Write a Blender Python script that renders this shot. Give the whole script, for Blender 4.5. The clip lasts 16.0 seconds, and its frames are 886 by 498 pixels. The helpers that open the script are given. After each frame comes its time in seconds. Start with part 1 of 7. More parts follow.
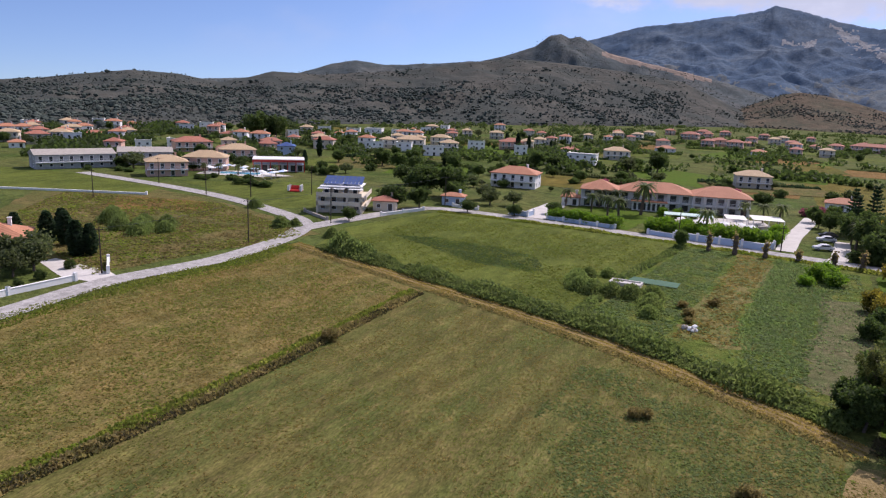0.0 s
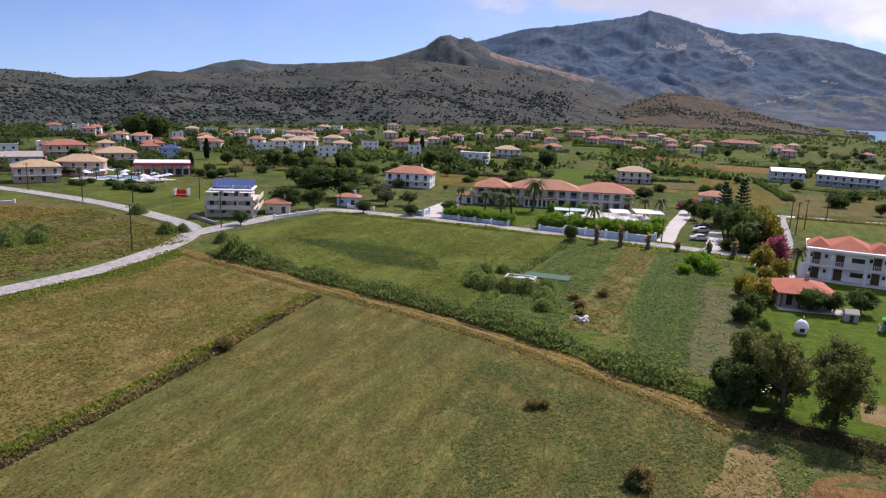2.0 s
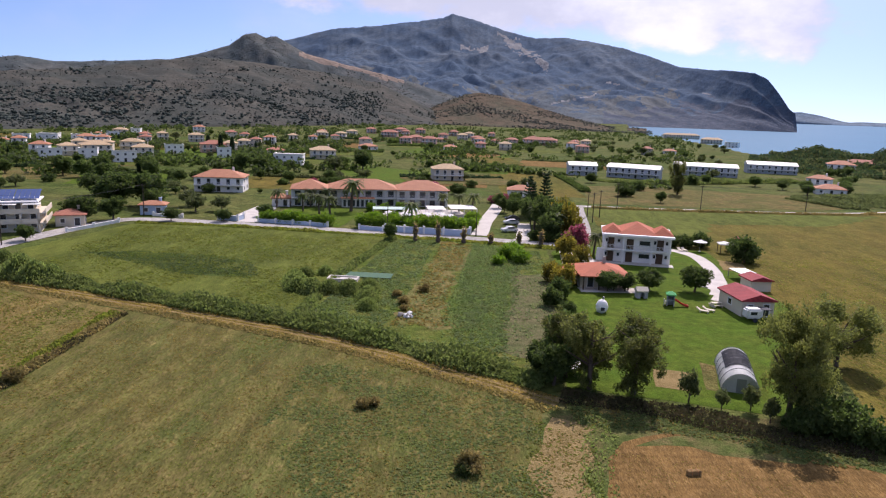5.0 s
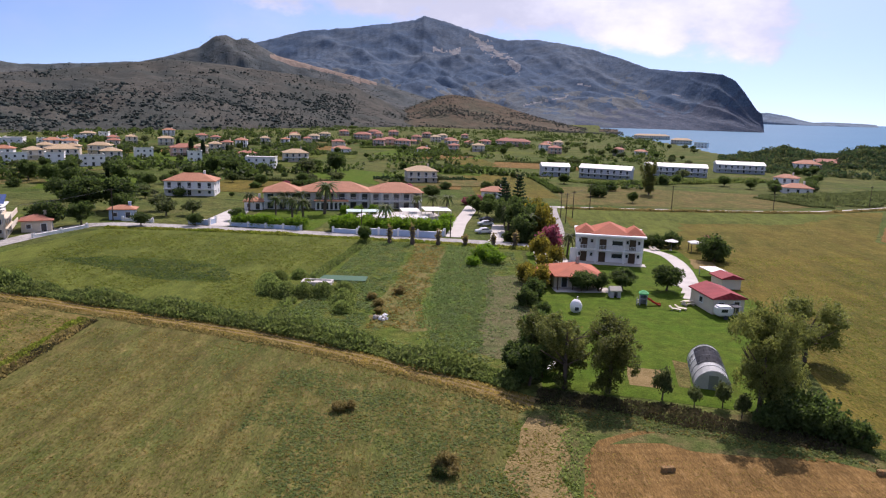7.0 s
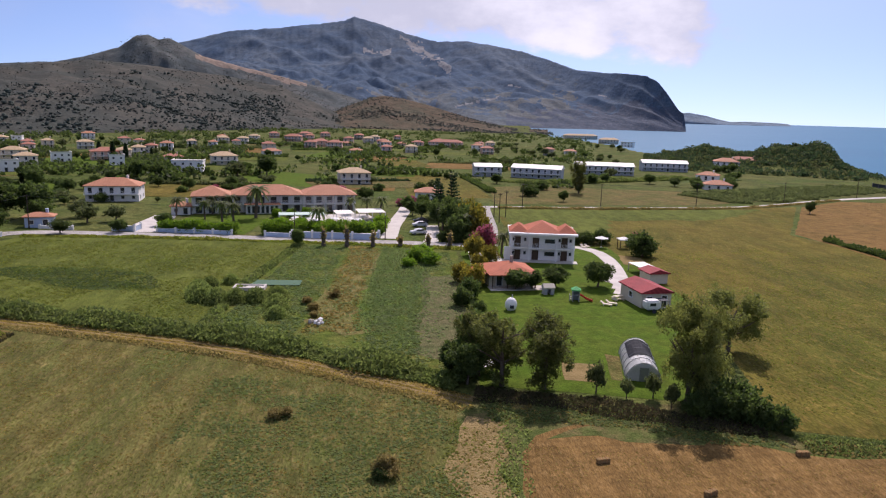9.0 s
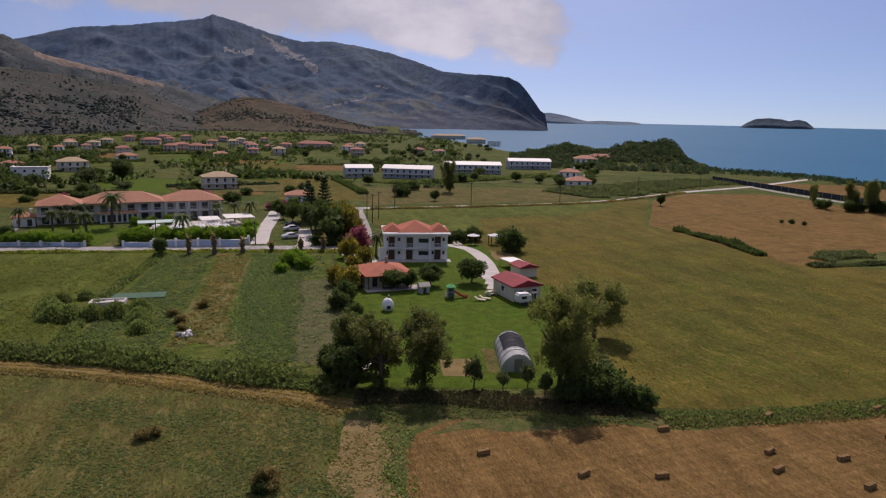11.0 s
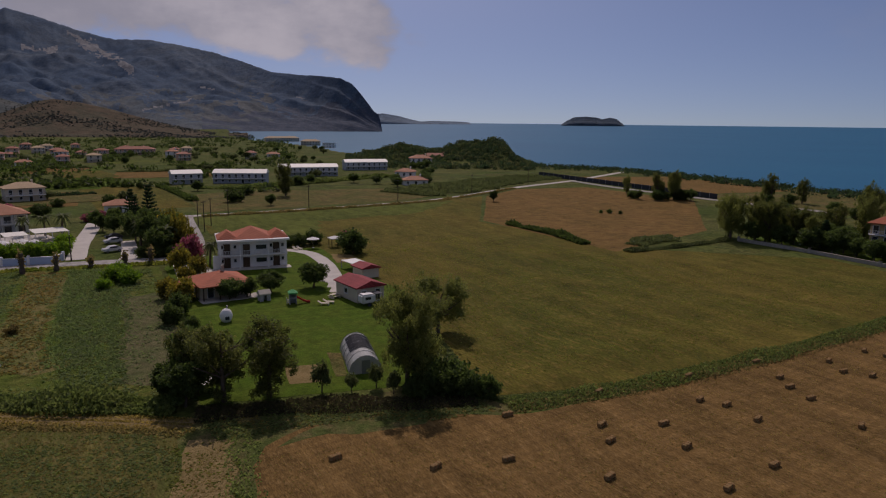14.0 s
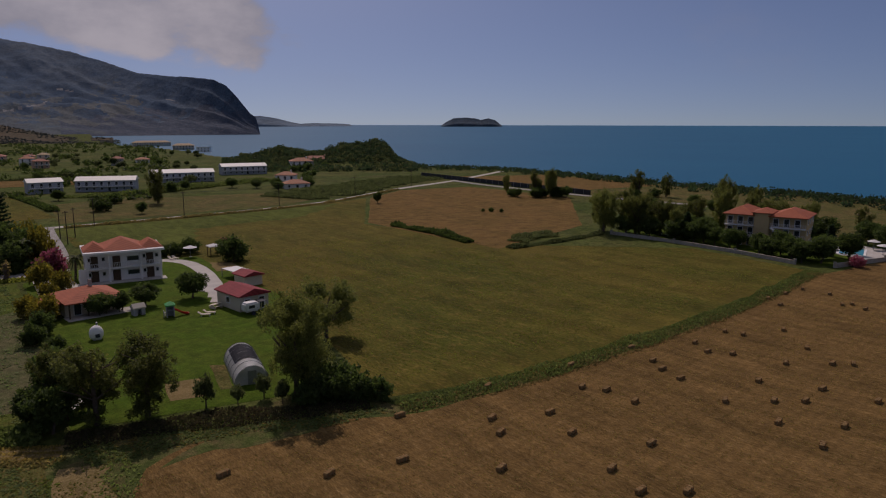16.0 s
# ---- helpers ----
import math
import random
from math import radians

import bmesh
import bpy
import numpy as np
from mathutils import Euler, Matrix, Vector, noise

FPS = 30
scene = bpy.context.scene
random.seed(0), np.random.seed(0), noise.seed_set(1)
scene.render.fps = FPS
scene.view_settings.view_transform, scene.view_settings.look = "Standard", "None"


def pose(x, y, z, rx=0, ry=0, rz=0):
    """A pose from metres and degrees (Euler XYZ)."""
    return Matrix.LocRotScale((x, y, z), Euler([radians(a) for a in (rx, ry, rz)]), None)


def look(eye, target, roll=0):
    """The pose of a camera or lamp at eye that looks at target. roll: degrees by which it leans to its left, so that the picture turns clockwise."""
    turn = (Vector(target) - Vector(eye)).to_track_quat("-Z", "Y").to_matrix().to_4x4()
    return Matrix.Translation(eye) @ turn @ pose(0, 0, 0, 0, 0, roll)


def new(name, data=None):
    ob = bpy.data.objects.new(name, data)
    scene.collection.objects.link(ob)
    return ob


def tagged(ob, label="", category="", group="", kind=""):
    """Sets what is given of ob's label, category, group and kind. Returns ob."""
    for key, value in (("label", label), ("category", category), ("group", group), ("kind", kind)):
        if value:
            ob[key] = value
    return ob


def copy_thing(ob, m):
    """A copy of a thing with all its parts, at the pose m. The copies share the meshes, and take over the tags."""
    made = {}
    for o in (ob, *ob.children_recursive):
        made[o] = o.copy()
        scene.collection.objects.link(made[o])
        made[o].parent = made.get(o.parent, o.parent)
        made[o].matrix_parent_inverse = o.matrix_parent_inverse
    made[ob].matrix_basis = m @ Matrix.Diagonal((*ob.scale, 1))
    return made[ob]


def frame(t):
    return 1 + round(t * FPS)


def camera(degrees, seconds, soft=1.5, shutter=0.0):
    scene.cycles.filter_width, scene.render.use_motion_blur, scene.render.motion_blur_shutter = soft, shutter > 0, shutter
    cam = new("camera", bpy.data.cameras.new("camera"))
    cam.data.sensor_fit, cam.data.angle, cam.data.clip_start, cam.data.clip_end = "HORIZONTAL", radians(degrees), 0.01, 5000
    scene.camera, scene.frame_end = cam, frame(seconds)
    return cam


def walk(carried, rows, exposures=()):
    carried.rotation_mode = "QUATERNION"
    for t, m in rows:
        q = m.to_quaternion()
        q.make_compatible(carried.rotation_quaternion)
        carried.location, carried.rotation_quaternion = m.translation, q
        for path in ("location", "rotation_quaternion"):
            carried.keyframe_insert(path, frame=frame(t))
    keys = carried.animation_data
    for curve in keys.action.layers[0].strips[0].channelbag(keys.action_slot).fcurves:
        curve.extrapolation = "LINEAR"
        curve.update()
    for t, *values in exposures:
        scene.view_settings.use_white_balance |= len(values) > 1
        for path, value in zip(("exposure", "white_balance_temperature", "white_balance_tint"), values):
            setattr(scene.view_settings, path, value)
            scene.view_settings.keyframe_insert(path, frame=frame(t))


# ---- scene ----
# ---- camera: a drone that hovers at 30 m and turns to the right ----
def eye(yaw, pitch, roll):
    return pose(0, 0, 30, 90 + pitch, 0, yaw) @ pose(0, 0, 0, 0, 0, roll)


cam = camera(65.0, 16.0, soft=1.2)
PATH = [
    (0, eye(27.04, -12.43, 2.34)),
    (0.5, eye(24.70, -12.34, 2.41)),
    (1, eye(22.10, -12.25, 2.39)),
    (1.5, eye(19.92, -12.16, 2.27)),
    (2, eye(18.39, -12.09, 2.27)),
    (2.5, eye(15.27, -11.97, 2.28)),
    (3, eye(10.91, -11.81, 2.25)),
    (3.5, eye(7.36, -11.70, 2.17)),
    (4, eye(5.62, -11.63, 2.09)),
    (4.2, eye(5.00, -11.61, 2.09)),
    (6.5, eye(2.07, -11.39, 1.90)),
    (7, eye(1.28, -11.30, 1.84)),
    (7.5, eye(0.27, -11.23, 1.75)),
    (8, eye(-1.28, -11.15, 1.70)),
    (8.2, eye(-1.70, -11.13, 1.70)),
    (10.3, eye(-10.73, -10.84, 1.50)),
    (10.5, eye(-11.90, -10.81, 1.50)),
    (11, eye(-14.66, -10.72, 1.28)),
    (11.5, eye(-17.79, -10.63, 1.19)),
    (12, eye(-20.28, -10.58, 1.08)),
    (12.5, eye(-22.31, -10.55, 0.95)),
    (13, eye(-24.06, -10.49, 0.82)),
    (13.5, eye(-25.74, -10.45, 0.64)),
    (14, eye(-27.91, -10.43, 0.61)),
    (14.5, eye(-30.64, -10.37, 0.47)),
    (15, eye(-33.33, -10.34, 0.27)),
    (15.5, eye(-35.65, -10.30, 0.11)),
    (16, eye(-37.45, -10.25, 0.09)),
]
walk(cam, PATH, exposures=[(0, 0.17, 6200, 28), (4, 0.3, 6350, 29), (8, 0.27, 6400, 30), (10.5, -0.3, 6650, 30), (12, -0.77, 6750, 31), (13.5, -1.12, 6800, 31), (16, -1.36, 6850, 31)])

# ---- sky, sun ----
SUN_EL, SUN_AZ = 47.0, 19.0  # degrees; azimuth to the right of +y


def build_world():
    w = bpy.data.worlds.new("sky")
    scene.world = w
    w.use_nodes = True
    nt = w.node_tree
    nt.nodes.clear()
    N, L = nt.nodes.new, nt.links.new

    def math_node(op, a, b=None, c=None, clamp=False):
        n = N("ShaderNodeMath")
        n.operation, n.use_clamp = op, clamp
        for i, v in enumerate((a, b, c)):
            if v is None:
                continue
            if isinstance(v, (int, float)):
                n.inputs[i].default_value = v
            else:
                L(v, n.inputs[i])
        return n.outputs[0]

    def ramp(v, lo, hi):
        n = N("ShaderNodeMapRange")
        n.interpolation_type = "SMOOTHSTEP"
        L(v, n.inputs[0])
        n.inputs[1].default_value, n.inputs[2].default_value = lo, hi
        return n.outputs[0]

    sky = N("ShaderNodeTexSky")
    sky.sky_type, sky.sun_disc = "NISHITA", False
    sky.sun_elevation, sky.sun_rotation = radians(SUN_EL), radians(SUN_AZ)
    sky.air_density, sky.dust_density, sky.ozone_density, sky.altitude = 1.15, 0.75, 2.6, 0
    co = N("ShaderNodeTexCoord")
    sep = N("ShaderNodeSeparateXYZ")
    L(co.outputs["Generated"], sep.inputs[0])
    lift = N("ShaderNodeCombineXYZ")
    L(sep.outputs[0], lift.inputs[0])
    L(sep.outputs[1], lift.inputs[1])
    L(math_node("MULTIPLY_ADD", math_node("ABSOLUTE", sep.outputs[2]), 1.7, 0.105), lift.inputs[2])
    L(lift.outputs[0], sky.inputs["Vector"])
    az = math_node("ARCTAN2", sep.outputs[0], sep.outputs[1])
    el = math_node("ARCSINE", sep.outputs[2])
    comb = N("ShaderNodeCombineXYZ")
    L(az, comb.inputs[0])
    L(math_node("MULTIPLY", el, 1.7), comb.inputs[1])
    big = N("ShaderNodeTexNoise")
    L(comb.outputs[0], big.inputs["Vector"])
    big.inputs["Scale"].default_value, big.inputs["Detail"].default_value, big.inputs["Roughness"].default_value = 9.0, 9, 0.58
    fine = N("ShaderNodeTexNoise")
    L(comb.outputs[0], fine.inputs["Vector"])
    fine.inputs["Scale"].default_value, fine.inputs["Detail"].default_value = 3.2, 5
    d = radians(1)
    # a soft grey bank on the mountain, with bright heaped cloud at its seaward end
    slant = math_node("ADD", el, math_node("MULTIPLY", az, 0.09))
    bank = math_node("MULTIPLY", ramp(az, -36 * d, -10 * d), ramp(az, 28 * d, 20 * d))
    bank = math_node("MULTIPLY", bank, ramp(slant, 4.6 * d, 7.8 * d))
    rest = math_node("MULTIPLY", ramp(el, 13 * d, 24 * d), 0.55)
    cover = math_node("MAXIMUM", bank, rest)
    dens = math_node("ADD", cover, math_node("MULTIPLY", math_node("SUBTRACT", big.outputs[0], 0.52), 2.4))
    dens = ramp(dens, 0.22, 0.78)
    dens = math_node("MULTIPLY", dens, ramp(cover, 0.02, 0.3))
    wisps = math_node("MULTIPLY", ramp(fine.outputs[0], 0.52, 0.78), math_node("MULTIPLY", ramp(el, 1.0 * d, 5 * d), 0.38))
    dens = math_node("MAXIMUM", dens, wisps)
    tone = N("ShaderNodeMix")
    tone.data_type = "RGBA"
    heap = math_node("MULTIPLY", math_node("MULTIPLY", ramp(az, -2 * d, 14 * d), ramp(az, 26 * d, 18 * d)), 0.3)
    L(ramp(math_node("ADD", big.outputs[0], heap), 0.46, 1.0), tone.inputs[0])
    tone.inputs[6].default_value, tone.inputs[7].default_value = (4.8, 5.25, 5.9, 1), (7.8, 8.2, 8.5, 1)
    mix = N("ShaderNodeMix")
    mix.data_type = "RGBA"
    L(math_node("MULTIPLY", dens, 0.92), mix.inputs[0])
    clear = N("ShaderNodeMix")
    clear.data_type, clear.blend_type = "RGBA", "MULTIPLY"
    clear.inputs[0].default_value, clear.inputs[7].default_value = 1.0, (0.86, 0.97, 1.09, 1)
    L(sky.outputs[0], clear.inputs[6])
    L(clear.outputs[2], mix.inputs[6])
    L(tone.outputs[2], mix.inputs[7])
    bg = N("ShaderNodeBackground")
    bg.inputs[1].default_value = 0.108
    L(mix.outputs[2], bg.inputs[0])
    out = N("ShaderNodeOutputWorld")
    L(bg.outputs[0], out.inputs[0])


build_world()
sun = new("sun", bpy.data.lights.new("sun", "SUN"))
sun.data.energy, sun.data.angle, sun.data.color = 4.3, radians(0.53), (1.0, 0.95, 0.87)
sun.matrix_world = look((math.sin(radians(SUN_AZ)) * math.cos(radians(SUN_EL)) * 100, math.cos(radians(SUN_AZ)) * math.cos(radians(SUN_EL)) * 100, math.sin(radians(SUN_EL)) * 100), (0, 0, 0))

# ---- materials ----
MATS = {}


def surface(name, colors, size=1.0, fine=None, rough=0.85, bump=0.3, metal=0.0, spec=0.3, island=0.0, stripes=None, stretch=None, contrast=(0.3, 0.7), leaf=0.0, speckle=1.0):
    """A surface of up to three colours mixed by a coarse noise (size, metres) and a fine one; stripes: (width, angle, amount)."""
    if name in MATS:
        return MATS[name]
    m = bpy.data.materials.new(name)
    m.use_nodes = True
    nt = m.node_tree
    N, L = nt.nodes.new, nt.links.new
    b = nt.nodes["Principled BSDF"]
    b.inputs["Roughness"].default_value, b.inputs["Metallic"].default_value = rough, metal
    b.inputs["Specular IOR Level"].default_value = spec if rough < 0.9 else 0.05  # soil and growth have no sheen
    co = N("ShaderNodeTexCoord")
    vec = co.outputs["Object"]
    if stretch:
        mp = N("ShaderNodeMapping")
        mp.inputs["Rotation"].default_value = (0, 0, radians(stretch[0]))
        mp.inputs["Scale"].default_value = (1, 1 / stretch[1], 1)
        L(vec, mp.inputs[0])
        vec = mp.outputs[0]

    def noise_tex(scale, detail=6, r=0.6):
        n = N("ShaderNodeTexNoise")
        L(vec, n.inputs["Vector"])
        n.inputs["Scale"].default_value, n.inputs["Detail"].default_value, n.inputs["Roughness"].default_value = scale, detail, r
        return n.outputs[0]

    def remap(v, lo, hi):
        n = N("ShaderNodeMapRange")
        n.interpolation_type = "SMOOTHSTEP"
        L(v, n.inputs[0])
        n.inputs[1].default_value, n.inputs[2].default_value = lo, hi
        return n.outputs[0]

    def mixed(f, a, c):
        n = N("ShaderNodeMix")
        n.data_type = "RGBA"
        if isinstance(f, float):
            n.inputs[0].default_value = f
        else:
            L(f, n.inputs[0])
        for i, v in ((6, a), (7, c)):
            if isinstance(v, tuple):
                n.inputs[i].default_value = (*v, 1)
            else:
                L(v, n.inputs[i])
        return n.outputs[2]

    colors = list(colors)
    while len(colors) < 3:
        colors.append(tuple(v * 0.8 for v in colors[-1]))
    fine = fine or size * 0.08
    coarse = noise_tex(1 / size)
    grain = noise_tex(1 / fine, 4, 0.7)
    col = mixed(remap(coarse, *contrast), colors[0], colors[1])
    col = mixed(remap(grain, 0.45, 0.75), col, colors[2])
    if size >= 4:
        md = noise_tex(1 / math.sqrt(size * fine), 5, 0.65)
        mr = N("ShaderNodeMapRange")
        L(md, mr.inputs[0])
        mr.inputs[1].default_value, mr.inputs[2].default_value, mr.inputs[3].default_value, mr.inputs[4].default_value = 0.3, 0.7, 1 - 0.32 * speckle, 1 + 0.32 * speckle
        hv = N("ShaderNodeHueSaturation")
        L(mr.outputs[0], hv.inputs["Value"])
        L(col, hv.inputs["Color"])
        col = hv.outputs[0]
        mc = noise_tex(3.2 / fine, 2, 0.5)
        mr = N("ShaderNodeMapRange")
        L(mc, mr.inputs[0])
        mr.inputs[1].default_value, mr.inputs[2].default_value, mr.inputs[3].default_value, mr.inputs[4].default_value = 0.3, 0.7, 1 - 0.3 * speckle, 1 + 0.3 * speckle
        hv = N("ShaderNodeHueSaturation")
        L(mr.outputs[0], hv.inputs["Value"])
        L(col, hv.inputs["Color"])
        col = hv.outputs[0]
    if stripes:
        mp = N("ShaderNodeMapping")
        mp.inputs["Rotation"].default_value = (0, 0, radians(stripes[1]))
        L(co.outputs["Object"], mp.inputs[0])
        wv = N("ShaderNodeTexWave")
        L(mp.outputs[0], wv.inputs["Vector"])
        wv.inputs["Scale"].default_value = 0.314 / stripes[0]
        wv.inputs["Distortion"].default_value, wv.inputs["Detail"].default_value, wv.inputs["Detail Scale"].default_value = 2.5, 3, 1.2
        hs = N("ShaderNodeHueSaturation")
        hs.inputs["Value"].default_value = 1 - stripes[2]
        L(col, hs.inputs["Color"])
        col = mixed(wv.outputs["Fac"], col, hs.outputs[0])
    if island:
        g = N("ShaderNodeNewGeometry")
        o = N("ShaderNodeObjectInfo")
        add = N("ShaderNodeMath")
        add.operation = "ADD"
        L(g.outputs["Random Per Island"], add.inputs[0])
        L(o.outputs["Random"], add.inputs[1])
        mr = N("ShaderNodeMapRange")
        L(add.outputs[0], mr.inputs[0])
        mr.inputs[1].default_value, mr.inputs[2].default_value = 0, 2
        mr.inputs[3].default_value, mr.inputs[4].default_value = 1 - island, 1 + island
        hs = N("ShaderNodeHueSaturation")
        L(mr.outputs[0], hs.inputs["Value"])
        L(col, hs.inputs["Color"])
        col = hs.outputs[0]
    L(col, b.inputs["Base Color"])
    if bump:
        bp = N("ShaderNodeBump")
        bp.inputs["Strength"].default_value, bp.inputs["Distance"].default_value = bump, fine
        L(grain, bp.inputs["Height"])
        L(bp.outputs[0], b.inputs["Normal"])
    if leaf:
        tr = N("ShaderNodeBsdfTranslucent")
        gm = N("ShaderNodeHueSaturation")
        gm.inputs["Value"].default_value, gm.inputs["Saturation"].default_value = 1.35, 1.1
        L(col, gm.inputs["Color"])
        L(gm.outputs[0], tr.inputs["Color"])
        ms = N("ShaderNodeMixShader")
        ms.inputs[0].default_value = leaf
        L(b.outputs[0], ms.inputs[1])
        L(tr.outputs[0], ms.inputs[2])
        L(ms.outputs[0], nt.nodes["Material Output"].inputs["Surface"])
    MATS[name] = m
    return m


def tile_roof(name, a, c):
    """Clay tiles: rows of round tiles down the slope, weathered."""
    if name in MATS:
        return MATS[name]
    m = surface(name, [a, c, tuple(v * 0.7 for v in a)], 2.5, 0.25, 0.8, 0.2)
    nt = m.node_tree
    N, L = nt.nodes.new, nt.links.new
    b = nt.nodes["Principled BSDF"]
    col = b.inputs["Base Color"].links[0].from_socket
    co = N("ShaderNodeTexCoord")
    wx = N("ShaderNodeTexWave")
    wx.inputs["Scale"].default_value = 0.314 / 0.45
    wx.bands_direction = "DIAGONAL"
    L(co.outputs["Object"], wx.inputs["Vector"])
    wx.inputs["Distortion"].default_value = 0.4
    hs = N("ShaderNodeHueSaturation")
    hs.inputs["Value"].default_value = 0.72
    L(col, hs.inputs["Color"])
    mx = N("ShaderNodeMix")
    mx.data_type = "RGBA"
    L(wx.outputs["Fac"], mx.inputs[0])
    L(col, mx.inputs[6])
    L(hs.outputs[0], mx.inputs[7])
    L(mx.outputs[2], b.inputs["Base Color"])
    return m


def plain(name, color, rough=0.5, metal=0.0, spec=0.4):
    return surface(name, [color, tuple(v * 0.9 for v in color), tuple(v * 0.82 for v in color)], 0.8, 0.1, rough, 0.08, metal, spec)


M_LAND = surface("countryside", [(0.062, 0.094, 0.018), (0.112, 0.112, 0.034), (0.040, 0.062, 0.015)], 30, 3.0, 0.95, 0.5)
M_FIELD_NEAR = surface("mown_meadow", [(0.134, 0.116, 0.034), (0.080, 0.096, 0.024), (0.168, 0.132, 0.048)], 7, 0.7, 0.95, 0.6, stripes=(3.4, 8, 0.14), stretch=(8, 3.0))
M_FIELD_DRY = surface("dry_meadow", [(0.180, 0.132, 0.042), (0.098, 0.102, 0.025), (0.228, 0.165, 0.064)], 9, 0.7, 0.95, 0.6, stripes=(4.0, 6, 0.10), stretch=(4, 1.8))
M_FIELD_LAWN = surface("green_meadow", [(0.104, 0.126, 0.023), (0.061, 0.082, 0.014), (0.126, 0.136, 0.028)], 11, 0.6, 0.95, 0.5, stripes=(3.0, 82, 0.05), stretch=(84, 2.5))
M_FIELD_EAST = surface("mown_hayfield", [(0.132, 0.104, 0.020), (0.070, 0.080, 0.012), (0.170, 0.122, 0.030)], 26, 0.9, 0.95, 0.5, stripes=(4.5, 84, 0.06), stretch=(84, 2.2))
M_STUBBLE = surface("hay_stubble", [(0.205, 0.122, 0.042), (0.140, 0.085, 0.028), (0.250, 0.158, 0.062)], 7, 0.4, 0.95, 0.7, stripes=(1.3, 84, 0.12), stretch=(84, 3.0))
M_DRY_SLOPE = surface("dry_grass", [(0.193, 0.114, 0.038), (0.139, 0.091, 0.027), (0.227, 0.141, 0.049)], 12, 0.8, 0.95, 0.6)
M_WEEDS = surface("weedy_plot", [(0.085, 0.127, 0.018), (0.136, 0.137, 0.033), (0.058, 0.098, 0.013)], 6, 0.7, 0.95, 0.7, stripes=(2.2, 84, 0.15))
M_ROUGH = surface("rough_pasture", [(0.098, 0.102, 0.028), (0.165, 0.122, 0.046), (0.060, 0.076, 0.018)], 9, 0.7, 0.95, 0.7)
M_GARDEN = surface("garden_lawn", [(0.061, 0.111, 0.009), (0.082, 0.113, 0.013), (0.043, 0.087, 0.007)], 6, 0.4, 0.95, 0.4)
M_EARTH = surface("bare_earth", [(0.245, 0.178, 0.076), (0.165, 0.122, 0.048), (0.300, 0.225, 0.108)], 3, 0.3, 0.95, 0.6)
M_ASPHALT = surface("pale_asphalt", [(0.36, 0.34, 0.315), (0.30, 0.285, 0.26), (0.40, 0.38, 0.35)], 5, 0.3, 0.9, 0.15)
M_CONCRETE = surface("pale_concrete", [(0.55, 0.52, 0.47), (0.46, 0.43, 0.39), (0.60, 0.57, 0.52)], 3, 0.3, 0.9, 0.15)
# near hills: olive scrub lifted towards blue-grey, distance haze in the colour
M_HILL = surface("scrub_hillside_haze", [(0.054, 0.060, 0.051), (0.082, 0.079, 0.063), (0.044, 0.052, 0.047)], 75, 5, 0.95, 0.3, contrast=(0.4, 0.62), speckle=0.7)
M_KNOLL = surface("dry_hillside", [(0.094, 0.073, 0.047), (0.060, 0.060, 0.038), (0.118, 0.090, 0.056)], 60, 5, 0.95, 0.45, contrast=(0.4, 0.62))
# twin summits: more of the blue haze mixed into the scrub tones
M_STEEP = surface("steep_hillside_haze", [(0.068, 0.082, 0.080), (0.096, 0.102, 0.093), (0.054, 0.069, 0.070)], 90, 7, 0.95, 0.4, contrast=(0.4, 0.62))
# mountain scrub, spurs and cliff: blue aerial haze painted into the base colours
M_MOUNT = surface("mountain_scrub_haze", [(0.058, 0.094, 0.138), (0.090, 0.120, 0.148), (0.046, 0.080, 0.124)], 330, 16, 0.95, 0.3, contrast=(0.4, 0.62), speckle=0.7)
M_SPUR = surface("dry_mountain_slope_haze", [(0.090, 0.113, 0.126), (0.128, 0.138, 0.134), (0.066, 0.090, 0.108)], 200, 14, 0.95, 0.3, contrast=(0.4, 0.62), speckle=0.7)
M_CLIFF = surface("limestone_cliff_haze", [(0.080, 0.098, 0.126), (0.054, 0.074, 0.102), (0.112, 0.120, 0.138)], 70, 9, 0.95, 0.35, speckle=0.6)
# pale blue stands for the haze over four kilometres of sea
M_CAPE = surface("far_headland_haze", [(0.115, 0.165, 0.215), (0.140, 0.185, 0.225), (0.10, 0.15, 0.2)], 120, 20, 0.95, 0.2)
# rock tone blued to hold the haze far out at sea
M_ISLET = surface("islet_rock_haze", [(0.050, 0.078, 0.104), (0.068, 0.094, 0.118)], 60, 12, 0.95, 0.6)

# ---- the large forms ----
def mesh_object(name, verts, faces, material, smooth=False):
    me = bpy.data.meshes.new(name)
    me.from_pydata(verts, [], faces)
    me.materials.append(material)
    if smooth:
        me.polygons.foreach_set("use_smooth", [True] * len(me.polygons))
    me.update()
    return new(name, me)


def structure(ob, label, category):
    return tagged(ob, label, category, kind="structure")


COAST = [(-180, 5200), (-100, 5200), (9.5, 5200), (11.5, 1150), (14.8, 1000), (17, 860), (19, 730), (21, 640), (26, 600), (31, 590), (34, 545), (36, 500), (42, 480), (46.7, 440), (56, 376), (70, 330), (90, 318), (130, 420), (150, 5200), (180, 5200)]


def table(rows, x):
    return float(np.interp(x, [r[0] for r in rows], [r[1] for r in rows]))


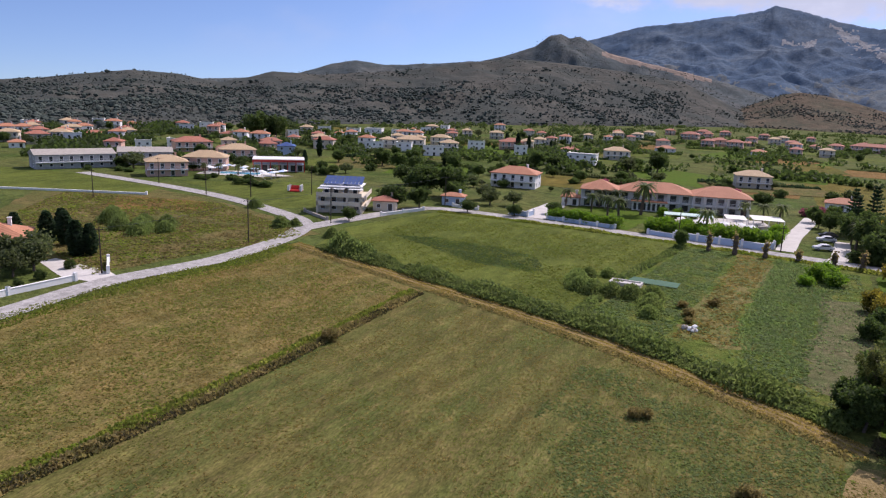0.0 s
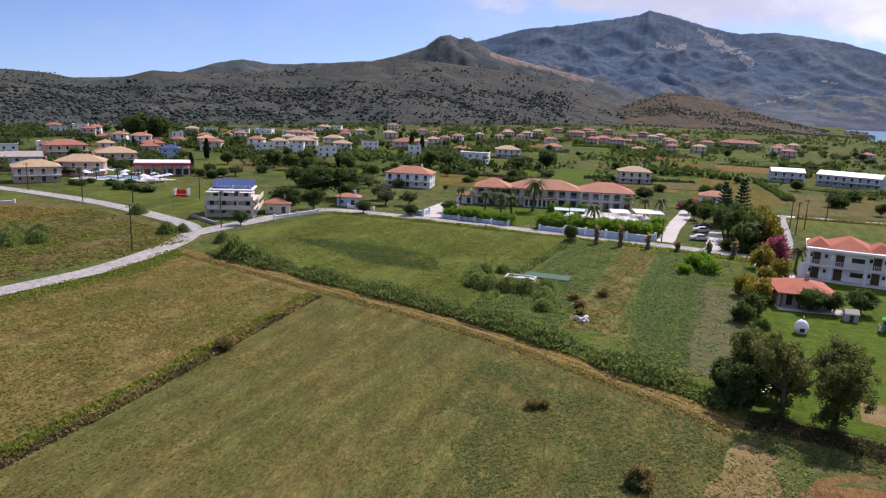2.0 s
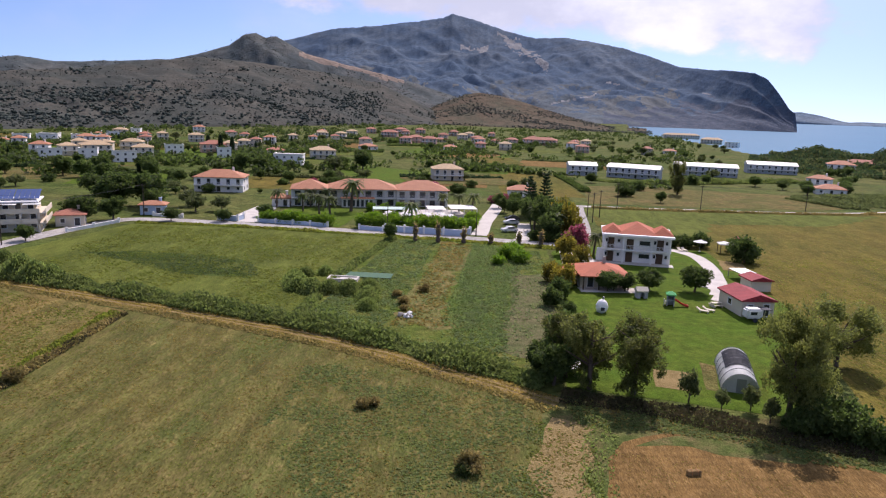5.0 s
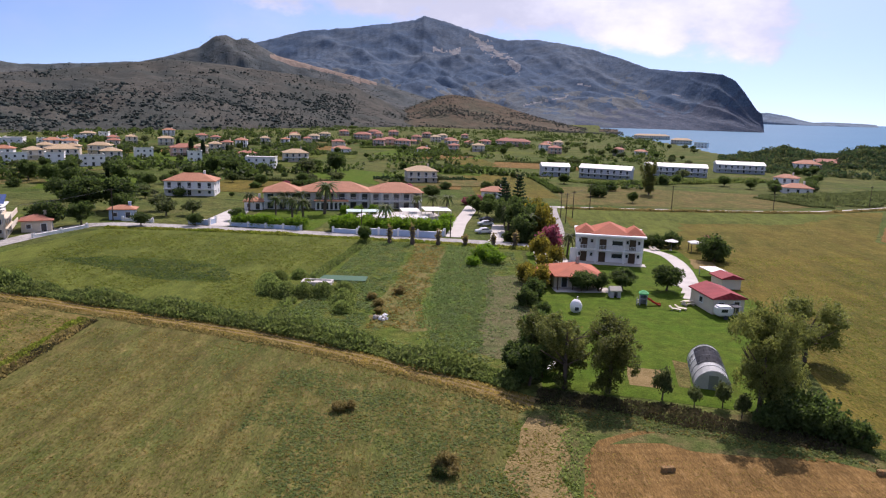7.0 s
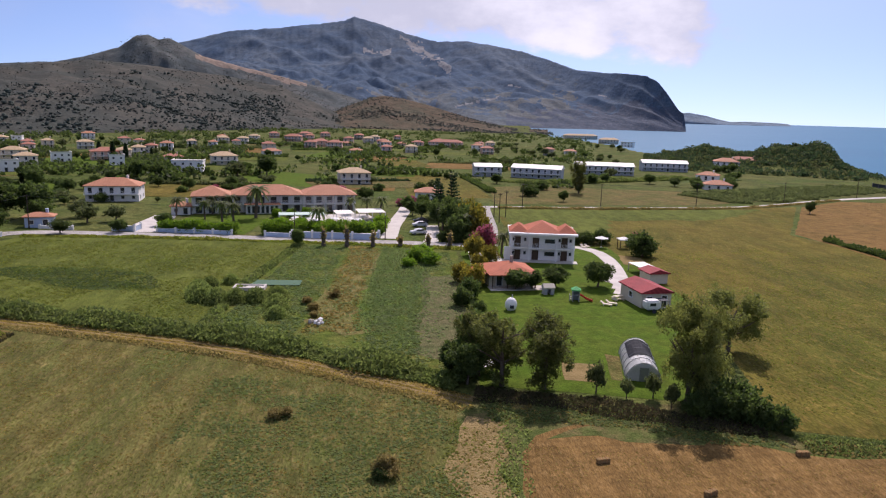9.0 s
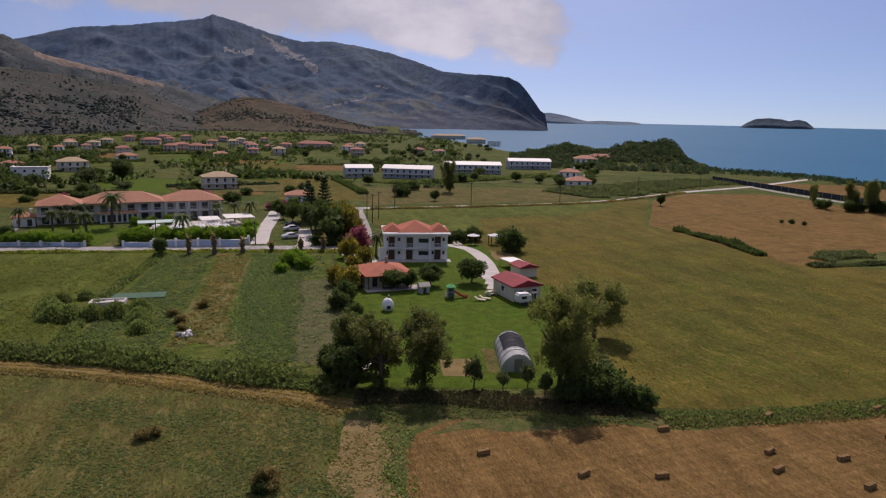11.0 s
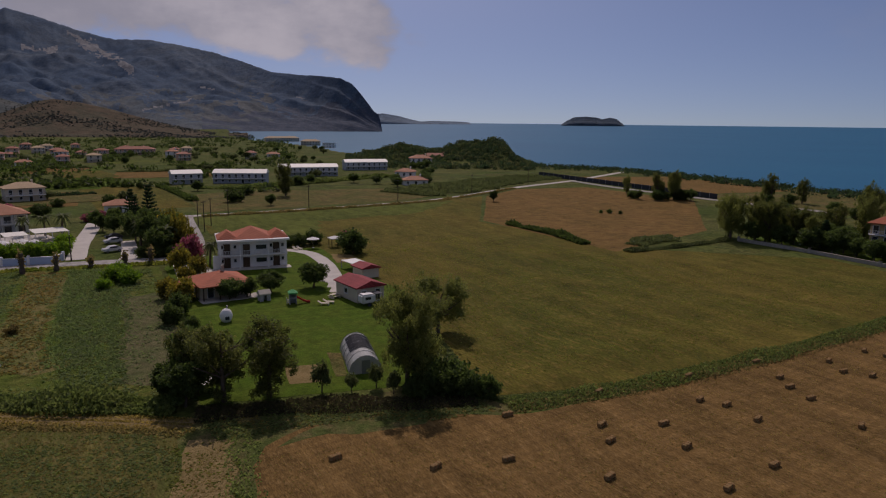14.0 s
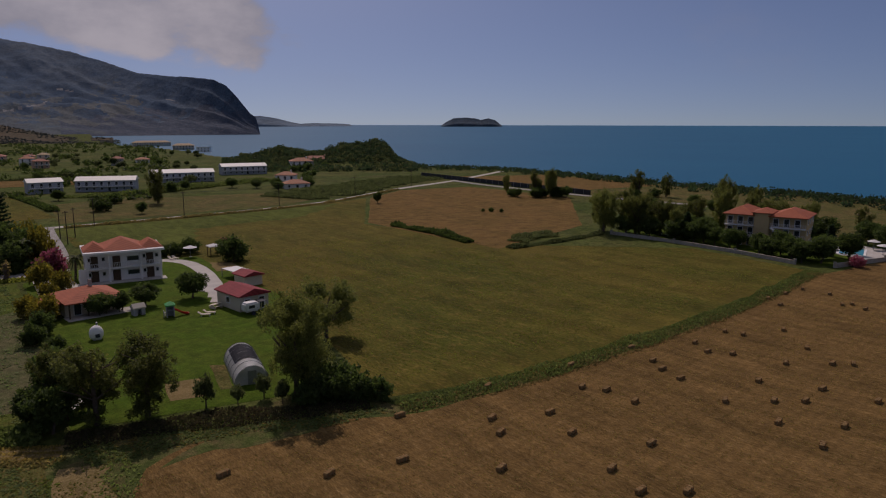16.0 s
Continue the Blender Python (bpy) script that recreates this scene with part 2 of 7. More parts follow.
def land_height(x, y):
    r, az = math.hypot(x, y), math.degrees(math.atan2(x, y))
    c = table(COAST, az) + 14 * noise.noise((az * 0.35, 3.1, 0)) * (1 if 14 < az < 170 else 0)
    z = 0.0
    if r > 300:  # the wooded headland
        for ha, hr, hz, wa, wr in ((24.4, 545, 9.5, 2.4, 48), (30.0, 540, 12.5, 2.6, 50), (32.4, 530, 9.0, 1.1, 40)):
            z += hz * math.exp(-((az - ha) / wa) ** 2 - ((r - hr) / wr) ** 2)
    if r > c - 12:
        k = min(1.0, (r - c + 12) / 26)
        z = z * (1 - k) - 22 * k * k
    return z


def build_ground():
    azs = np.concatenate([np.arange(-180, -72, 3.0), np.arange(-72, 84, 0.6), np.arange(84, 180, 3.0)])
    rs = np.concatenate([np.geomspace(8, 300, 24), np.arange(306, 660, 8.0), np.geomspace(670, 4850, 60)])
    verts = [(0, 0, 0)]
    for r in rs:
        for a in azs:
            x, y = r * math.sin(radians(a)), r * math.cos(radians(a))
            verts.append((x, y, land_height(x, y)))
    n = len(azs)
    faces = [(0, 1 + (i + 1) % n, 1 + i) for i in range(n)]
    for j in range(len(rs) - 1):
        for i in range(n):
            a, b = 1 + j * n + i, 1 + j * n + (i + 1) % n
            faces.append((a, b, b + n, a + n))
    ob = mesh_object("ground", verts, faces, M_LAND, True)
    return structure(ob, "flat coastal plain of green and straw-coloured fields", "ground")


def water_material():
    m = bpy.data.materials.new("sea_water")
    m.use_nodes = True
    nt = m.node_tree
    N, L = nt.nodes.new, nt.links.new
    b = nt.nodes["Principled BSDF"]
    co = N("ShaderNodeTexCoord")
    n = N("ShaderNodeTexNoise")
    n.inputs["Scale"].default_value, n.inputs["Detail"].default_value = 0.004, 6
    L(co.outputs["Object"], n.inputs["Vector"])
    mx = N("ShaderNodeMix")
    mx.data_type = "RGBA"
    L(n.outputs[0], mx.inputs[0])
    mx.inputs[6].default_value, mx.inputs[7].default_value = (0.004, 0.104, 0.205, 1), (0.008, 0.138, 0.245, 1)
    L(mx.outputs[2], b.inputs["Base Color"])
    b.inputs["Roughness"].default_value = 0.5
    b.inputs["Specular IOR Level"].default_value = 0.06
    w = N("ShaderNodeTexNoise")
    w.inputs["Scale"].default_value, w.inputs["Detail"].default_value = 0.25, 5
    L(co.outputs["Object"], w.inputs["Vector"])
    bp = N("ShaderNodeBump")
    bp.inputs["Strength"].default_value, bp.inputs["Distance"].default_value = 0.6, 0.6
    L(w.outputs[0], bp.inputs["Height"])
    L(bp.outputs[0], b.inputs["Normal"])
    return m


def build_sea():
    azs = np.arange(0, 186, 2.0)
    rs = np.concatenate([np.geomspace(250, 2500, 24), np.linspace(2600, 4880, 20)])
    verts = []
    for r in rs:
        z = -6 + (23.0 * ((r - 2500) / 2380) ** 1.2 if r > 2500 else 0)
        verts += [(r * math.sin(radians(a)), r * math.cos(radians(a)), z) for a in azs]
    n = len(azs)
    faces = [(j * n + i, j * n + i + 1, (j + 1) * n + i + 1, (j + 1) * n + i) for j in range(len(rs) - 1) for i in range(n - 1)]
    ob = mesh_object("sea", verts, faces, water_material(), True)
    return structure(ob, "calm blue sea reaching a sharp horizon", "water")


def hill_range(name, crest, rc, r0, depth, material, label, rough=0.12, steep=1.0, rows=44, step=0.35, foot=0.0, seed=0.0, wave=260.0, gully=0.3, spur=6.0):
    """A range whose crest rises to the given angles (azimuth, elevation) at distance rc(az), from its foot at r0(az)."""
    a0, a1 = crest[0][0], crest[-1][0]
    azs = np.arange(a0, a1 + step / 2, step)
    verts, m = [], rows + 12
    for a in azs:
        c, b = table(rc, a), table(r0, a)
        zc = 30 + c * math.tan(radians(table(crest, a))) - foot
        for j in range(m):
            s = j / rows
            if s <= 1:
                r = b + (c - b) * s
                p = (s ** steep) * (1 - 0.25 * math.sin(math.pi * s))
            else:
                r = c + (s - 1) * depth * 3
                p = 1 - 0.9 * (s - 1) / ((m - 1) / rows - 1)
            x, y = r * math.sin(radians(a)), r * math.cos(radians(a))
            f = 0.62 * noise.fractal((x / wave + seed, y / wave, seed), 0.75, 2.1, 7) + 0.5 * noise.noise((x / 700, y / 700 + seed, 1.0))
            bend = 0.6 * noise.noise((x / (3 * wave), y / (3 * wave), seed + 5.0))
            q = (a + spur * s) * gully + bend * 2.0
            f += 0.75 * (0.3 - abs(noise.noise((q, 1.8 * s, seed)))) + 0.3 * (0.25 - abs(noise.noise((q * 2.3 + 3 * bend, 4.1 * s, seed + 2)))) + 0.22 * (0.25 - abs(noise.noise((x / (0.45 * wave), y / (0.45 * wave), seed + 3))))
            amp = rough * max(zc, 20) * min(1, 4 * s) * (1 - 0.85 * min(1, s) ** 6)
            g = noise.noise((a * 3.1 + seed, 0.3, 0)) * 0.008 * max(zc, 20)
            z = foot + zc * p + amp * f + g * p
            verts.append((x, y, max(z, foot - 4) if s > 0 else foot - 4))
    n = len(azs)
    faces = [(i * m + j, (i + 1) * m + j, (i + 1) * m + j + 1, i * m + j + 1) for i in range(n - 1) for j in range(m - 1)]
    return structure(mesh_object(name, verts, faces, material, True), label, "hill" if "hill" in name else "mountain")


build_ground()
build_sea()
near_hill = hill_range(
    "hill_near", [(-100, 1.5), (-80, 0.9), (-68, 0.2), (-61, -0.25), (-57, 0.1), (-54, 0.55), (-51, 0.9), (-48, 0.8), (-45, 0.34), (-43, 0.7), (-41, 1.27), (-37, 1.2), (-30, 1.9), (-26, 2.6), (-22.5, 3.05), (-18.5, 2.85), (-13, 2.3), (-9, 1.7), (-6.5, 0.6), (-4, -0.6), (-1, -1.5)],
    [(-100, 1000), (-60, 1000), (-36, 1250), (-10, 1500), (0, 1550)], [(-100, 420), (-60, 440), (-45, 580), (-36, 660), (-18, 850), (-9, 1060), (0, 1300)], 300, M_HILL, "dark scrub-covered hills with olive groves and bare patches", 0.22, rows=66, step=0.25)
knoll = hill_range(
    "hill_knoll", [(-9, -1.5), (-6, -0.6), (-3.7, 0.38), (-2, 1.05), (-0.95, 1.22), (0.8, 1.0), (2.7, 0.6), (6, -0.35), (9, -1.0), (12.2, -1.62)],
    [(-10, 1650), (13, 1500)], [(-10, 1250), (13, 1130)], 200, M_KNOLL, "low rounded hill with dry grass and scrub", 0.14, seed=4.0, gully=0.6)
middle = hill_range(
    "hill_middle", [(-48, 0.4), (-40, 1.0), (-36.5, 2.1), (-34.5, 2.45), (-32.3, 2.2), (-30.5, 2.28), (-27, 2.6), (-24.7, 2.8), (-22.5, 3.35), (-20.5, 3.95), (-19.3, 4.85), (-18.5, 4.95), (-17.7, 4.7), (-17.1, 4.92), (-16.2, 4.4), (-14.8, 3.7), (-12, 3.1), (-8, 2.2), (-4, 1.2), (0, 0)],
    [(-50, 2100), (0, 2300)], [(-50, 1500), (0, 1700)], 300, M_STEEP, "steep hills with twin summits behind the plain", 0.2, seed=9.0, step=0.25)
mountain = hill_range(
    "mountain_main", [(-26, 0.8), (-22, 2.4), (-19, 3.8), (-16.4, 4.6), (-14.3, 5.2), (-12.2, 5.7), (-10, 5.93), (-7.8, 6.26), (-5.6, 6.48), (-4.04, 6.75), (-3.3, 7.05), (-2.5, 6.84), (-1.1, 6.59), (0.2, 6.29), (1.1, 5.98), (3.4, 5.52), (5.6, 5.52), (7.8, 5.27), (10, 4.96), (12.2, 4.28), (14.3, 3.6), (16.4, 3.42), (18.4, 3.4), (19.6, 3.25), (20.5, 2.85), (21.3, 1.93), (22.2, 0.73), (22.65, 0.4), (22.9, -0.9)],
    [(-26, 4000), (0, 3900), (12, 3300), (20, 2500), (23, 2330)], [(-26, 2300), (0, 2100), (8, 2000), (13, 2150), (23, 2290)], 260, M_MOUNT, "long grey-green mountain painted with blue haze, falling to a sea cliff", 0.17, 1.0, 110, 0.13, -8.0, 2.0, 480.0, 0.22, 14.0)
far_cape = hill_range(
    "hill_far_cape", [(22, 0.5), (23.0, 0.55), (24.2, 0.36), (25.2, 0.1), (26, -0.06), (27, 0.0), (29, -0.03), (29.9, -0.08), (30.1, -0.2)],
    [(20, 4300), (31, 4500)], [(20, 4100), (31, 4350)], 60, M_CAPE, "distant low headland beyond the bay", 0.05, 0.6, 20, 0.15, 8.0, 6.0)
islet = hill_range(
    "hill_islet", [(37.3, -0.18), (37.7, 0.1), (38.3, 0.40), (39.2, 0.46), (40.0, 0.40), (40.5, 0.27), (41.1, 0.40), (41.6, 0.28), (42.0, -0.02), (42.2, -0.2)],
    [(37, 4350), (43, 4350)], [(37, 4250), (43, 4250)], 40, M_ISLET, "small rocky islet with two humps far out at sea", 0.05, 0.5, 16, 0.1, 10.0, 3.0)


def bare(ob, material, test):
    """Gives the slope's faces that pass test(azimuth, elevation, jitter) another ground cover."""
    ob.data.materials.append(material)
    for f in ob.data.polygons:
        p = f.center
        r = math.hypot(p.x, p.y)
        j = noise.fractal((p.x / 90, p.y / 90, p.z / 60), 0.8, 2.0, 4)
        if test(math.degrees(math.atan2(p.x, p.y)), math.degrees(math.atan2(p.z - 30, r)), j):
            f.material_index = 1


M_SCREE = surface("pale_scree", [(0.23, 0.235, 0.235), (0.165, 0.172, 0.178), (0.28, 0.28, 0.275)], 60, 10, 0.95, 0.5)
M_BARE = surface("bare_ridge", [(0.22, 0.17, 0.135), (0.17, 0.135, 0.105), (0.27, 0.21, 0.17)], 60, 8, 0.95, 0.4)
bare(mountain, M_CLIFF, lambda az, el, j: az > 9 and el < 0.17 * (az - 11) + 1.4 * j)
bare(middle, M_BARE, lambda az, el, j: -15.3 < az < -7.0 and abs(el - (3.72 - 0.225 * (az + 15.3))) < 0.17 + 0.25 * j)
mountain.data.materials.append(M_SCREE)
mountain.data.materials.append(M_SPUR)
# a pale road that climbs the slope: azimuth and elevation of its ends, as seen from over the fields
ROAD = [(4.75, 0.56, 8.1, 1.32), (8.1, 1.32, 8.31, 1.5), (8.96, 2.34, 10.06, 2.19), (16.17, 1.74, 16.76, 1.63)]
for f in mountain.data.polygons:
    p = f.center
    az, el = math.degrees(math.atan2(p.x, p.y)), math.degrees(math.atan2(p.z - 30, math.hypot(p.x, p.y)))
    j = noise.fractal((p.x / 70, p.y / 70, p.z / 50), 0.8, 2.0, 4)
    # low slopes take the paler tone, with less blue haze painted in
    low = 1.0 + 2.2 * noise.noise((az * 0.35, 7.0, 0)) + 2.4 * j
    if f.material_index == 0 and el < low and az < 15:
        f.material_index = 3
    if any(abs(el - (e0 + (e1 - e0) * (az - a0) / (a1 - a0))) < 0.045 and a0 <= az <= a1 for a0, e0, a1, e1 in ROAD):
        f.material_index = 2
    if (0.2 < az < 4.4 and abs(el - (6.1 - 0.62 * az)) < 0.22 + 0.9 * j) or (-2.6 < az < -0.4 and abs(el - 4.6) < 0.1 + 0.45 * j):
        f.material_index = 2


def patch(name, outline, material, z, label, category="field", jitter=0.6):
    """A sheet of ground cover with an uneven edge, a little above the ground."""
    pts = []
    for (x0, y0), (x1, y1) in zip(outline, outline[1:] + outline[:1]):
        n = max(1, int(math.hypot(x1 - x0, y1 - y0) / 2.5))
        for i in range(n):
            x, y = x0 + (x1 - x0) * i / n, y0 + (y1 - y0) * i / n
            pts.append((x + jitter * noise.noise((x * 0.35, y * 0.35, 1.7)), y + jitter * noise.noise((x * 0.35, y * 0.35, 8.3)), z))
    bm = bmesh.new()
    bmesh.ops.triangle_fill(bm, edges=[bm.edges.new((v, w)) for vs in [[bm.verts.new(p) for p in pts]] for v, w in zip(vs, vs[1:] + vs[:1])], use_beauty=False)
    bmesh.ops.recalc_face_normals(bm, faces=bm.faces)
    for f in bm.faces:
        if f.normal.z < 0:
            f.normal_flip()
    me = bpy.data.meshes.new(name)
    bm.to_mesh(me)
    bm.free()
    me.materials.append(material)
    return structure(new(name, me), label, category)


def smooth_line(pts, step=2.0):
    """Points along a Catmull-Rom curve through pts."""
    p = [Vector((*q, 0)) for q in pts]
    p = [2 * p[0] - p[1]] + p + [2 * p[-1] - p[-2]]
    out = []
    for a, b, c, d in zip(p, p[1:], p[2:], p[3:]):
        n = max(1, int((c - b).length / step))
        for i in range(n):
            t = i / n
            out.append(0.5 * ((2 * b) + (c - a) * t + (2 * a - 5 * b + 4 * c - d) * t * t + (3 * b - 3 * c + d - a) * t ** 3))
    return out + [p[-2]]


def ribbon(name, pts, width, material, z, label, category="road", wobble=0.0, thick=0.05):
    line = smooth_line(pts)
    verts, faces = [], []
    for i, p in enumerate(line):
        d = (line[min(i + 1, len(line) - 1)] - line[max(i - 1, 0)]).normalized()
        nrm = Vector((-d.y, d.x, 0))
        for s in (-1, 1):
            w = width / 2 + wobble * noise.noise((p.x * 0.3, p.y * 0.3, s * 5.0))
            q = p + nrm * w * s
            verts += [(q.x, q.y, z), (q.x, q.y, z - thick)]
    for i in range(len(line) - 1):
        a, b = 4 * i, 4 * i + 4
        faces += [(a, a + 2, b + 2, b), (a + 1, a, b, b + 1), (a + 2, a + 3, b + 3, b + 2)]
    return structure(mesh_object(name, verts, faces, material), label, category)


M_VERGE = surface("weedy_verge", [(0.078, 0.100, 0.026), (0.150, 0.118, 0.050), (0.056, 0.082, 0.018)], 4, 0.4, 0.95, 0.6, contrast=(0.4, 0.65))
patch("inlet", [(14.6, 60.2), (20, 60.6), (25.2, 58.4), (29, 58.2), (31, 60), (24.6, 63.4), (19.1, 63.0)], M_VERGE, 0.034, "green weeds growing into the stubble", "grass", 1.4)
patch("field_1", [(-50, 92), (-48, 60), (-49, 20), (-50, -40), (4, -40), (5, 40), (7, 69), (-20, 84)], M_FIELD_NEAR, 0.02, "mown meadow with dry streaks")
patch("field_2", [(-86, 104), (-84, 90), (-88, 66), (-86, 40), (-84, -40), (-50, -40), (-49, 20), (-48.5, 60), (-50, 92)], M_FIELD_DRY, 0.024, "dry meadow between a road and a weedy bank")
patch("field_3", [(-84, 109), (-47, 98), (-26, 91), (-26, 118), (-22, 158), (-60, 161), (-84, 160), (-90, 128)], M_FIELD_LAWN, 0.02, "green meadow beside the hotel road")
patch("field_4", [(-26, 90), (9, 75), (12, 100), (14, 150), (10, 156), (-22, 158), (-26, 118)], M_WEEDS, 0.024, "overgrown plot with rows of weeds")
patch("field_5", [(39, 62), (58, 57), (100, 58.6), (146, 64), (150, 96), (118, 126), (108, 180), (146, 242), (120, 234), (66, 225), (32, 222), (30, 175), (48, 158), (50, 110)], M_FIELD_EAST, 0.02, "wide mown hayfield with faint swaths")
patch("field_5_green", [(31, 221), (66, 224), (118, 232), (128, 232), (100, 206), (64, 200), (56, 178), (52, 164), (34, 168)], M_FIELD_LAWN, 0.026, "greener strip of the hayfield behind the villa", "field", 3.0)
patch("field_6", [(11.1, 53.6), (11.7, 57.6), (13.9, 61), (18.3, 63.6), (24.6, 63.0), (30.4, 60.3), (34, 58.6), (40, 56.2), (60, 55.2), (100, 57.2), (142, 62.6), (240, 56), (240, -60), (10, -60), (9, 30), (10.6, 46)], M_STUBBLE, 0.024, "brown stubble field strewn with hay bales")
patch("field_7", [(112, 124), (158, 138), (216, 196), (213, 258), (176, 262), (148, 242), (110, 181)], M_DRY_SLOPE, 0.03, "field of dry straw-coloured grass")
patch("field_8", [(-90, 118), (-96, 90), (-98, 66), (-150, 80), (-190, 120), (-170, 142), (-135, 136), (-112, 128)], M_ROUGH, 0.02, "rough pasture beside the road")
M_LUSH = surface("lush_grass", [(0.040, 0.066, 0.012), (0.064, 0.088, 0.017), (0.034, 0.056, 0.010)], 5, 0.5, 0.95, 0.5)
patch("lush_1", [(-77, 127), (-66, 131), (-50, 129), (-44, 125), (-56, 124.5), (-68, 123)], M_LUSH, 0.026, "dark lush streak in the green meadow", "grass", 3.0)
patch("lush_2", [(-62, 120), (-48, 121.5), (-39, 117), (-40, 113), (-52, 114.5)], M_LUSH, 0.026, "dark lush streak in the green meadow", "grass", 3.0)
patch("plot_strip", [(-9.4, 156), (-3.0, 152), (-4.6, 128), (-5.6, 104), (-4.0, 93), (-12.6, 92), (-11.2, 111), (-9.9, 132)], surface("brown_weeds", [(0.165, 0.138, 0.046), (0.105, 0.120, 0.032), (0.200, 0.165, 0.066)], 4, 0.4, 0.95, 0.6), 0.03, "strip of browning weeds across the plot", "grass", 3.5)
patch("plot_bare", [(5.5, 128), (11.6, 128), (12.0, 104), (9.0, 80), (5.0, 82), (2.2, 90), (4.4, 110)], surface("hoed_soil", [(0.122, 0.110, 0.052), (0.078, 0.098, 0.032), (0.150, 0.132, 0.070)], 4, 0.4, 0.95, 0.6), 0.03, "hoed grey-brown soil with sparse weeds", "field", 3.5)
patch("garden", [(10, 73.5), (36, 68), (50, 108), (50, 158), (28, 160), (15, 150), (13, 100)], M_GARDEN, 0.03, "watered green garden lawn", "lawn")
patch("verge", [(4, 40), (7, 69), (9, 72), (36, 67), (40, 57), (34, 57.6), (24, 60), (17, 61), (13, 58.5), (12, 53), (10, 30), (4, 10)], M_VERGE, 0.022, "weedy strip beside the dirt track", "grass")
ribbon("track", [(-88, 107), (-67, 100.5), (-47.5, 94.4), (-35, 90.3), (-21, 85.3), (-6.4, 77.7), (2.2, 72.8), (8.5, 68.7)], 2.3, M_EARTH, 0.06, "bare earth farm track", "path", 0.7)
ribbon("dirt_strip", [(9.8, 64.6), (8.8, 62.0), (7.9, 58.2), (7.0, 54.2), (7.4, 50.4), (7.0, 40), (6, 20)], 4.4, M_EARTH, 0.05, "worn dusty strip of straw and earth", "path", 1.4)
ribbon("road_1", [(-88, 20), (-90, 50), (-92.5, 68.3), (-90.0, 89.4), (-93.5, 112), (-101, 126), (-115.3, 133.8), (-141, 142.5), (-170, 147.7), (-215, 152)], 4.6, M_ASPHALT, 0.08, "narrow pale asphalt lane")
ribbon("road_2", [(-97, 121), (-95, 138), (-92, 155), (-86, 165.5), (-61, 165.6), (-24, 162.4), (0, 160), (24, 156.8)], 5.0, M_ASPHALT, 0.075, "pale asphalt road along the hotel wall")
ribbon("road_3", [(21, 157), (25, 178), (28.5, 219), (30, 228)], 4.5, M_ASPHALT, 0.085, "straight pale lane between trees")
ribbon("road_4", [(24, 226.5), (66.7, 229), (122, 238), (178, 268), (229, 290), (300, 330)], 3.4, M_CONCRETE, 0.07, "narrow pale lane across the plain")
ribbon("road_5", [(229, 290), (225, 251), (226, 192), (232, 150)], 4.0, M_ASPHALT, 0.09, "lane beside a dark fence")

# ---- building blocks ----
def part(name, mesh, material, parent, label=""):
    """One mesh object (from a bmesh or mesh data) under a thing or part."""
    if isinstance(mesh, bmesh.types.BMesh):
        me = bpy.data.meshes.new(name)
        mesh.to_mesh(me)
        mesh.free()
    else:
        me = mesh
    if material and not me.materials:
        me.materials.append(material)
    ob = new(name, me)
    ob.parent = parent
    return tagged(ob, label) if label else ob


def thing(name, label, category, x, y, rot=0.0, z=0.0, group=""):
    ob = new(name)
    ob.empty_display_size = 0.3
    ob.matrix_basis = pose(x, y, z, 0, 0, rot)
    return tagged(ob, label, category, group)


def boxes(*dims, bevel=0.0):
    """A bmesh of boxes, each (x0, y0, z0, x1, y1, z1)."""
    bm = bmesh.new()
    for x0, y0, z0, x1, y1, z1 in dims:
        r = bmesh.ops.create_cube(bm, size=1, matrix=Matrix.LocRotScale(((x0 + x1) / 2, (y0 + y1) / 2, (z0 + z1) / 2), None, (abs(x1 - x0), abs(y1 - y0), abs(z1 - z0))))
        if bevel:
            bmesh.ops.bevel(bm, geom=list({e for v in r["verts"] for e in v.link_edges}), offset=bevel, segments=2, affect="EDGES")
    return bm


def prism(outline, z0, z1):
    bm = bmesh.new()
    lo, hi = [bm.verts.new((x, y, z0)) for x, y in outline], [bm.verts.new((x, y, z1)) for x, y in outline]
    bm.faces.new(lo[::-1])
    bm.faces.new(hi)
    n = len(outline)
    for i in range(n):
        bm.faces.new((lo[i], lo[(i + 1) % n], hi[(i + 1) % n], hi[i]))
    return bm


def tube(p, q, r0, r1, sides=7, bm=None):
    bm = bm or bmesh.new()
    p, q = Vector(p), Vector(q)
    m = Matrix.Translation((p + q) / 2) @ (q - p).to_track_quat("Z", "Y").to_matrix().to_4x4()
    bmesh.ops.create_cone(bm, cap_ends=True, segments=sides, radius1=r0, radius2=r1, depth=(q - p).length, matrix=m)
    return bm


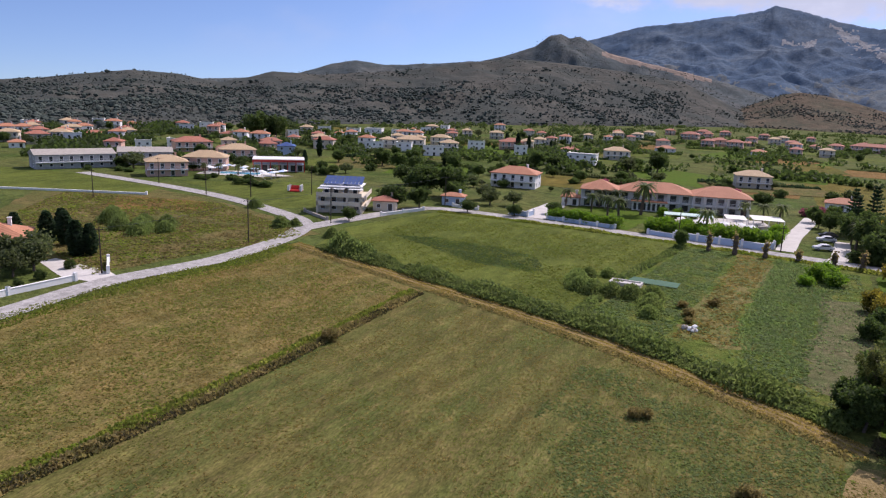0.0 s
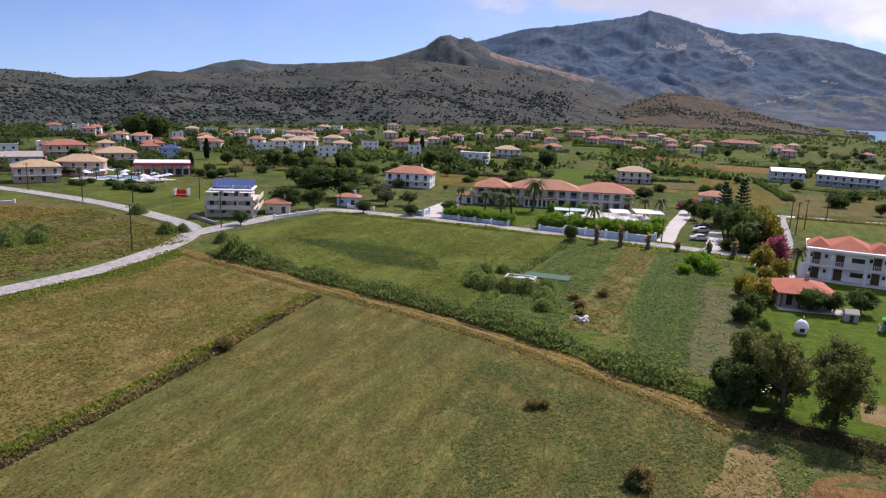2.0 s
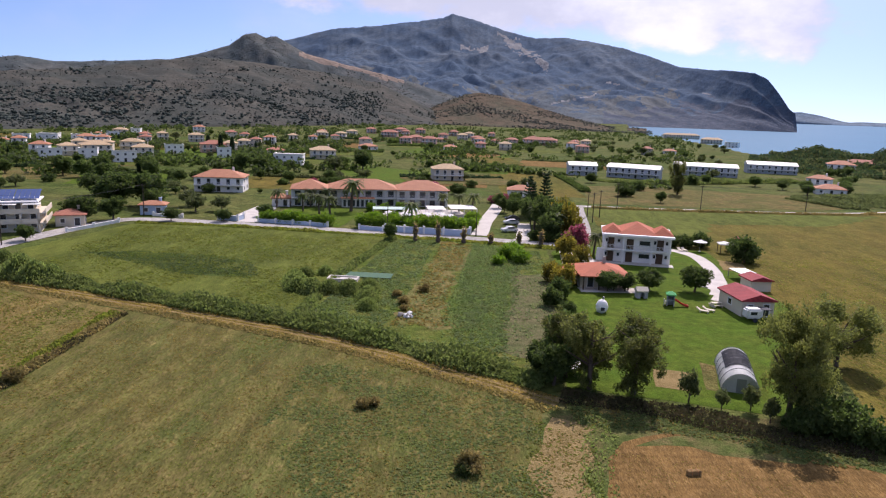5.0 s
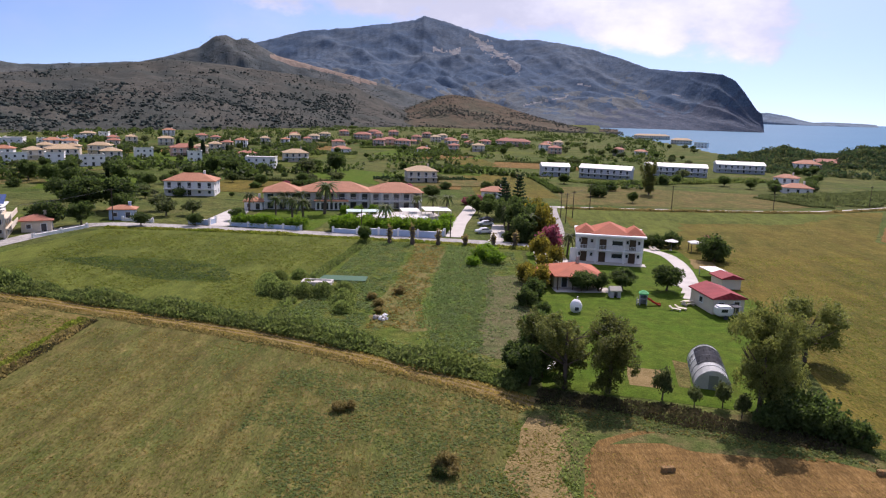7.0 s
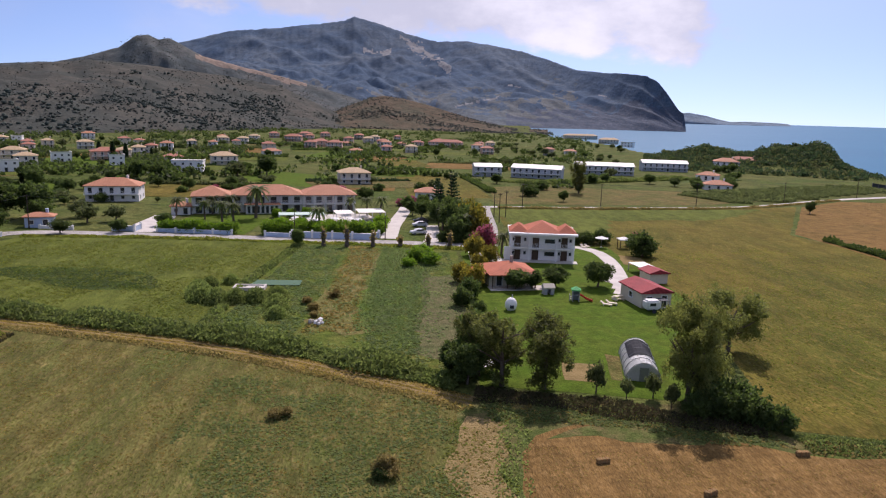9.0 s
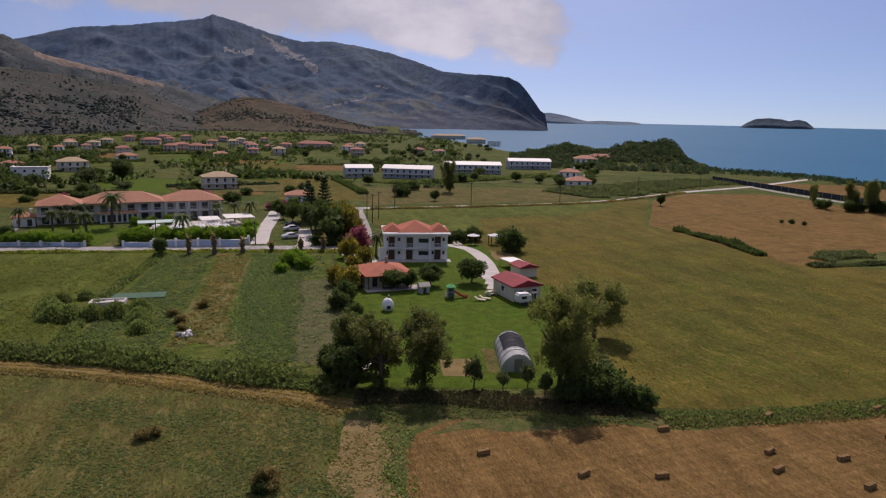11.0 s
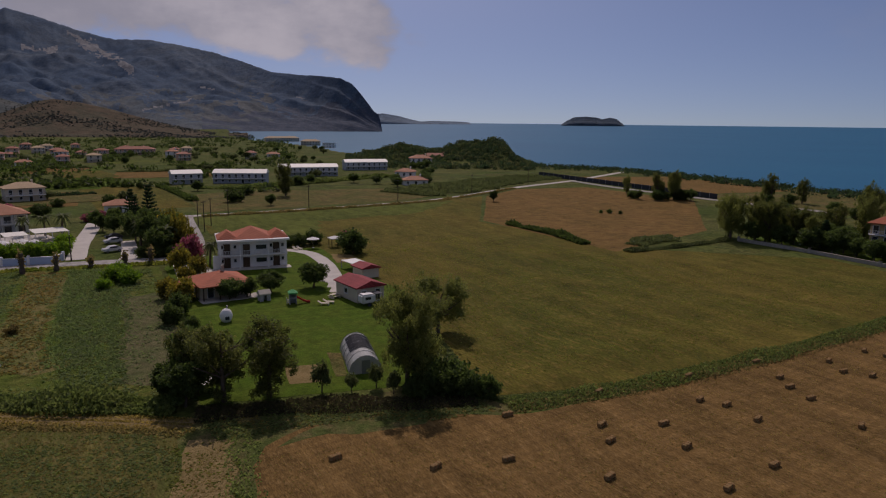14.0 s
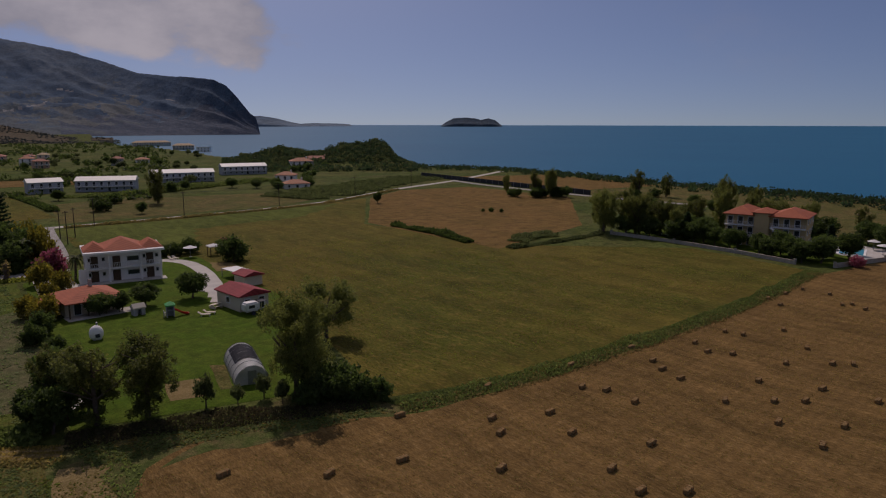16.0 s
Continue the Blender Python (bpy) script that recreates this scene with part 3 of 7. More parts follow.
def hip_roof(x0, y0, x1, y1, z, rise, over=0.5, ridge=None, thick=0.18):
    """A hipped roof slab over a rectangle, ridge along the longer side."""
    x0, y0, x1, y1 = x0 - over, y0 - over, x1 + over, y1 + over
    w, d = x1 - x0, y1 - y0
    run = min(w, d) / 2 * (1.0 if ridge is None else ridge)
    bm = bmesh.new()
    if w >= d:
        top = [((x0 + run), (y0 + y1) / 2), ((x1 - run), (y0 + y1) / 2)]
    else:
        top = [((x0 + x1) / 2, y0 + run), ((x0 + x1) / 2, y1 - run)]
    c = [(x0, y0), (x1, y0), (x1, y1), (x0, y1)]
    lo = [bm.verts.new((*p, z - thick)) for p in c]
    mid = [bm.verts.new((*p, z)) for p in c]
    t = [bm.verts.new((*p, z + rise)) for p in top]
    bm.faces.new(lo[::-1])
    for i in range(4):
        bm.faces.new((lo[i], lo[(i + 1) % 4], mid[(i + 1) % 4], mid[i]))
    if w >= d:
        fs = [(mid[0], mid[1], t[1], t[0]), (mid[1], mid[2], t[1]), (mid[2], mid[3], t[0], t[1]), (mid[3], mid[0], t[0])]
    else:
        fs = [(mid[0], mid[1], t[0]), (mid[1], mid[2], t[1], t[0]), (mid[2], mid[3], t[1]), (mid[3], mid[0], t[0], t[1])]
    for f in fs:
        bm.faces.new(f)
    return bm


W_WHITE = surface("white_render", [(0.858, 0.847, 0.814), (0.770, 0.759, 0.726), (0.814, 0.792, 0.748)], 2.5, 0.3, 0.85, 0.1)
W_CREAM = surface("cream_render", [(0.66, 0.59, 0.47), (0.58, 0.51, 0.40), (0.62, 0.55, 0.43)], 2.5, 0.3, 0.85, 0.1)
W_PINK = surface("salmon_render", [(0.62, 0.40, 0.31), (0.55, 0.35, 0.27), (0.58, 0.38, 0.29)], 2.5, 0.3, 0.85, 0.1)
W_GREY = surface("grey_render", [(0.42, 0.42, 0.42), (0.33, 0.33, 0.33), (0.5, 0.49, 0.47)], 2.0, 0.3, 0.9, 0.15)
W_BLUE = surface("pale_blue_render", [(0.45, 0.55, 0.70), (0.40, 0.50, 0.64), (0.48, 0.57, 0.70)], 2.5, 0.3, 0.85, 0.1)
W_STONE = surface("field_stone", [(0.42, 0.38, 0.32), (0.30, 0.27, 0.23), (0.5, 0.46, 0.40)], 0.7, 0.2, 0.9, 0.4)
R_ORANGE = tile_roof("orange_tiles", (0.53, 0.240, 0.130), (0.45, 0.19, 0.10))
R_TERRA = tile_roof("terracotta_tiles", (0.46, 0.185, 0.115), (0.38, 0.145, 0.09))
R_BEIGE = tile_roof("straw_coloured_tiles", (0.58, 0.42, 0.24), (0.50, 0.35, 0.20))
R_RED = tile_roof("crimson_tiles", (0.36, 0.045, 0.05), (0.28, 0.035, 0.04))
R_WHITE = plain("white_sheet_roof", (0.76, 0.74, 0.66), 0.6)
W_OCHRE = surface("ochre_render", [(0.58, 0.43, 0.22), (0.50, 0.37, 0.19), (0.55, 0.42, 0.24)], 2.5, 0.3, 0.85, 0.1)
R_RUSSET = tile_roof("russet_tiles", (0.52, 0.15, 0.07), (0.43, 0.115, 0.055))
W_ASH = surface("ash_grey_render", [(0.44, 0.46, 0.50), (0.38, 0.40, 0.44), (0.48, 0.49, 0.52)], 2.5, 0.3, 0.85, 0.1)
M_GLASS = plain("dark_glass", (0.03, 0.035, 0.045), 0.15, 0.0, 0.6)
M_FRAME = plain("white_painted_frame", (0.74, 0.74, 0.72), 0.5)
M_WOOD = surface("dark_timber", [(0.10, 0.065, 0.04), (0.07, 0.045, 0.03), (0.14, 0.09, 0.055)], 0.8, 0.1, 0.8, 0.3)
M_POLE = surface("weathered_pole_wood", [(0.085, 0.065, 0.05), (0.06, 0.05, 0.04)], 0.6, 0.06, 0.9, 0.3)
M_METAL = plain("grey_metal", (0.35, 0.36, 0.37), 0.45, 0.6)
M_RED = plain("red_plastic", (0.55, 0.04, 0.03), 0.4)
M_GREEN = plain("green_plastic", (0.06, 0.42, 0.12), 0.4)
M_CANVAS = plain("white_canvas", (0.80, 0.79, 0.75), 0.8)
M_DARKNET = plain("dark_shade_net", (0.035, 0.04, 0.05), 0.8)
M_FILM = surface("milky_plastic_film", [(0.74, 0.75, 0.72), (0.64, 0.66, 0.63), (0.78, 0.79, 0.76)], 1.2, 0.2, 0.45, 0.15)
M_POOL = plain("pool_water", (0.07, 0.42, 0.58), 0.12, 0.0, 0.5)
M_SOLAR = plain("blue_solar_cells", (0.05, 0.09, 0.24), 0.2, 0.2, 0.6)
M_BALE = surface("baled_hay", [(0.27, 0.175, 0.078), (0.20, 0.13, 0.058), (0.33, 0.225, 0.105)], 0.5, 0.06, 0.95, 0.8)
M_TWINE = plain("orange_twine", (0.45, 0.22, 0.08), 0.8)
M_BARK = surface("rough_bark", [(0.13, 0.10, 0.075), (0.085, 0.065, 0.05), (0.19, 0.155, 0.12)], 0.6, 0.08, 0.95, 0.6)
L_TREE = surface("tree_leaves", [(0.064, 0.098, 0.028), (0.092, 0.130, 0.036), (0.046, 0.074, 0.022)], 1.6, 0.3, 0.7, 0.0, leaf=0.58, island=0.45)
L_OLIVE = surface("grey_green_leaves", [(0.086, 0.110, 0.042), (0.116, 0.136, 0.054), (0.064, 0.084, 0.032)], 1.6, 0.3, 0.7, 0.0, leaf=0.58, island=0.45)
L_EUC = surface("eucalyptus_leaves", [(0.125, 0.148, 0.042), (0.178, 0.192, 0.058), (0.090, 0.108, 0.030)], 1.6, 0.3, 0.65, 0.0, leaf=0.58, island=0.5)
L_DARK = surface("cypress_leaves", [(0.032, 0.058, 0.026), (0.046, 0.075, 0.032), (0.026, 0.043, 0.020)], 1.6, 0.3, 0.8, 0.0, leaf=0.58, island=0.4)
L_LIME = surface("fresh_leaves", [(0.123, 0.221, 0.027), (0.160, 0.251, 0.035), (0.087, 0.170, 0.021)], 1.0, 0.2, 0.7, 0.0, leaf=0.58, island=0.35)
L_GOLD = surface("yellowing_leaves", [(0.217, 0.181, 0.032), (0.109, 0.123, 0.032), (0.275, 0.217, 0.043)], 1.0, 0.3, 0.7, 0.0, leaf=0.58, island=0.4)
L_PINK = surface("pink_blossom", [(0.42, 0.13, 0.19), (0.36, 0.10, 0.15), (0.13, 0.155, 0.06)], 0.5, 0.2, 0.8, 0.0, leaf=0.58, island=0.3)
L_PALM = surface("palm_fronds", [(0.102, 0.133, 0.049), (0.138, 0.157, 0.064), (0.075, 0.099, 0.038)], 1.0, 0.2, 0.7, 0.0, leaf=0.58, island=0.4)
L_REED = surface("reed_leaves", [(0.140, 0.190, 0.056), (0.185, 0.222, 0.074), (0.096, 0.140, 0.038)], 3.0, 0.4, 0.8, 0.0, leaf=0.58, island=0.4)
L_WEED = surface("fresh_weeds", [(0.145, 0.212, 0.070), (0.185, 0.238, 0.090), (0.105, 0.160, 0.050)], 3.0, 0.4, 0.8, 0.0, leaf=0.58, island=0.4)
L_DRYWEED = surface("dry_weeds", [(0.225, 0.180, 0.076), (0.150, 0.140, 0.050), (0.290, 0.225, 0.110)], 2.5, 0.4, 0.9, 0.0, leaf=0.58, island=0.4)
L_GRASS = surface("grass_blades", [(0.145, 0.190, 0.035), (0.203, 0.207, 0.052), (0.109, 0.148, 0.027)], 5.0, 0.4, 0.9, 0.0, leaf=0.58, island=0.4)
L_STRAW = surface("straw_blades", [(0.290, 0.222, 0.074), (0.215, 0.180, 0.054), (0.350, 0.275, 0.100)], 4.0, 0.4, 0.9, 0.0, leaf=0.58, island=0.35)

# ---- foliage ----
def quads(centres, sizes, rng, up=0.0, aspect=1.0, flat=0.0):
    """Loose leaf quads at the centres, turned at random; up leans them upright."""
    n = len(centres)
    a = rng.normal(size=(n, 3))
    a[:, 2] += up * np.sign(rng.random(n) - 0.2) * 2
    a /= np.linalg.norm(a, axis=1)[:, None]
    b = np.cross(a, rng.normal(size=(n, 3)))
    b /= np.linalg.norm(b, axis=1)[:, None]
    s = np.asarray(sizes)[:, None] * np.ones((n, 1))
    a, b = a * s * aspect / 2, b * s / 2
    a[:, 2] *= 1 - flat
    b[:, 2] *= 1 - flat
    return np.stack([centres - a * 0.9 - b * 0.5, centres - a * 0.5 + b * 0.9, centres + a * 1.0 + b * 0.4, centres + a * 0.3 - b * 1.0], 1).reshape(-1, 3)


def leaf_mesh(name, verts, material):
    n = len(verts) // 4
    me = bpy.data.meshes.new(name)
    me.vertices.add(len(verts))
    me.vertices.foreach_set("co", np.asarray(verts, dtype=np.float32).ravel())
    me.loops.add(4 * n)
    me.loops.foreach_set("vertex_index", np.arange(4 * n, dtype=np.int32))
    me.polygons.add(n)
    me.polygons.foreach_set("loop_start", np.arange(0, 4 * n, 4, dtype=np.int32))
    me.update(calc_edges=True)
    me.materials.append(material)
    return me


def crown(rng, clumps, per, leaf, centre, radii, clump_r, hollow=0.55, squash=1.0):
    """Leaves in clumps spread over an uneven ellipsoid."""
    d = rng.normal(size=(clumps, 3))
    d /= np.linalg.norm(d, axis=1)[:, None]
    r = hollow + (1 - hollow) * rng.random(clumps) ** 0.6
    c = np.array(centre) + d * r[:, None] * np.array(radii) * (0.82 + 0.36 * rng.random((clumps, 1)))
    e = rng.normal(size=(clumps, per, 3))
    e /= np.linalg.norm(e, axis=2)[:, :, None]
    p = c[:, None] + e * (rng.random((clumps, per, 1)) ** 0.45) * clump_r * (0.6 + 0.8 * rng.random((clumps, 1, 1))) * np.array([1, 1, squash])
    p = p.reshape(-1, 3)
    p[:, 2] = np.maximum(p[:, 2], 0.05)
    return quads(p, leaf * (0.6 + 0.8 * rng.random(len(p))), rng)


def trunk_bm(rng, h, r, limbs, reach, z_from):
    bm = bmesh.new()
    lean = rng.normal(size=2) * 0.05 * h
    tube((0, 0, -0.1), (lean[0] * 0.5, lean[1] * 0.5, h * 0.5), r, r * 0.75, 8, bm)
    tube((lean[0] * 0.5, lean[1] * 0.5, h * 0.5), (lean[0], lean[1], h), r * 0.75, r * 0.35, 7, bm)
    for i in range(limbs):
        a = 2 * math.pi * (i + rng.random() * 0.6) / limbs
        z = h * (z_from + (1 - z_from) * rng.random())
        k = z / h
        tube((lean[0] * k, lean[1] * k, z), (lean[0] + math.cos(a) * reach, lean[1] + math.sin(a) * reach, z + reach * (0.5 + 0.6 * rng.random())), r * 0.45, r * 0.12, 5, bm)
    return bm


def build_tree(kind, seed):
    """A thing with trunk and crown at the origin, and its height."""
    rng = np.random.default_rng(seed)
    ob = new(kind)
    ob.empty_display_size = 0.3
    if kind == "round_tree":
        part("trunk", trunk_bm(rng, 2.6, 0.2, 5, 1.4, 0.45), M_BARK, ob)
        part("crown", leaf_mesh("crown", crown(rng, 120, 46, 0.27, (0, 0, 3.4), (2.4, 2.4, 2.0), 0.7, 0.4), L_TREE), None, ob)
        return ob, 6.0
    if kind == "olive_tree":
        part("trunk", trunk_bm(rng, 2.2, 0.25, 6, 1.5, 0.45), M_BARK, ob)
        part("crown", leaf_mesh("crown", crown(rng, 60, 24, 0.42, (0, 0, 3.2), (2.6, 2.6, 1.5), 0.8, 0.4), L_OLIVE), None, ob)
        return ob, 5.0
    if kind == "eucalyptus_tree":
        part("trunk", trunk_bm(rng, 8.0, 0.34, 9, 3.0, 0.3), M_BARK, ob)
        v = []
        for i in range(20):
            a, z = rng.random() * 6.28, 2.0 + 9.2 * rng.random()
            w = 3.6 * math.sin(math.pi * min(0.98, max(0.12, (z - 1.5) / 11.5))) ** 0.8
            r = 0.35 + 0.65 * rng.random()
            v.append(crown(rng, 11, 80, 0.20, (math.cos(a) * w * r, math.sin(a) * w * r, z), (1.5, 1.5, 1.8), 0.6, 0.25, 1.6))
        v.append(crown(rng, 10, 44, 0.28, (0, 0, 7.0), (2.2, 2.2, 3.8), 0.9, 0.2, 1.2))
        part("crown", leaf_mesh("crown", np.concatenate(v), L_EUC), None, ob)
        return ob, 12.6
    if kind == "spreading_tree":
        part("trunk", trunk_bm(rng, 7.0, 0.42, 10, 3.8, 0.35), M_BARK, ob)
        v = []
        for i in range(24):
            a, r, z = rng.random() * 6.28, rng.random() ** 0.5, 3.0 + 8.2 * rng.random()
            w = 5.2 * math.sin(math.pi * (0.15 + 0.75 * (z - 2.6) / 9.6)) ** 0.7
            v.append(crown(rng, 12, 86, 0.21, (math.cos(a) * w * r, math.sin(a) * w * r, z), (2.1, 2.1, 1.5), 0.85, 0.25))
        part("crown", leaf_mesh("crown", np.concatenate(v), L_EUC), None, ob)
        return ob, 12.8
    if kind == "cypress_tree":
        part("trunk", trunk_bm(rng, 6.5, 0.16, 3, 0.4, 0.4), M_BARK, ob)
        z = 0.5 + 8.5 * rng.random(1500)
        w = 0.95 * np.sin(np.pi * np.clip(0.12 + 0.86 * z / 9.2, 0, 1)) ** 0.7 * (0.75 + 0.4 * rng.random(1500))
        a = rng.random(1500) * 6.28
        part("crown", leaf_mesh("crown", quads(np.stack([np.cos(a) * w, np.sin(a) * w, z], 1), 0.30 + 0.35 * rng.random(1500), rng, 0.6), L_DARK), None, ob)
        return ob, 9.2
    if kind == "tiered_pine_tree":
        part("trunk", trunk_bm(rng, 9.0, 0.18, 4, 0.5, 0.5), M_BARK, ob)
        pts = []
        for i in range(11):
            z, rad = 1.6 + i * 0.7, 2.3 * (1 - i / 12.5)
            for k in range(7):
                a = k * 0.9 + i * 0.5
                for s in np.linspace(0.15, 1, 14):
                    pts.append((math.cos(a) * rad * s + rng.normal() * 0.1, math.sin(a) * rad * s + rng.normal() * 0.1, z + 0.35 * s * s + rng.normal() * 0.07))
        part("crown", leaf_mesh("crown", quads(np.array(pts), 0.28 + 0.2 * rng.random(len(pts)), rng), L_DARK), None, ob)
        return ob, 9.4
    if kind == "palm_tree":
        bm = bmesh.new()
        for i in range(8):
            tube((0.04 * i, 0, i * 0.55), (0.04 * (i + 1), 0, (i + 1) * 0.55 + 0.03), 0.27 - 0.008 * i, 0.22 - 0.006 * i, 8, bm)
        part("trunk", bm, M_BARK, ob)
        vs = []
        for k in range(34):
            a, tilt, ln = k * 2.4, 0.15 + 1.15 * (k / 34), 2.0 + 0.4 * rng.random()
            prev = None
            for s in np.linspace(0, 1, 9):
                r = ln * s * math.cos(tilt * 0.6 - 0.2)
                z = 4.4 + ln * (math.sin(1.15 - tilt) * s - (0.55 + 0.35 * tilt) * s * s)
                p = np.array([0.32 + math.cos(a) * r, math.sin(a) * r, z])
                if prev is not None:
                    side = np.array([-math.sin(a), math.cos(a), -0.35]) * 0.36 * (1 - 0.7 * s)
                    oth = np.array([math.sin(a), -math.cos(a), -0.35]) * 0.36 * (1 - 0.7 * s)
                    vs += [prev, p, p + side, prev + side, prev, prev + oth, p + oth, p]
                prev = p
        part("crown", leaf_mesh("crown", np.array(vs), L_PALM), None, ob)
        return ob, 5.6
    mat_of = {"shrub": L_TREE, "lime_shrub": L_LIME, "golden_shrub": L_GOLD, "oleander_bush": L_PINK, "reed_clump": L_REED, "dry_shrub": L_DRYWEED}[kind]
    part("stem", trunk_bm(rng, 0.9, 0.07, 5, 0.5, 0.2), M_BARK, ob)
    if kind == "reed_clump":
        n = 3600
        q = rng.normal(size=(n, 2)) * 0.62
        p = np.column_stack([q, (0.1 + 2.0 * rng.random(n) ** 0.8) * np.exp(-0.35 * (q ** 2).sum(1)) * (0.75 + 0.5 * rng.random(n))])
        part("foliage", leaf_mesh("foliage", quads(p, 0.08 + 0.09 * rng.random(n), rng, 1.8, 2.6), mat_of), None, ob)
    else:
        part("foliage", leaf_mesh("foliage", crown(rng, 64, 42, 0.16, (0, 0, 0.95), (1.05, 1.05, 0.85), 0.42, 0.4), mat_of), None, ob)
    return ob, 2.0


KINDS = {"round_tree": ("leafy dark green tree", "tree"), "olive_tree": ("low grey-green olive tree", "tree"), "eucalyptus_tree": ("tall loose eucalyptus tree with drooping foliage", "tree"), "spreading_tree": ("big spreading tree with a billowing olive-green crown", "tree"), "cypress_tree": ("slim dark green cypress tree", "tree"), "tiered_pine_tree": ("tall tiered pine tree with open branches", "tree"), "palm_tree": ("palm tree with arching fronds", "palm"), "shrub": ("dense dark green shrub", "shrub"), "lime_shrub": ("bright fresh green shrub", "shrub"), "golden_shrub": ("green and yellow shrub", "shrub"), "oleander_bush": ("oleander bush covered in pink blossom", "shrub"), "reed_clump": ("clump of tall green reeds", "reeds"), "dry_shrub": ("half-dry brown shrub", "shrub")}
GROWN = {}
TREE_RNG = random.Random(7)


def grow(kind, x, y, h, where="", wide=1.0, group="", z=0.0):
    """A tree or shrub of height h at a place; wide stretches its crown sideways."""
    variants = GROWN.setdefault(kind, [])
    turn = TREE_RNG.random() * 360
    label, category = KINDS[kind]
    if len(variants) < 3:
        ob, h0 = build_tree(kind, 11 + len(variants) * 17 + len(kind))
        variants.append((ob, h0, h, wide))
        s = h / h0
        ob.matrix_basis = pose(x, y, z, 0, 0, turn) @ Matrix.Diagonal((s * wide, s * wide, s, 1))
    else:
        base, h0, hb, wb = TREE_RNG.choice(variants)
        ob = copy_thing(base, pose(x, y, z, 0, 0, turn) @ Matrix.Diagonal((h * wide / (hb * wb), h * wide / (hb * wb), h / hb, 1)))
    return tagged(ob, (label + " " + where).strip(), category, group or "")


def stuff(name, verts, material, label, category):
    ob = new(name, leaf_mesh(name, verts, material))
    return tagged(ob, label, category, kind="stuff")


def band(line, width, height, per_metre, leaf, seed, up=0.8, taper=0.5):
    """Leaf quads filling a hedge-like band along a line."""
    rng = np.random.default_rng(seed)
    pts = smooth_line(line, 1.0)
    out = []
    for i, (p, q) in enumerate(zip(pts, pts[1:])):
        d = (q - p)
        n = rng.poisson(per_metre * d.length)
        side = Vector((-d.y, d.x, 0)).normalized()
        k = max(0.3, 0.85 + 1.0 * noise.noise((p.x * 0.16, p.y * 0.16, seed)))
        u, v, w = rng.random(n), rng.uniform(-1, 1, n), rng.random(n)
        hh = height * k * (1 - taper * np.abs(v)) * (0.15 + 0.85 * w ** 0.7)
        hh *= 0.75 + 0.5 * np.array([noise.noise((p.x + a * 1.7, p.y * 0.9 + b * 3, seed)) for a, b in zip(u, v)]) if n else 1
        for a, b, z in zip(u, v, hh):
            c = p + d * float(a) + side * float(b) * width / 2 * (0.7 + 0.5 * k)
            out.append((c.x, c.y, max(0.05, z)))
    out = np.array(out)
    return quads(out, leaf * (0.6 + 0.8 * rng.random(len(out))), rng, up, 1.3)


def inside(poly, x, y):
    c, j = False, len(poly) - 1
    for i in range(len(poly)):
        (xi, yi), (xj, yj) = poly[i], poly[j]
        if (yi > y) != (yj > y) and x < (xj - xi) * (y - yi) / (yj - yi) + xi:
            c = not c
        j = i
    return c


def tufts(poly, n, leaf, height, seed, patchy=0.0, scale=6.0, up=1.2):
    """Grass tufts strewn over a polygon; patchy gathers them in drifts."""
    rng = np.random.default_rng(seed)
    xs, ys = [p[0] for p in poly], [p[1] for p in poly]
    out, tries = [], 0
    while len(out) < n and tries < 6 * n:
        tries += 1
        x, y = rng.uniform(min(xs), max(xs)), rng.uniform(min(ys), max(ys))
        if inside(poly, x, y) and noise.noise((x / scale, y / scale, seed)) > patchy - 0.35 + 0.5 * rng.random() - 0.25:
            out.append((x, y))
    c = np.repeat(np.array(out), 3, 0) + rng.normal(size=(3 * len(out), 2)) * leaf * 0.5
    z = height * (0.2 + 0.6 * rng.random(len(c)))
    return quads(np.column_stack([c, z]), leaf * (0.5 + 0.9 * rng.random(len(c))), rng, 0.0, 1.2, 0.6)


# ---- houses ----
WINDOWS = {}


def window_mesh(w, h, door=False):
    """The frame (one moulded ring) and the pane of a window, shared by all of that size."""
    key = (round(w, 2), round(h, 2))
    if key not in WINDOWS:
        bm = bmesh.new()
        ring = []
        for y, e in ((0.02, 0.08), (-0.08, 0.08), (-0.08, -0.07), (0.02, -0.07)):
            ring.append([bm.verts.new(p) for p in ((-w / 2 - e, y, -e), (w / 2 + e, y, -e), (w / 2 + e, y, h + e), (-w / 2 - e, y, h + e))])
        for r, q in zip(ring, ring[1:] + ring[:1]):
            for k in range(4):
                bm.faces.new((r[k], r[(k + 1) % 4], q[(k + 1) % 4], q[k]))
        bmesh.ops.recalc_face_normals(bm, faces=bm.faces)
        frame_me, pane_me = bpy.data.meshes.new("window"), bpy.data.meshes.new("pane")
        bm.to_mesh(frame_me)
        bm.free()
        bm = boxes((-w / 2, -0.03, 0, w / 2, 0.0, h))
        bm.to_mesh(pane_me)
        bm.free()
        frame_me.materials.append(M_FRAME)
        pane_me.materials.append(M_GLASS)
        WINDOWS[key] = frame_me, pane_me
    return WINDOWS[key]


def put_window(wall, x, y, z, rot, w, h, door=False, timber=False):
    frame_me, pane_me = window_mesh(w, h)
    if timber:
        frame_me, pane_me = frame_me.copy(), pane_me.copy()
        frame_me.materials[0], pane_me.materials[0] = M_WOOD, M_WOOD
    ob = new("door" if door else "window", frame_me)
    ob.parent = wall
    ob.matrix_basis = pose(x, y, z, 0, 0, rot)
    part("pane", pane_me, None, ob)
    return ob


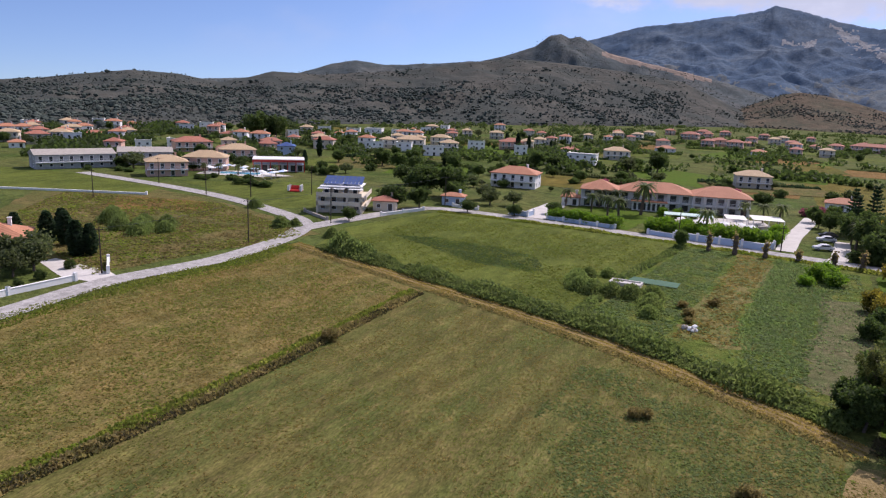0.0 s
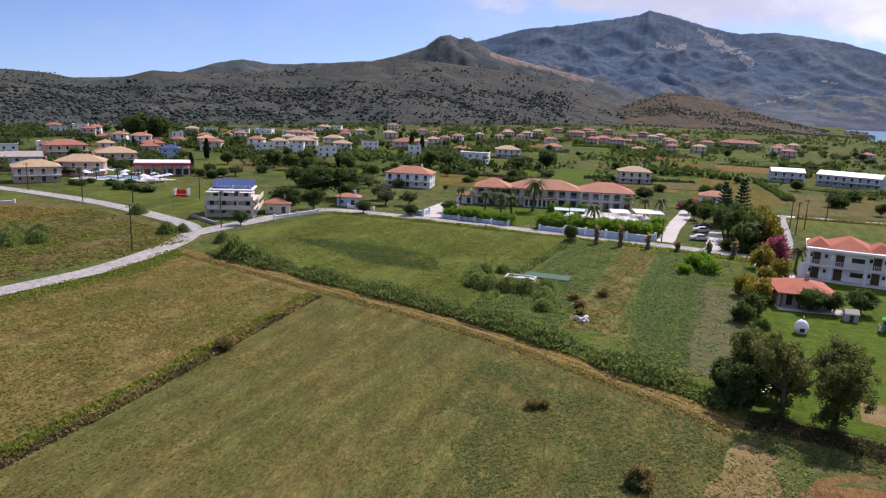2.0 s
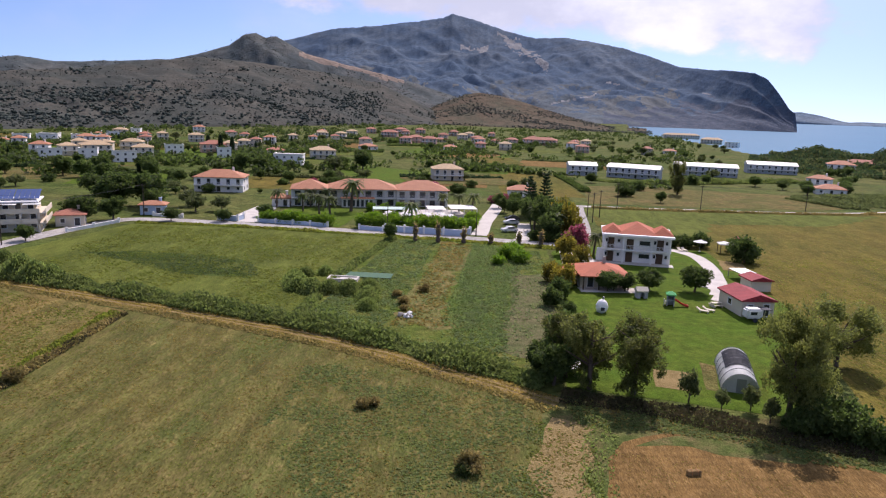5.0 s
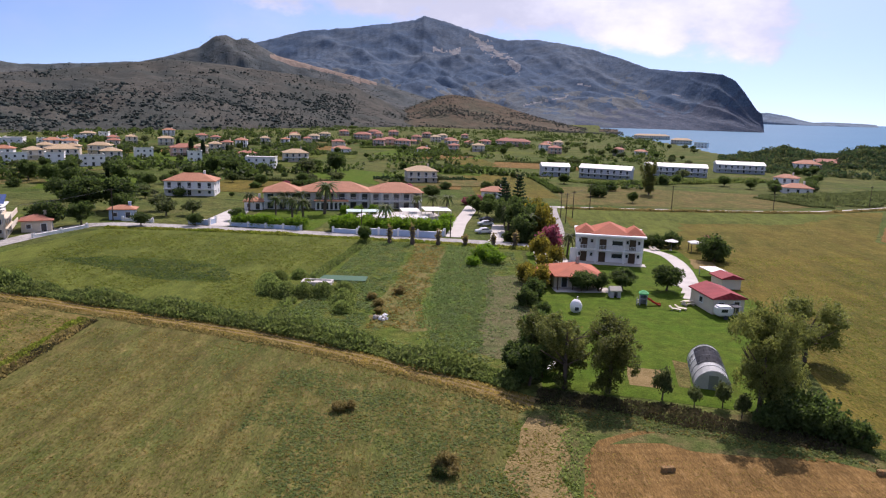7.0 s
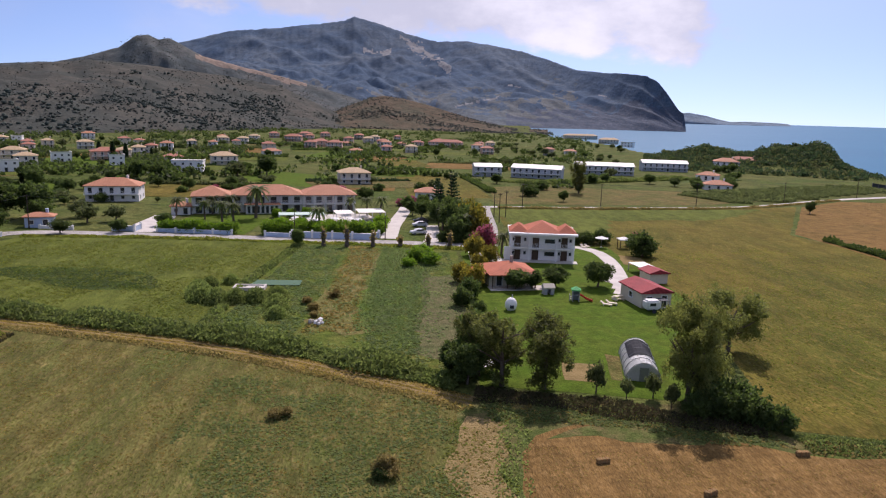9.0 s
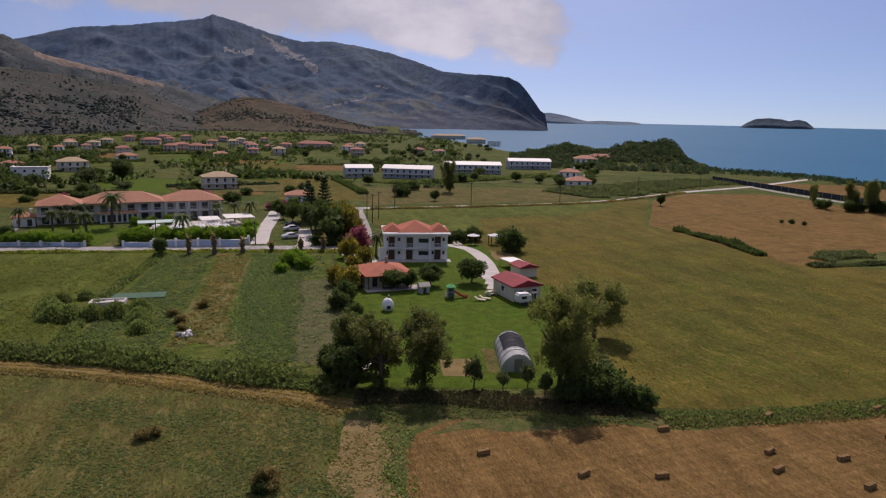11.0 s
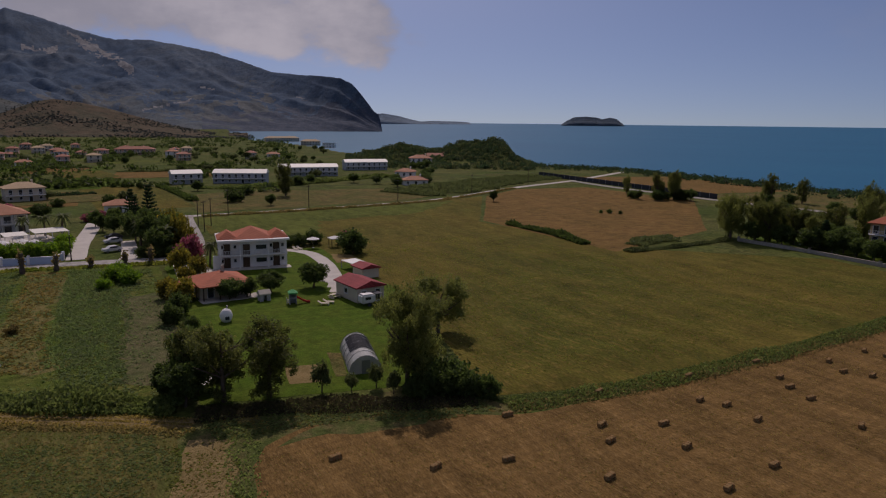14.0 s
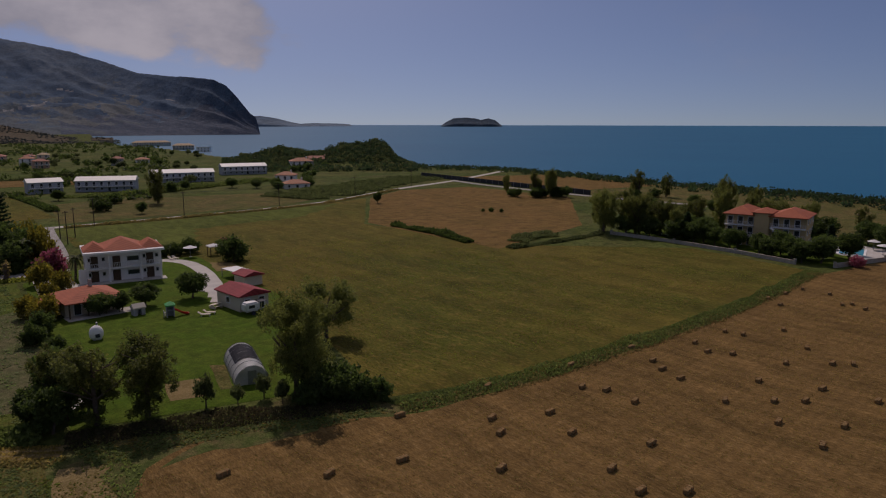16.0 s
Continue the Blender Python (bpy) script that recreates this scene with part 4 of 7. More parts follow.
def railing(parent, x0, x1, y, z, h=0.95, step=0.35, name="balcony_rail"):
    dims = [(x0, y - 0.03, z + h - 0.06, x1, y + 0.03, z + h), (x0, y - 0.03, z + 0.08, x1, y + 0.03, z + 0.13)]
    n = max(2, int((x1 - x0) / step))
    dims += [(x0 + (x1 - x0) * i / n - 0.03, y - 0.025, z, x0 + (x1 - x0) * i / n + 0.03, y + 0.025, z + h) for i in range(n + 1)]
    return part(name, boxes(*dims), M_FRAME, parent)


def house(label, x, y, rot, w, d, storeys, wall_m, roof_m, roof="hip", balcony=False, group="village houses", fh=2.4, bays=None):
    """A house: front faces -y before turning; walls, roof, windows, chimney and balcony as parts."""
    ob = thing("house", label, "house", x, y, rot, 0, group)
    h = fh * storeys
    wall = part("wall", boxes((-w / 2, 0, -0.3, w / 2, d, h), bevel=0.03), wall_m, ob)
    if roof == "hip":
        rise = min(w, d) * 0.22
        rf = part("roof", hip_roof(-w / 2, 0, w / 2, d, h + 0.1, rise), roof_m, ob)
        ch = part("chimney", boxes((w * 0.22, d * 0.55, h + 0.2, w * 0.22 + 0.6, d * 0.55 + 0.6, h + rise + 0.7), (w * 0.22 - 0.08, d * 0.55 - 0.08, h + rise + 0.7, w * 0.22 + 0.68, d * 0.55 + 0.68, h + rise + 0.82)), wall_m, rf)
    elif roof == "gable":
        rf = part("roof", hip_roof(-w / 2, 0, w / 2, d, h + 0.1, min(w, d) * 0.16, 0.4, 0.02), roof_m, ob)
    else:
        part("roof", boxes((-w / 2 - 0.15, -0.15, h, w / 2 + 0.15, d + 0.15, h + 0.22), (-w / 2 - 0.15, -0.15, h + 0.22, w / 2 + 0.15, 0.05, h + 0.7), (-w / 2 - 0.15, 0.05, h + 0.22, -w / 2 + 0.05, d + 0.15, h + 0.7), (w / 2 - 0.05, 0.05, h + 0.22, w / 2 + 0.15, d + 0.15, h + 0.7)), roof_m, ob)
    n = bays or max(2, int(w / 3.0))
    for s in range(storeys):
        for i in range(n):
            wx = -w / 2 + w * (i + 0.5) / n
            tall = (s > 0 and balcony) or (s == 0 and i == n // 2)
            put_window(wall, wx, -0.02, s * fh + (0.12 if tall else 0.8), 0, 1.0 if not tall else 1.2, 1.85 if tall else 1.05, tall)
        m = max(1, int(d / 3.5))
        for i in range(m):
            for side in (-1, 1) if math.hypot(x, y) < 330 else ():
                put_window(wall, side * (w / 2 + 0.02), d * (i + 0.5) / m, s * fh + 0.8, 90 * side, 0.9, 1.05)
        if s > 0 and balcony:
            bal = part("balcony", boxes((-w / 2, -1.3, s * fh - 0.18, w / 2, 0, s * fh)), W_WHITE, ob)
            railing(bal, -w / 2 + 0.05, w / 2 - 0.05, -1.25, s * fh)
    return ob


STYLE = {
    "o": ("white-walled village house with an orange tiled roof", 2, W_WHITE, R_ORANGE, "hip", True),
    "t": ("cream village house with a terracotta tiled roof", 2, W_CREAM, R_TERRA, "hip", False),
    "p": ("salmon-coloured village house with a terracotta roof", 2, W_PINK, R_TERRA, "hip", True),
    "b": ("cream apartment house with a straw-coloured tiled roof", 2, W_CREAM, R_BEIGE, "hip", True),
    "f": ("white flat-roofed concrete house", 2, W_WHITE, R_WHITE, "flat", False),
    "g": ("long grey row of unfinished houses", 2, W_GREY, W_STONE, "gable", True),
    "w": ("long grey-walled holiday block with a low white roof", 2, W_ASH, R_WHITE, "gable", True),
    "q": ("salmon-coloured holiday block with a straw-coloured roof", 2, W_PINK, R_BEIGE, "hip", True),
    "u": ("pale blue house with solar panels on its roof", 2, W_BLUE, M_SOLAR, "hip", False),
}
HOUSE_RNG = random.Random(5)


def village(rows, styles):
    for (x, y, w), s in zip(rows, styles):
        if s == "o" and HOUSE_RNG.random() < 0.4:
            s = "t"
        label, storeys, wm, rm, roof, bal = STYLE[s]
        az = math.degrees(math.atan2(x, y))
        w = max(w * 0.95, 6.0)
        st = 1 if s in "ot" and HOUSE_RNG.random() < 0.35 else storeys
        house(label, x, y, -az + HOUSE_RNG.uniform(-14, 14), w, min(max(7.0, w * 0.7), 10), st, wm, rm, roof, bal and st > 1)


VILLAGE_WEST = [(-378, 226, 10.8), (-375, 233, 9), (-350, 226, 8.5), (-342, 232, 8.8), (-309, 188, 6.5), (-398, 276, 7.9), (-432, 320, 7.9), (-464, 359, 8.6), (-419, 337, 8.8), (-470, 398, 14), (-381, 346, 8.4), (-375, 362, 9.3), (-353, 352, 8.1), (-226, 158, 27.1), (-220, 182, 19.9), (-188, 164, 13.5), (-192, 184, 15.6)]
VILLAGE_MID = [(-249, 233, 17.2), (-208, 218, 14.8), (-276, 306, 11.4), (-209, 249, 8), (-272, 330, 7), (-226, 299, 11), (-283, 392, 6.3), (-262, 376, 7.5), (-224, 336, 9.2), (-251, 430, 14.6), (-278, 428, 11.6)]
VILLAGE_SOUTH = [(-155, 388, 14.3), (-200, 347, 15), (-201, 383, 12), (-166, 311, 10.3), (-155, 457, 7.1), (-121, 395, 10.1), (-96, 331, 14.6), (-89, 375, 13.8), (-133, 524, 6.2), (-121, 550, 6.4), (-91, 518, 9.4), (-80, 468, 12.4), (-96, 670, 16.5), (-96, 760, 13.7), (-76, 778, 11.4), (-60, 583, 12.4), (-48, 563, 12.9), (-8, 589, 9.6), (5, 628, 8.2), (44, 623, 31.5)]
VILLAGE_EAST = [(67, 574, 9.4), (119, 537, 8.9), (143, 564, 10.4), (-16, 289, 13.2), (-88, 223, 16.5), (12, 244, 9.6), (46, 340, 14), (68.5, 335, 25.6), (111.5, 365, 32.4), (157.8, 398.6, 27.3), (146, 318, 10), (142, 296, 12), (231, 449, 22.6), (210, 429, 15.5), (256, 956, 48.3), (249, 807, 24), (-262, 622, 11), (-256, 427, 12.2), (-272, 417, 12.2), (246, 732, 13.8)]
village(VILLAGE_WEST, "oooooofoofofoggqq")
village(VILLAGE_MID, "pqouoooooff")
village(VILLAGE_SOUTH, "pbbfoofboooopppppoop")
village(VILLAGE_EAST, "oooboowwwwoopobbofff")


def more_houses(n, az0, az1, r0, r1, styles, apart):
    """Houses of the village that crowd between the larger ones."""
    taken = [(p[0], p[1]) for p in VILLAGE_WEST + VILLAGE_MID + VILLAGE_SOUTH + VILLAGE_EAST]
    made = tries = 0
    while made < n and tries < 4000:
        tries += 1
        az, r = HOUSE_RNG.uniform(az0, az1), HOUSE_RNG.uniform(r0, r1)
        x, y = r * math.sin(radians(az)), r * math.cos(radians(az))
        if any(math.hypot(x - p, y - q) < apart for p, q in taken) or noise.noise((x / 45, y / 45, 6.0)) < 0.08:
            continue
        taken.append((x, y))
        village([(x, y, HOUSE_RNG.uniform(7, 11))], HOUSE_RNG.choice(styles))
        made += 1


more_houses(40, -60, -30, 330, 520, "obotbfpfob", 13)
more_houses(20, -30, -14, 380, 620, "obbfobf", 14)
more_houses(22, -14, 8, 500, 760, "ppbopb", 13)

# ---- the white villa and its garden ----
def villa():
    ob = thing("villa", "white two-storey villa with terracotta hipped roofs and balcony", "house", 31.2, 142.0, -7.5)
    w, d, fh = 13.4, 8.0, 2.85
    wall = part("wall", boxes((-w / 2, 0, -0.2, w / 2, d, 2 * fh), (-2.6, -0.9, fh, 2.9, 0, 2 * fh), bevel=0.03), W_WHITE, ob)
    part("cornice", boxes((-w / 2 - 0.4, -2.3, 2 * fh, w / 2 + 0.4, d + 0.5, 2 * fh + 0.4)), W_WHITE, ob)
    part("roof", hip_roof(-3.6, -1.1, 3.6, d, 2 * fh + 0.45, 1.9, 0.35), R_RUSSET, ob)
    part("roof", hip_roof(-w / 2, -0.7, -3.2, 5.2, 2 * fh + 0.47, 1.45, 0.35), R_RUSSET, ob)
    part("roof", hip_roof(3.2, -0.7, w / 2, 5.2, 2 * fh + 0.47, 1.45, 0.35), R_RUSSET, ob)
    bal = part("balcony", boxes((-w / 2, -1.3, fh - 0.2, w / 2, 0, fh)), W_WHITE, ob)
    railing(bal, -w / 2 + 0.05, w / 2 - 0.05, -1.25, fh, step=0.28)
    for x in (-w / 2 + 0.25, -2.7, 2.9, w / 2 - 0.25):
        part("column", boxes((x - 0.15, -1.28, 0, x + 0.15, -0.98, 2 * fh), bevel=0.02), W_WHITE, ob)
    for x in (-5.2, -1.4, 4.6):
        put_window(wall, x, -0.03 if abs(x) > 3 else -0.93, fh + 0.1, 0, 1.2, 2.0, True, True)
        put_window(wall, x, -0.03, 0.1, 0, 1.2, 2.0, True, True)
    put_window(wall, 1.5, -0.93, fh + 1.0, 0, 2.2, 1.0)
    put_window(wall, 1.6, -0.03, 1.0, 0, 2.2, 1.0)
    for x in (-6.1, -3.6, 3.6, 5.9):
        for z in (1.2, fh + 1.2):
            put_window(wall, x, -0.03, z, 0, 0.6, 0.8)
    for z in (1.0, fh + 1.0):
        put_window(wall, w / 2 + 0.03, 3.0, z, 90, 1.0, 1.1)
        put_window(wall, -w / 2 - 0.03, 3.0, z, -90, 1.0, 1.1)
    # outside stairs up to the balcony
    part("staircase", boxes(*[(-w / 2 - 1.2, 3.5 - 0.3 * i, 0, -w / 2, 3.8 - 0.3 * i, 0.19 * (i + 1)) for i in range(15)]), W_WHITE, ob)
    part("terrace", boxes((-w / 2 - 1.5, -2.6, -0.1, w / 2 + 0.6, 0, 0.12)), M_CONCRETE, ob)
    return ob


villa()


def annex():
    ob = thing("annex", "low garden house with a terracotta roof and shaded porch", "house", 21.2, 119.5, 6)
    wall = part("wall", boxes((-4.2, 0, -0.2, 4.0, 7.0, 2.5), bevel=0.03), W_CREAM, ob)
    part("roof", hip_roof(-4.2, -1.8, 4.0, 7.0, 2.6, 1.5, 0.5), R_RUSSET, ob)
    part("porch_roof", hip_roof(-7.6, 0.5, -4.0, 5.6, 2.3, 0.7, 0.3), R_RUSSET, ob)
    for x in (-4.0, -1.3, 1.3, 3.8):
        part("porch_post", boxes((x - 0.1, -1.8, 0, x + 0.1, -1.6, 2.5), bevel=0.01), M_WOOD, ob)
    for x in (-7.4, -4.6):
        part("porch_post", boxes((x - 0.1, 0.7, 0, x + 0.1, 0.9, 2.2), bevel=0.01), M_WOOD, ob)
    part("porch_floor", boxes((-4.6, -3.2, -0.1, 5.4, 0, 0.1)), M_CONCRETE, ob)
    put_window(wall, -2.4, -0.03, 0.1, 0, 1.1, 2.0, True)
    put_window(wall, 1.2, -0.03, 0.9, 0, 1.6, 1.1)
    put_window(wall, 4.03, 3.0, 0.9, 90, 1.2, 1.1)
    part("chimney", boxes((0.3, 2.6, 3.2, 0.8, 3.1, 5.0)), W_STONE, ob)


annex()


def red_roof_shed(x, y, rot, w, d, h, label, rich=True):
    ob = thing("shed", label, "shed", x, y, rot)
    wall = part("wall", boxes((-w / 2, 0, -0.2, w / 2, d, h), bevel=0.02), W_CREAM, ob)
    part("roof", hip_roof(-w / 2, 0, w / 2, d, h + 0.05, min(w, d) * 0.18, 0.35, 0.02), R_RED, ob)
    if rich:
        put_window(wall, -w / 4, -0.03, 1.0, 0, 1.0, 1.0)
        put_window(wall, w / 4, -0.03, 0.1, 0, 1.0, 2.0, True)
        put_window(wall, -w / 2 - 0.03, d / 2, 1.0, -90, 1.2, 1.0)
    return ob


red_roof_shed(42.5, 106.0, 8, 5.2, 7.5, 2.6, "cream shed with a crimson pitched roof")
red_roof_shed(49.2, 122.5, 8, 3.6, 4.0, 2.0, "small outbuilding with a crimson roof", False)


def lean_to():
    ob = thing("canopy", "flat grey sheet-metal canopy on posts", "canopy", 49.2, 131.0, 8)
    part("roof", boxes((-1.7, -3.0, 1.6, 1.7, 3.0, 1.68)), M_METAL, ob)
    for x in (-1.6, 1.6):
        for y in (-2.9, 2.9):
            part("post", boxes((x - 0.06, y - 0.06, 0, x + 0.06, y + 0.06, 1.6)), M_METAL, ob)


lean_to()


def camper():
    ob = thing("camper_trailer", "white camper trailer parked beside the shed", "trailer", 40.9, 103.9, 8)
    part("body", boxes((-1.2, -0.9, 0.5, 1.2, 0.9, 2.0), bevel=0.25), M_FRAME, ob)
    part("window", boxes((-0.7, -0.93, 1.15, 0.3, -0.89, 1.6)), M_GLASS, ob)
    for s in (-1.02, 1.02):
        bm = tube((0, s - 0.1, 0.33), (0, s + 0.1, 0.33), 0.33, 0.33, 14)
        part("wheel", bm, M_DARKNET, ob)
    part("drawbar", boxes((1.2, -0.06, 0.45, 2.0, 0.06, 0.55)), M_METAL, ob)
    part("awning", boxes((1.25, -0.9, 1.9, 2.6, 0.9, 1.96)), M_DARKNET, ob)
    for y in (-0.9, 0.9):
        part("awning_post", boxes((2.5, y - 0.04, 0, 2.58, y + 0.04, 1.9)), M_METAL, ob)


camper()


def greenhouse():
    """A tunnel greenhouse, its axis along y."""
    ob = thing("greenhouse", "plastic tunnel greenhouse with dark shade netting", "greenhouse", 29.2, 74.6, -13)
    r, ln, n = 2.0, 9.5, 16

    def shell(y0, y1, rad, name, mat, a0=0, a1=n):
        bm = bmesh.new()
        rows = []
        for y in np.linspace(y0, y1, 10):
            rows.append([bm.verts.new((-rad * math.cos(math.pi * i / n), y, rad * 1.12 * math.sin(math.pi * i / n) + 0.02 * math.sin(y * 5 + i))) for i in range(a0, a1 + 1)])
        for a, b in zip(rows, rows[1:]):
            for i in range(len(a) - 1):
                bm.faces.new((a[i], a[i + 1], b[i + 1], b[i]))
        bmesh.ops.solidify(bm, geom=bm.faces[:], thickness=0.03)
        return part(name, bm, mat, ob)

    shell(0, ln, r, "cover", M_FILM)
    shell(3.2, ln - 0.6, r + 0.06, "shade_net", M_DARKNET, 4, 12)
    for y in (0.0, ln):
        pts = [(-r * math.cos(math.pi * i / n), r * 1.12 * math.sin(math.pi * i / n)) for i in range(n + 1)]
        bm = bmesh.new()
        f = bm.faces.new([bm.verts.new((x, y, z)) for x, z in pts])
        bmesh.ops.solidify(bm, geom=[f], thickness=0.03)
        part("end_sheet", bm, M_FILM, ob)
    part("door", boxes((-0.5, -0.06, 0, 0.5, -0.035, 1.7)), M_METAL, ob)
    for y in np.linspace(0, ln, 6):
        bm = bmesh.new()
        for i in range(n):
            a, b = math.pi * i / n, math.pi * (i + 1) / n
            tube((-(r + 0.04) * math.cos(a), y, (r + 0.04) * 1.12 * math.sin(a)), (-(r + 0.04) * math.cos(b), y, (r + 0.04) * 1.12 * math.sin(b)), 0.03, 0.03, 5, bm)
        part("hoop", bm, M_METAL, ob)


greenhouse()


def garden_things():
    ob = thing("playset", "grey climbing tower with a red slide and green roof", "playset", 30.3, 110.0, -10)
    part("tower", boxes((-0.6, -0.6, 0, -0.45, 0.6, 2.0), (0.45, -0.6, 0, 0.6, 0.6, 2.0), (-0.6, -0.6, 1.0, 0.6, 0.6, 1.12), (-0.45, 0.48, 0, 0.45, 0.6, 1.8), bevel=0.03), W_GREY, ob)
    part("roof", hip_roof(-0.6, -0.6, 0.6, 0.6, 2.0, 0.5, 0.15), M_GREEN, ob)
    bm = bmesh.new()
    rows = []
    for px, pz in ((0.6, 1.1), (1.1, 0.85), (1.7, 0.45), (2.3, 0.22), (2.8, 0.2)):
        rows.append([bm.verts.new((px, y, pz + z)) for y, z in ((-0.34, 0.2), (-0.28, 0.2), (-0.26, 0.0), (0.26, 0.0), (0.28, 0.2), (0.34, 0.2), (0.3, -0.06), (-0.3, -0.06))])
    for r, q in zip(rows, rows[1:]):
        for k in range(8):
            bm.faces.new((r[k], r[(k + 1) % 8], q[(k + 1) % 8], q[k]))
    bm.faces.new(rows[0])
    bm.faces.new(rows[-1][::-1])
    bmesh.ops.recalc_face_normals(bm, faces=bm.faces)
    part("slide", bm, M_RED, ob, "red slide")
    part("ladder", boxes((-1.0, -0.3, 0, -0.92, 0.3, 1.1), (-1.0, -0.3, 0.3, -0.6, 0.3, 0.36), (-1.0, -0.3, 0.7, -0.6, 0.3, 0.76)), W_GREY, ob)

    ob = thing("playhouse", "small pale plastic playhouse on the lawn", "playhouse", 26.6, 114.2, 5)
    part("wall", boxes((-0.9, -0.6, 0, -0.3, 0.7, 1.3), (0.3, -0.6, 0, 0.9, 0.7, 1.3), (-0.3, -0.6, 1.0, 0.3, 0.7, 1.3), (-0.3, 0.5, 0, 0.3, 0.7, 1.0)), W_GREY, ob)
    part("roof", hip_roof(-0.9, -0.6, 0.9, 0.7, 1.3, 0.6, 0.12, 0.02), W_CREAM, ob)

    ob = thing("garden_oven", "white domed masonry oven on the lawn", "oven", 18.5, 104.2, 0)
    bm = bmesh.new()
    bmesh.ops.create_uvsphere(bm, u_segments=18, v_segments=10, radius=1.0, matrix=Matrix.LocRotScale((0, 0, 0.9), None, (0.95, 0.95, 1.15)))
    for v in bm.verts:
        v.co.z = max(v.co.z, 0)
    part("dome", bm, W_WHITE, ob)
    part("opening", boxes((-0.3, -1.02, 0.5, 0.3, -0.7, 1.0), bevel=0.04), M_DARKNET, ob)
    part("chimney", tube((0.2, 0.3, 1.7), (0.2, 0.3, 2.4), 0.13, 0.13, 10), M_METAL, ob)

    def lounger(x, y, rot):
        ob = thing("sun_lounger", "cream sun lounger on the lawn", "lounger", x, y, rot, 0, "sun loungers")
        part("bed", boxes((-0.35, -0.95, 0.28, 0.35, 0.4, 0.38), bevel=0.03), W_CREAM, ob)
        bm = boxes((-0.35, 0, 0, 0.35, 0.7, 0.08), bevel=0.03)
        bmesh.ops.rotate(bm, verts=bm.verts, matrix=Matrix.Rotation(radians(35), 3, "X"))
        bmesh.ops.translate(bm, verts=bm.verts, vec=(0, 0.4, 0.3))
        part("backrest", bm, W_CREAM, ob)
        for sx in (-0.3, 0.3):
            for sy in (-0.85, 0.35):
                part("leg", boxes((sx - 0.03, sy - 0.03, 0, sx + 0.03, sy + 0.03, 0.29)), M_FRAME, ob)

    for p in ((34.6, 107.1, 60), (35.7, 107.8, 60), (44.3, 157.2, 20), (45.3, 157.6, 20)):
        lounger(*p)
    ob = thing("table", "pale picnic table with benches beside the shed", "table", 37.8, 110.8, 20)
    part("tabletop", boxes((-0.9, -0.4, 0.7, 0.9, 0.4, 0.75), bevel=0.01), W_CREAM, ob)
    for s in (-0.7, 0.7):
        part("bench", boxes((-0.9, s - 0.13, 0.4, 0.9, s + 0.13, 0.45)), W_CREAM, ob)
        part("leg", boxes((s - 0.05, -0.7, 0, s + 0.05, 0.7, 0.4), (s - 0.05, -0.35, 0.4, s + 0.05, 0.35, 0.7)), W_CREAM, ob)


garden_things()


def parasol(x, y, r=1.5, h=2.3, mat=M_CANVAS, label="open white parasol on a pole", z=0.0):
    ob = thing("parasol", label, "parasol", x, y, 0, z, "parasols")
    part("pole", tube((0, 0, 0), (0, 0, h + 0.35), 0.035, 0.035, 6), M_METAL, ob)
    bm = bmesh.new()
    bmesh.ops.create_cone(bm, cap_ends=False, segments=8, radius1=r, radius2=0.05, depth=0.5, matrix=Matrix.Translation((0, 0, h + 0.15)))
    bmesh.ops.solidify(bm, geom=bm.faces[:], thickness=0.02)
    part("canopy", bm, mat, ob)
    part("base", tube((0, 0, 0), (0, 0, 0.12), 0.3, 0.28, 10), W_GREY, ob)


parasol(48.8, 158.0, 1.6)


def arbour():
    ob = thing("garden_pavilion", "small timber pavilion with a white canopy", "pavilion", 54.0, 157.5, 0)
    for x in (-1.1, 1.1):
        for y in (-1.1, 1.1):
            part("post", boxes((x - 0.07, y - 0.07, 0, x + 0.07, y + 0.07, 2.2)), M_WOOD, ob)
    part("canopy", hip_roof(-1.1, -1.1, 1.1, 1.1, 2.2, 0.5, 0.25), M_CANVAS, ob)


arbour()
ribbon("driveway", [(40, 158.5), (43.5, 157), (46, 152), (46.2, 144), (45, 135), (43, 125.5), (40.5, 118)], 3.0, M_CONCRETE, 0.06, "curving pale paved driveway", "path", 0.15)
ribbon("yard", [(39.5, 128), (42.5, 121), (40, 114)], 4.0, M_CONCRETE, 0.066, "pale concrete yard", "path", 0.3)
patch("garden_bed", [(20, 75), (24.5, 74), (25.5, 80), (21, 81)], M_EARTH, 0.05, "dug brown vegetable bed", "garden bed", 0.3)
patch("garden_bed_2", [(25.6, 75), (27, 74.6), (29, 83), (27.4, 84)], M_ROUGH, 0.055, "narrow planted vegetable bed", "garden bed", 0.2)
patch("gravel_yard", [(48, 139), (53, 138), (54, 146), (50, 149)], M_EARTH, 0.05, "patch of bare gravel", "path", 0.5)
patch("forecourt", [(15.5, 132), (23, 131), (23, 158), (17, 158)], M_CONCRETE, 0.05, "pale paved forecourt", "path", 0.2)

# trees and shrubs of the garden
for x, y, h in ((21.5, 117.0, 3.9), (24.5, 117.5, 3.6), (29.0, 119.0, 4.1), (36.8, 119.6, 5.0)):
    grow("round_tree", x, y, h, "on the lawn", 1.25)
grow("shrub", 55.0, 147.5, 5.6, "beside the field", 0.95)
for x, y, h in ((41.5, 161, 2.8), (44.0, 162.5, 2.6), (46.5, 161.5, 3.2), (50.5, 163, 3.8), (57, 160, 3.2), (59, 158, 2.8)):
    grow("shrub", x, y, h, "behind the driveway")
grow("oleander_bush", 58.5, 162.0, 2.8, "behind the pavilion")
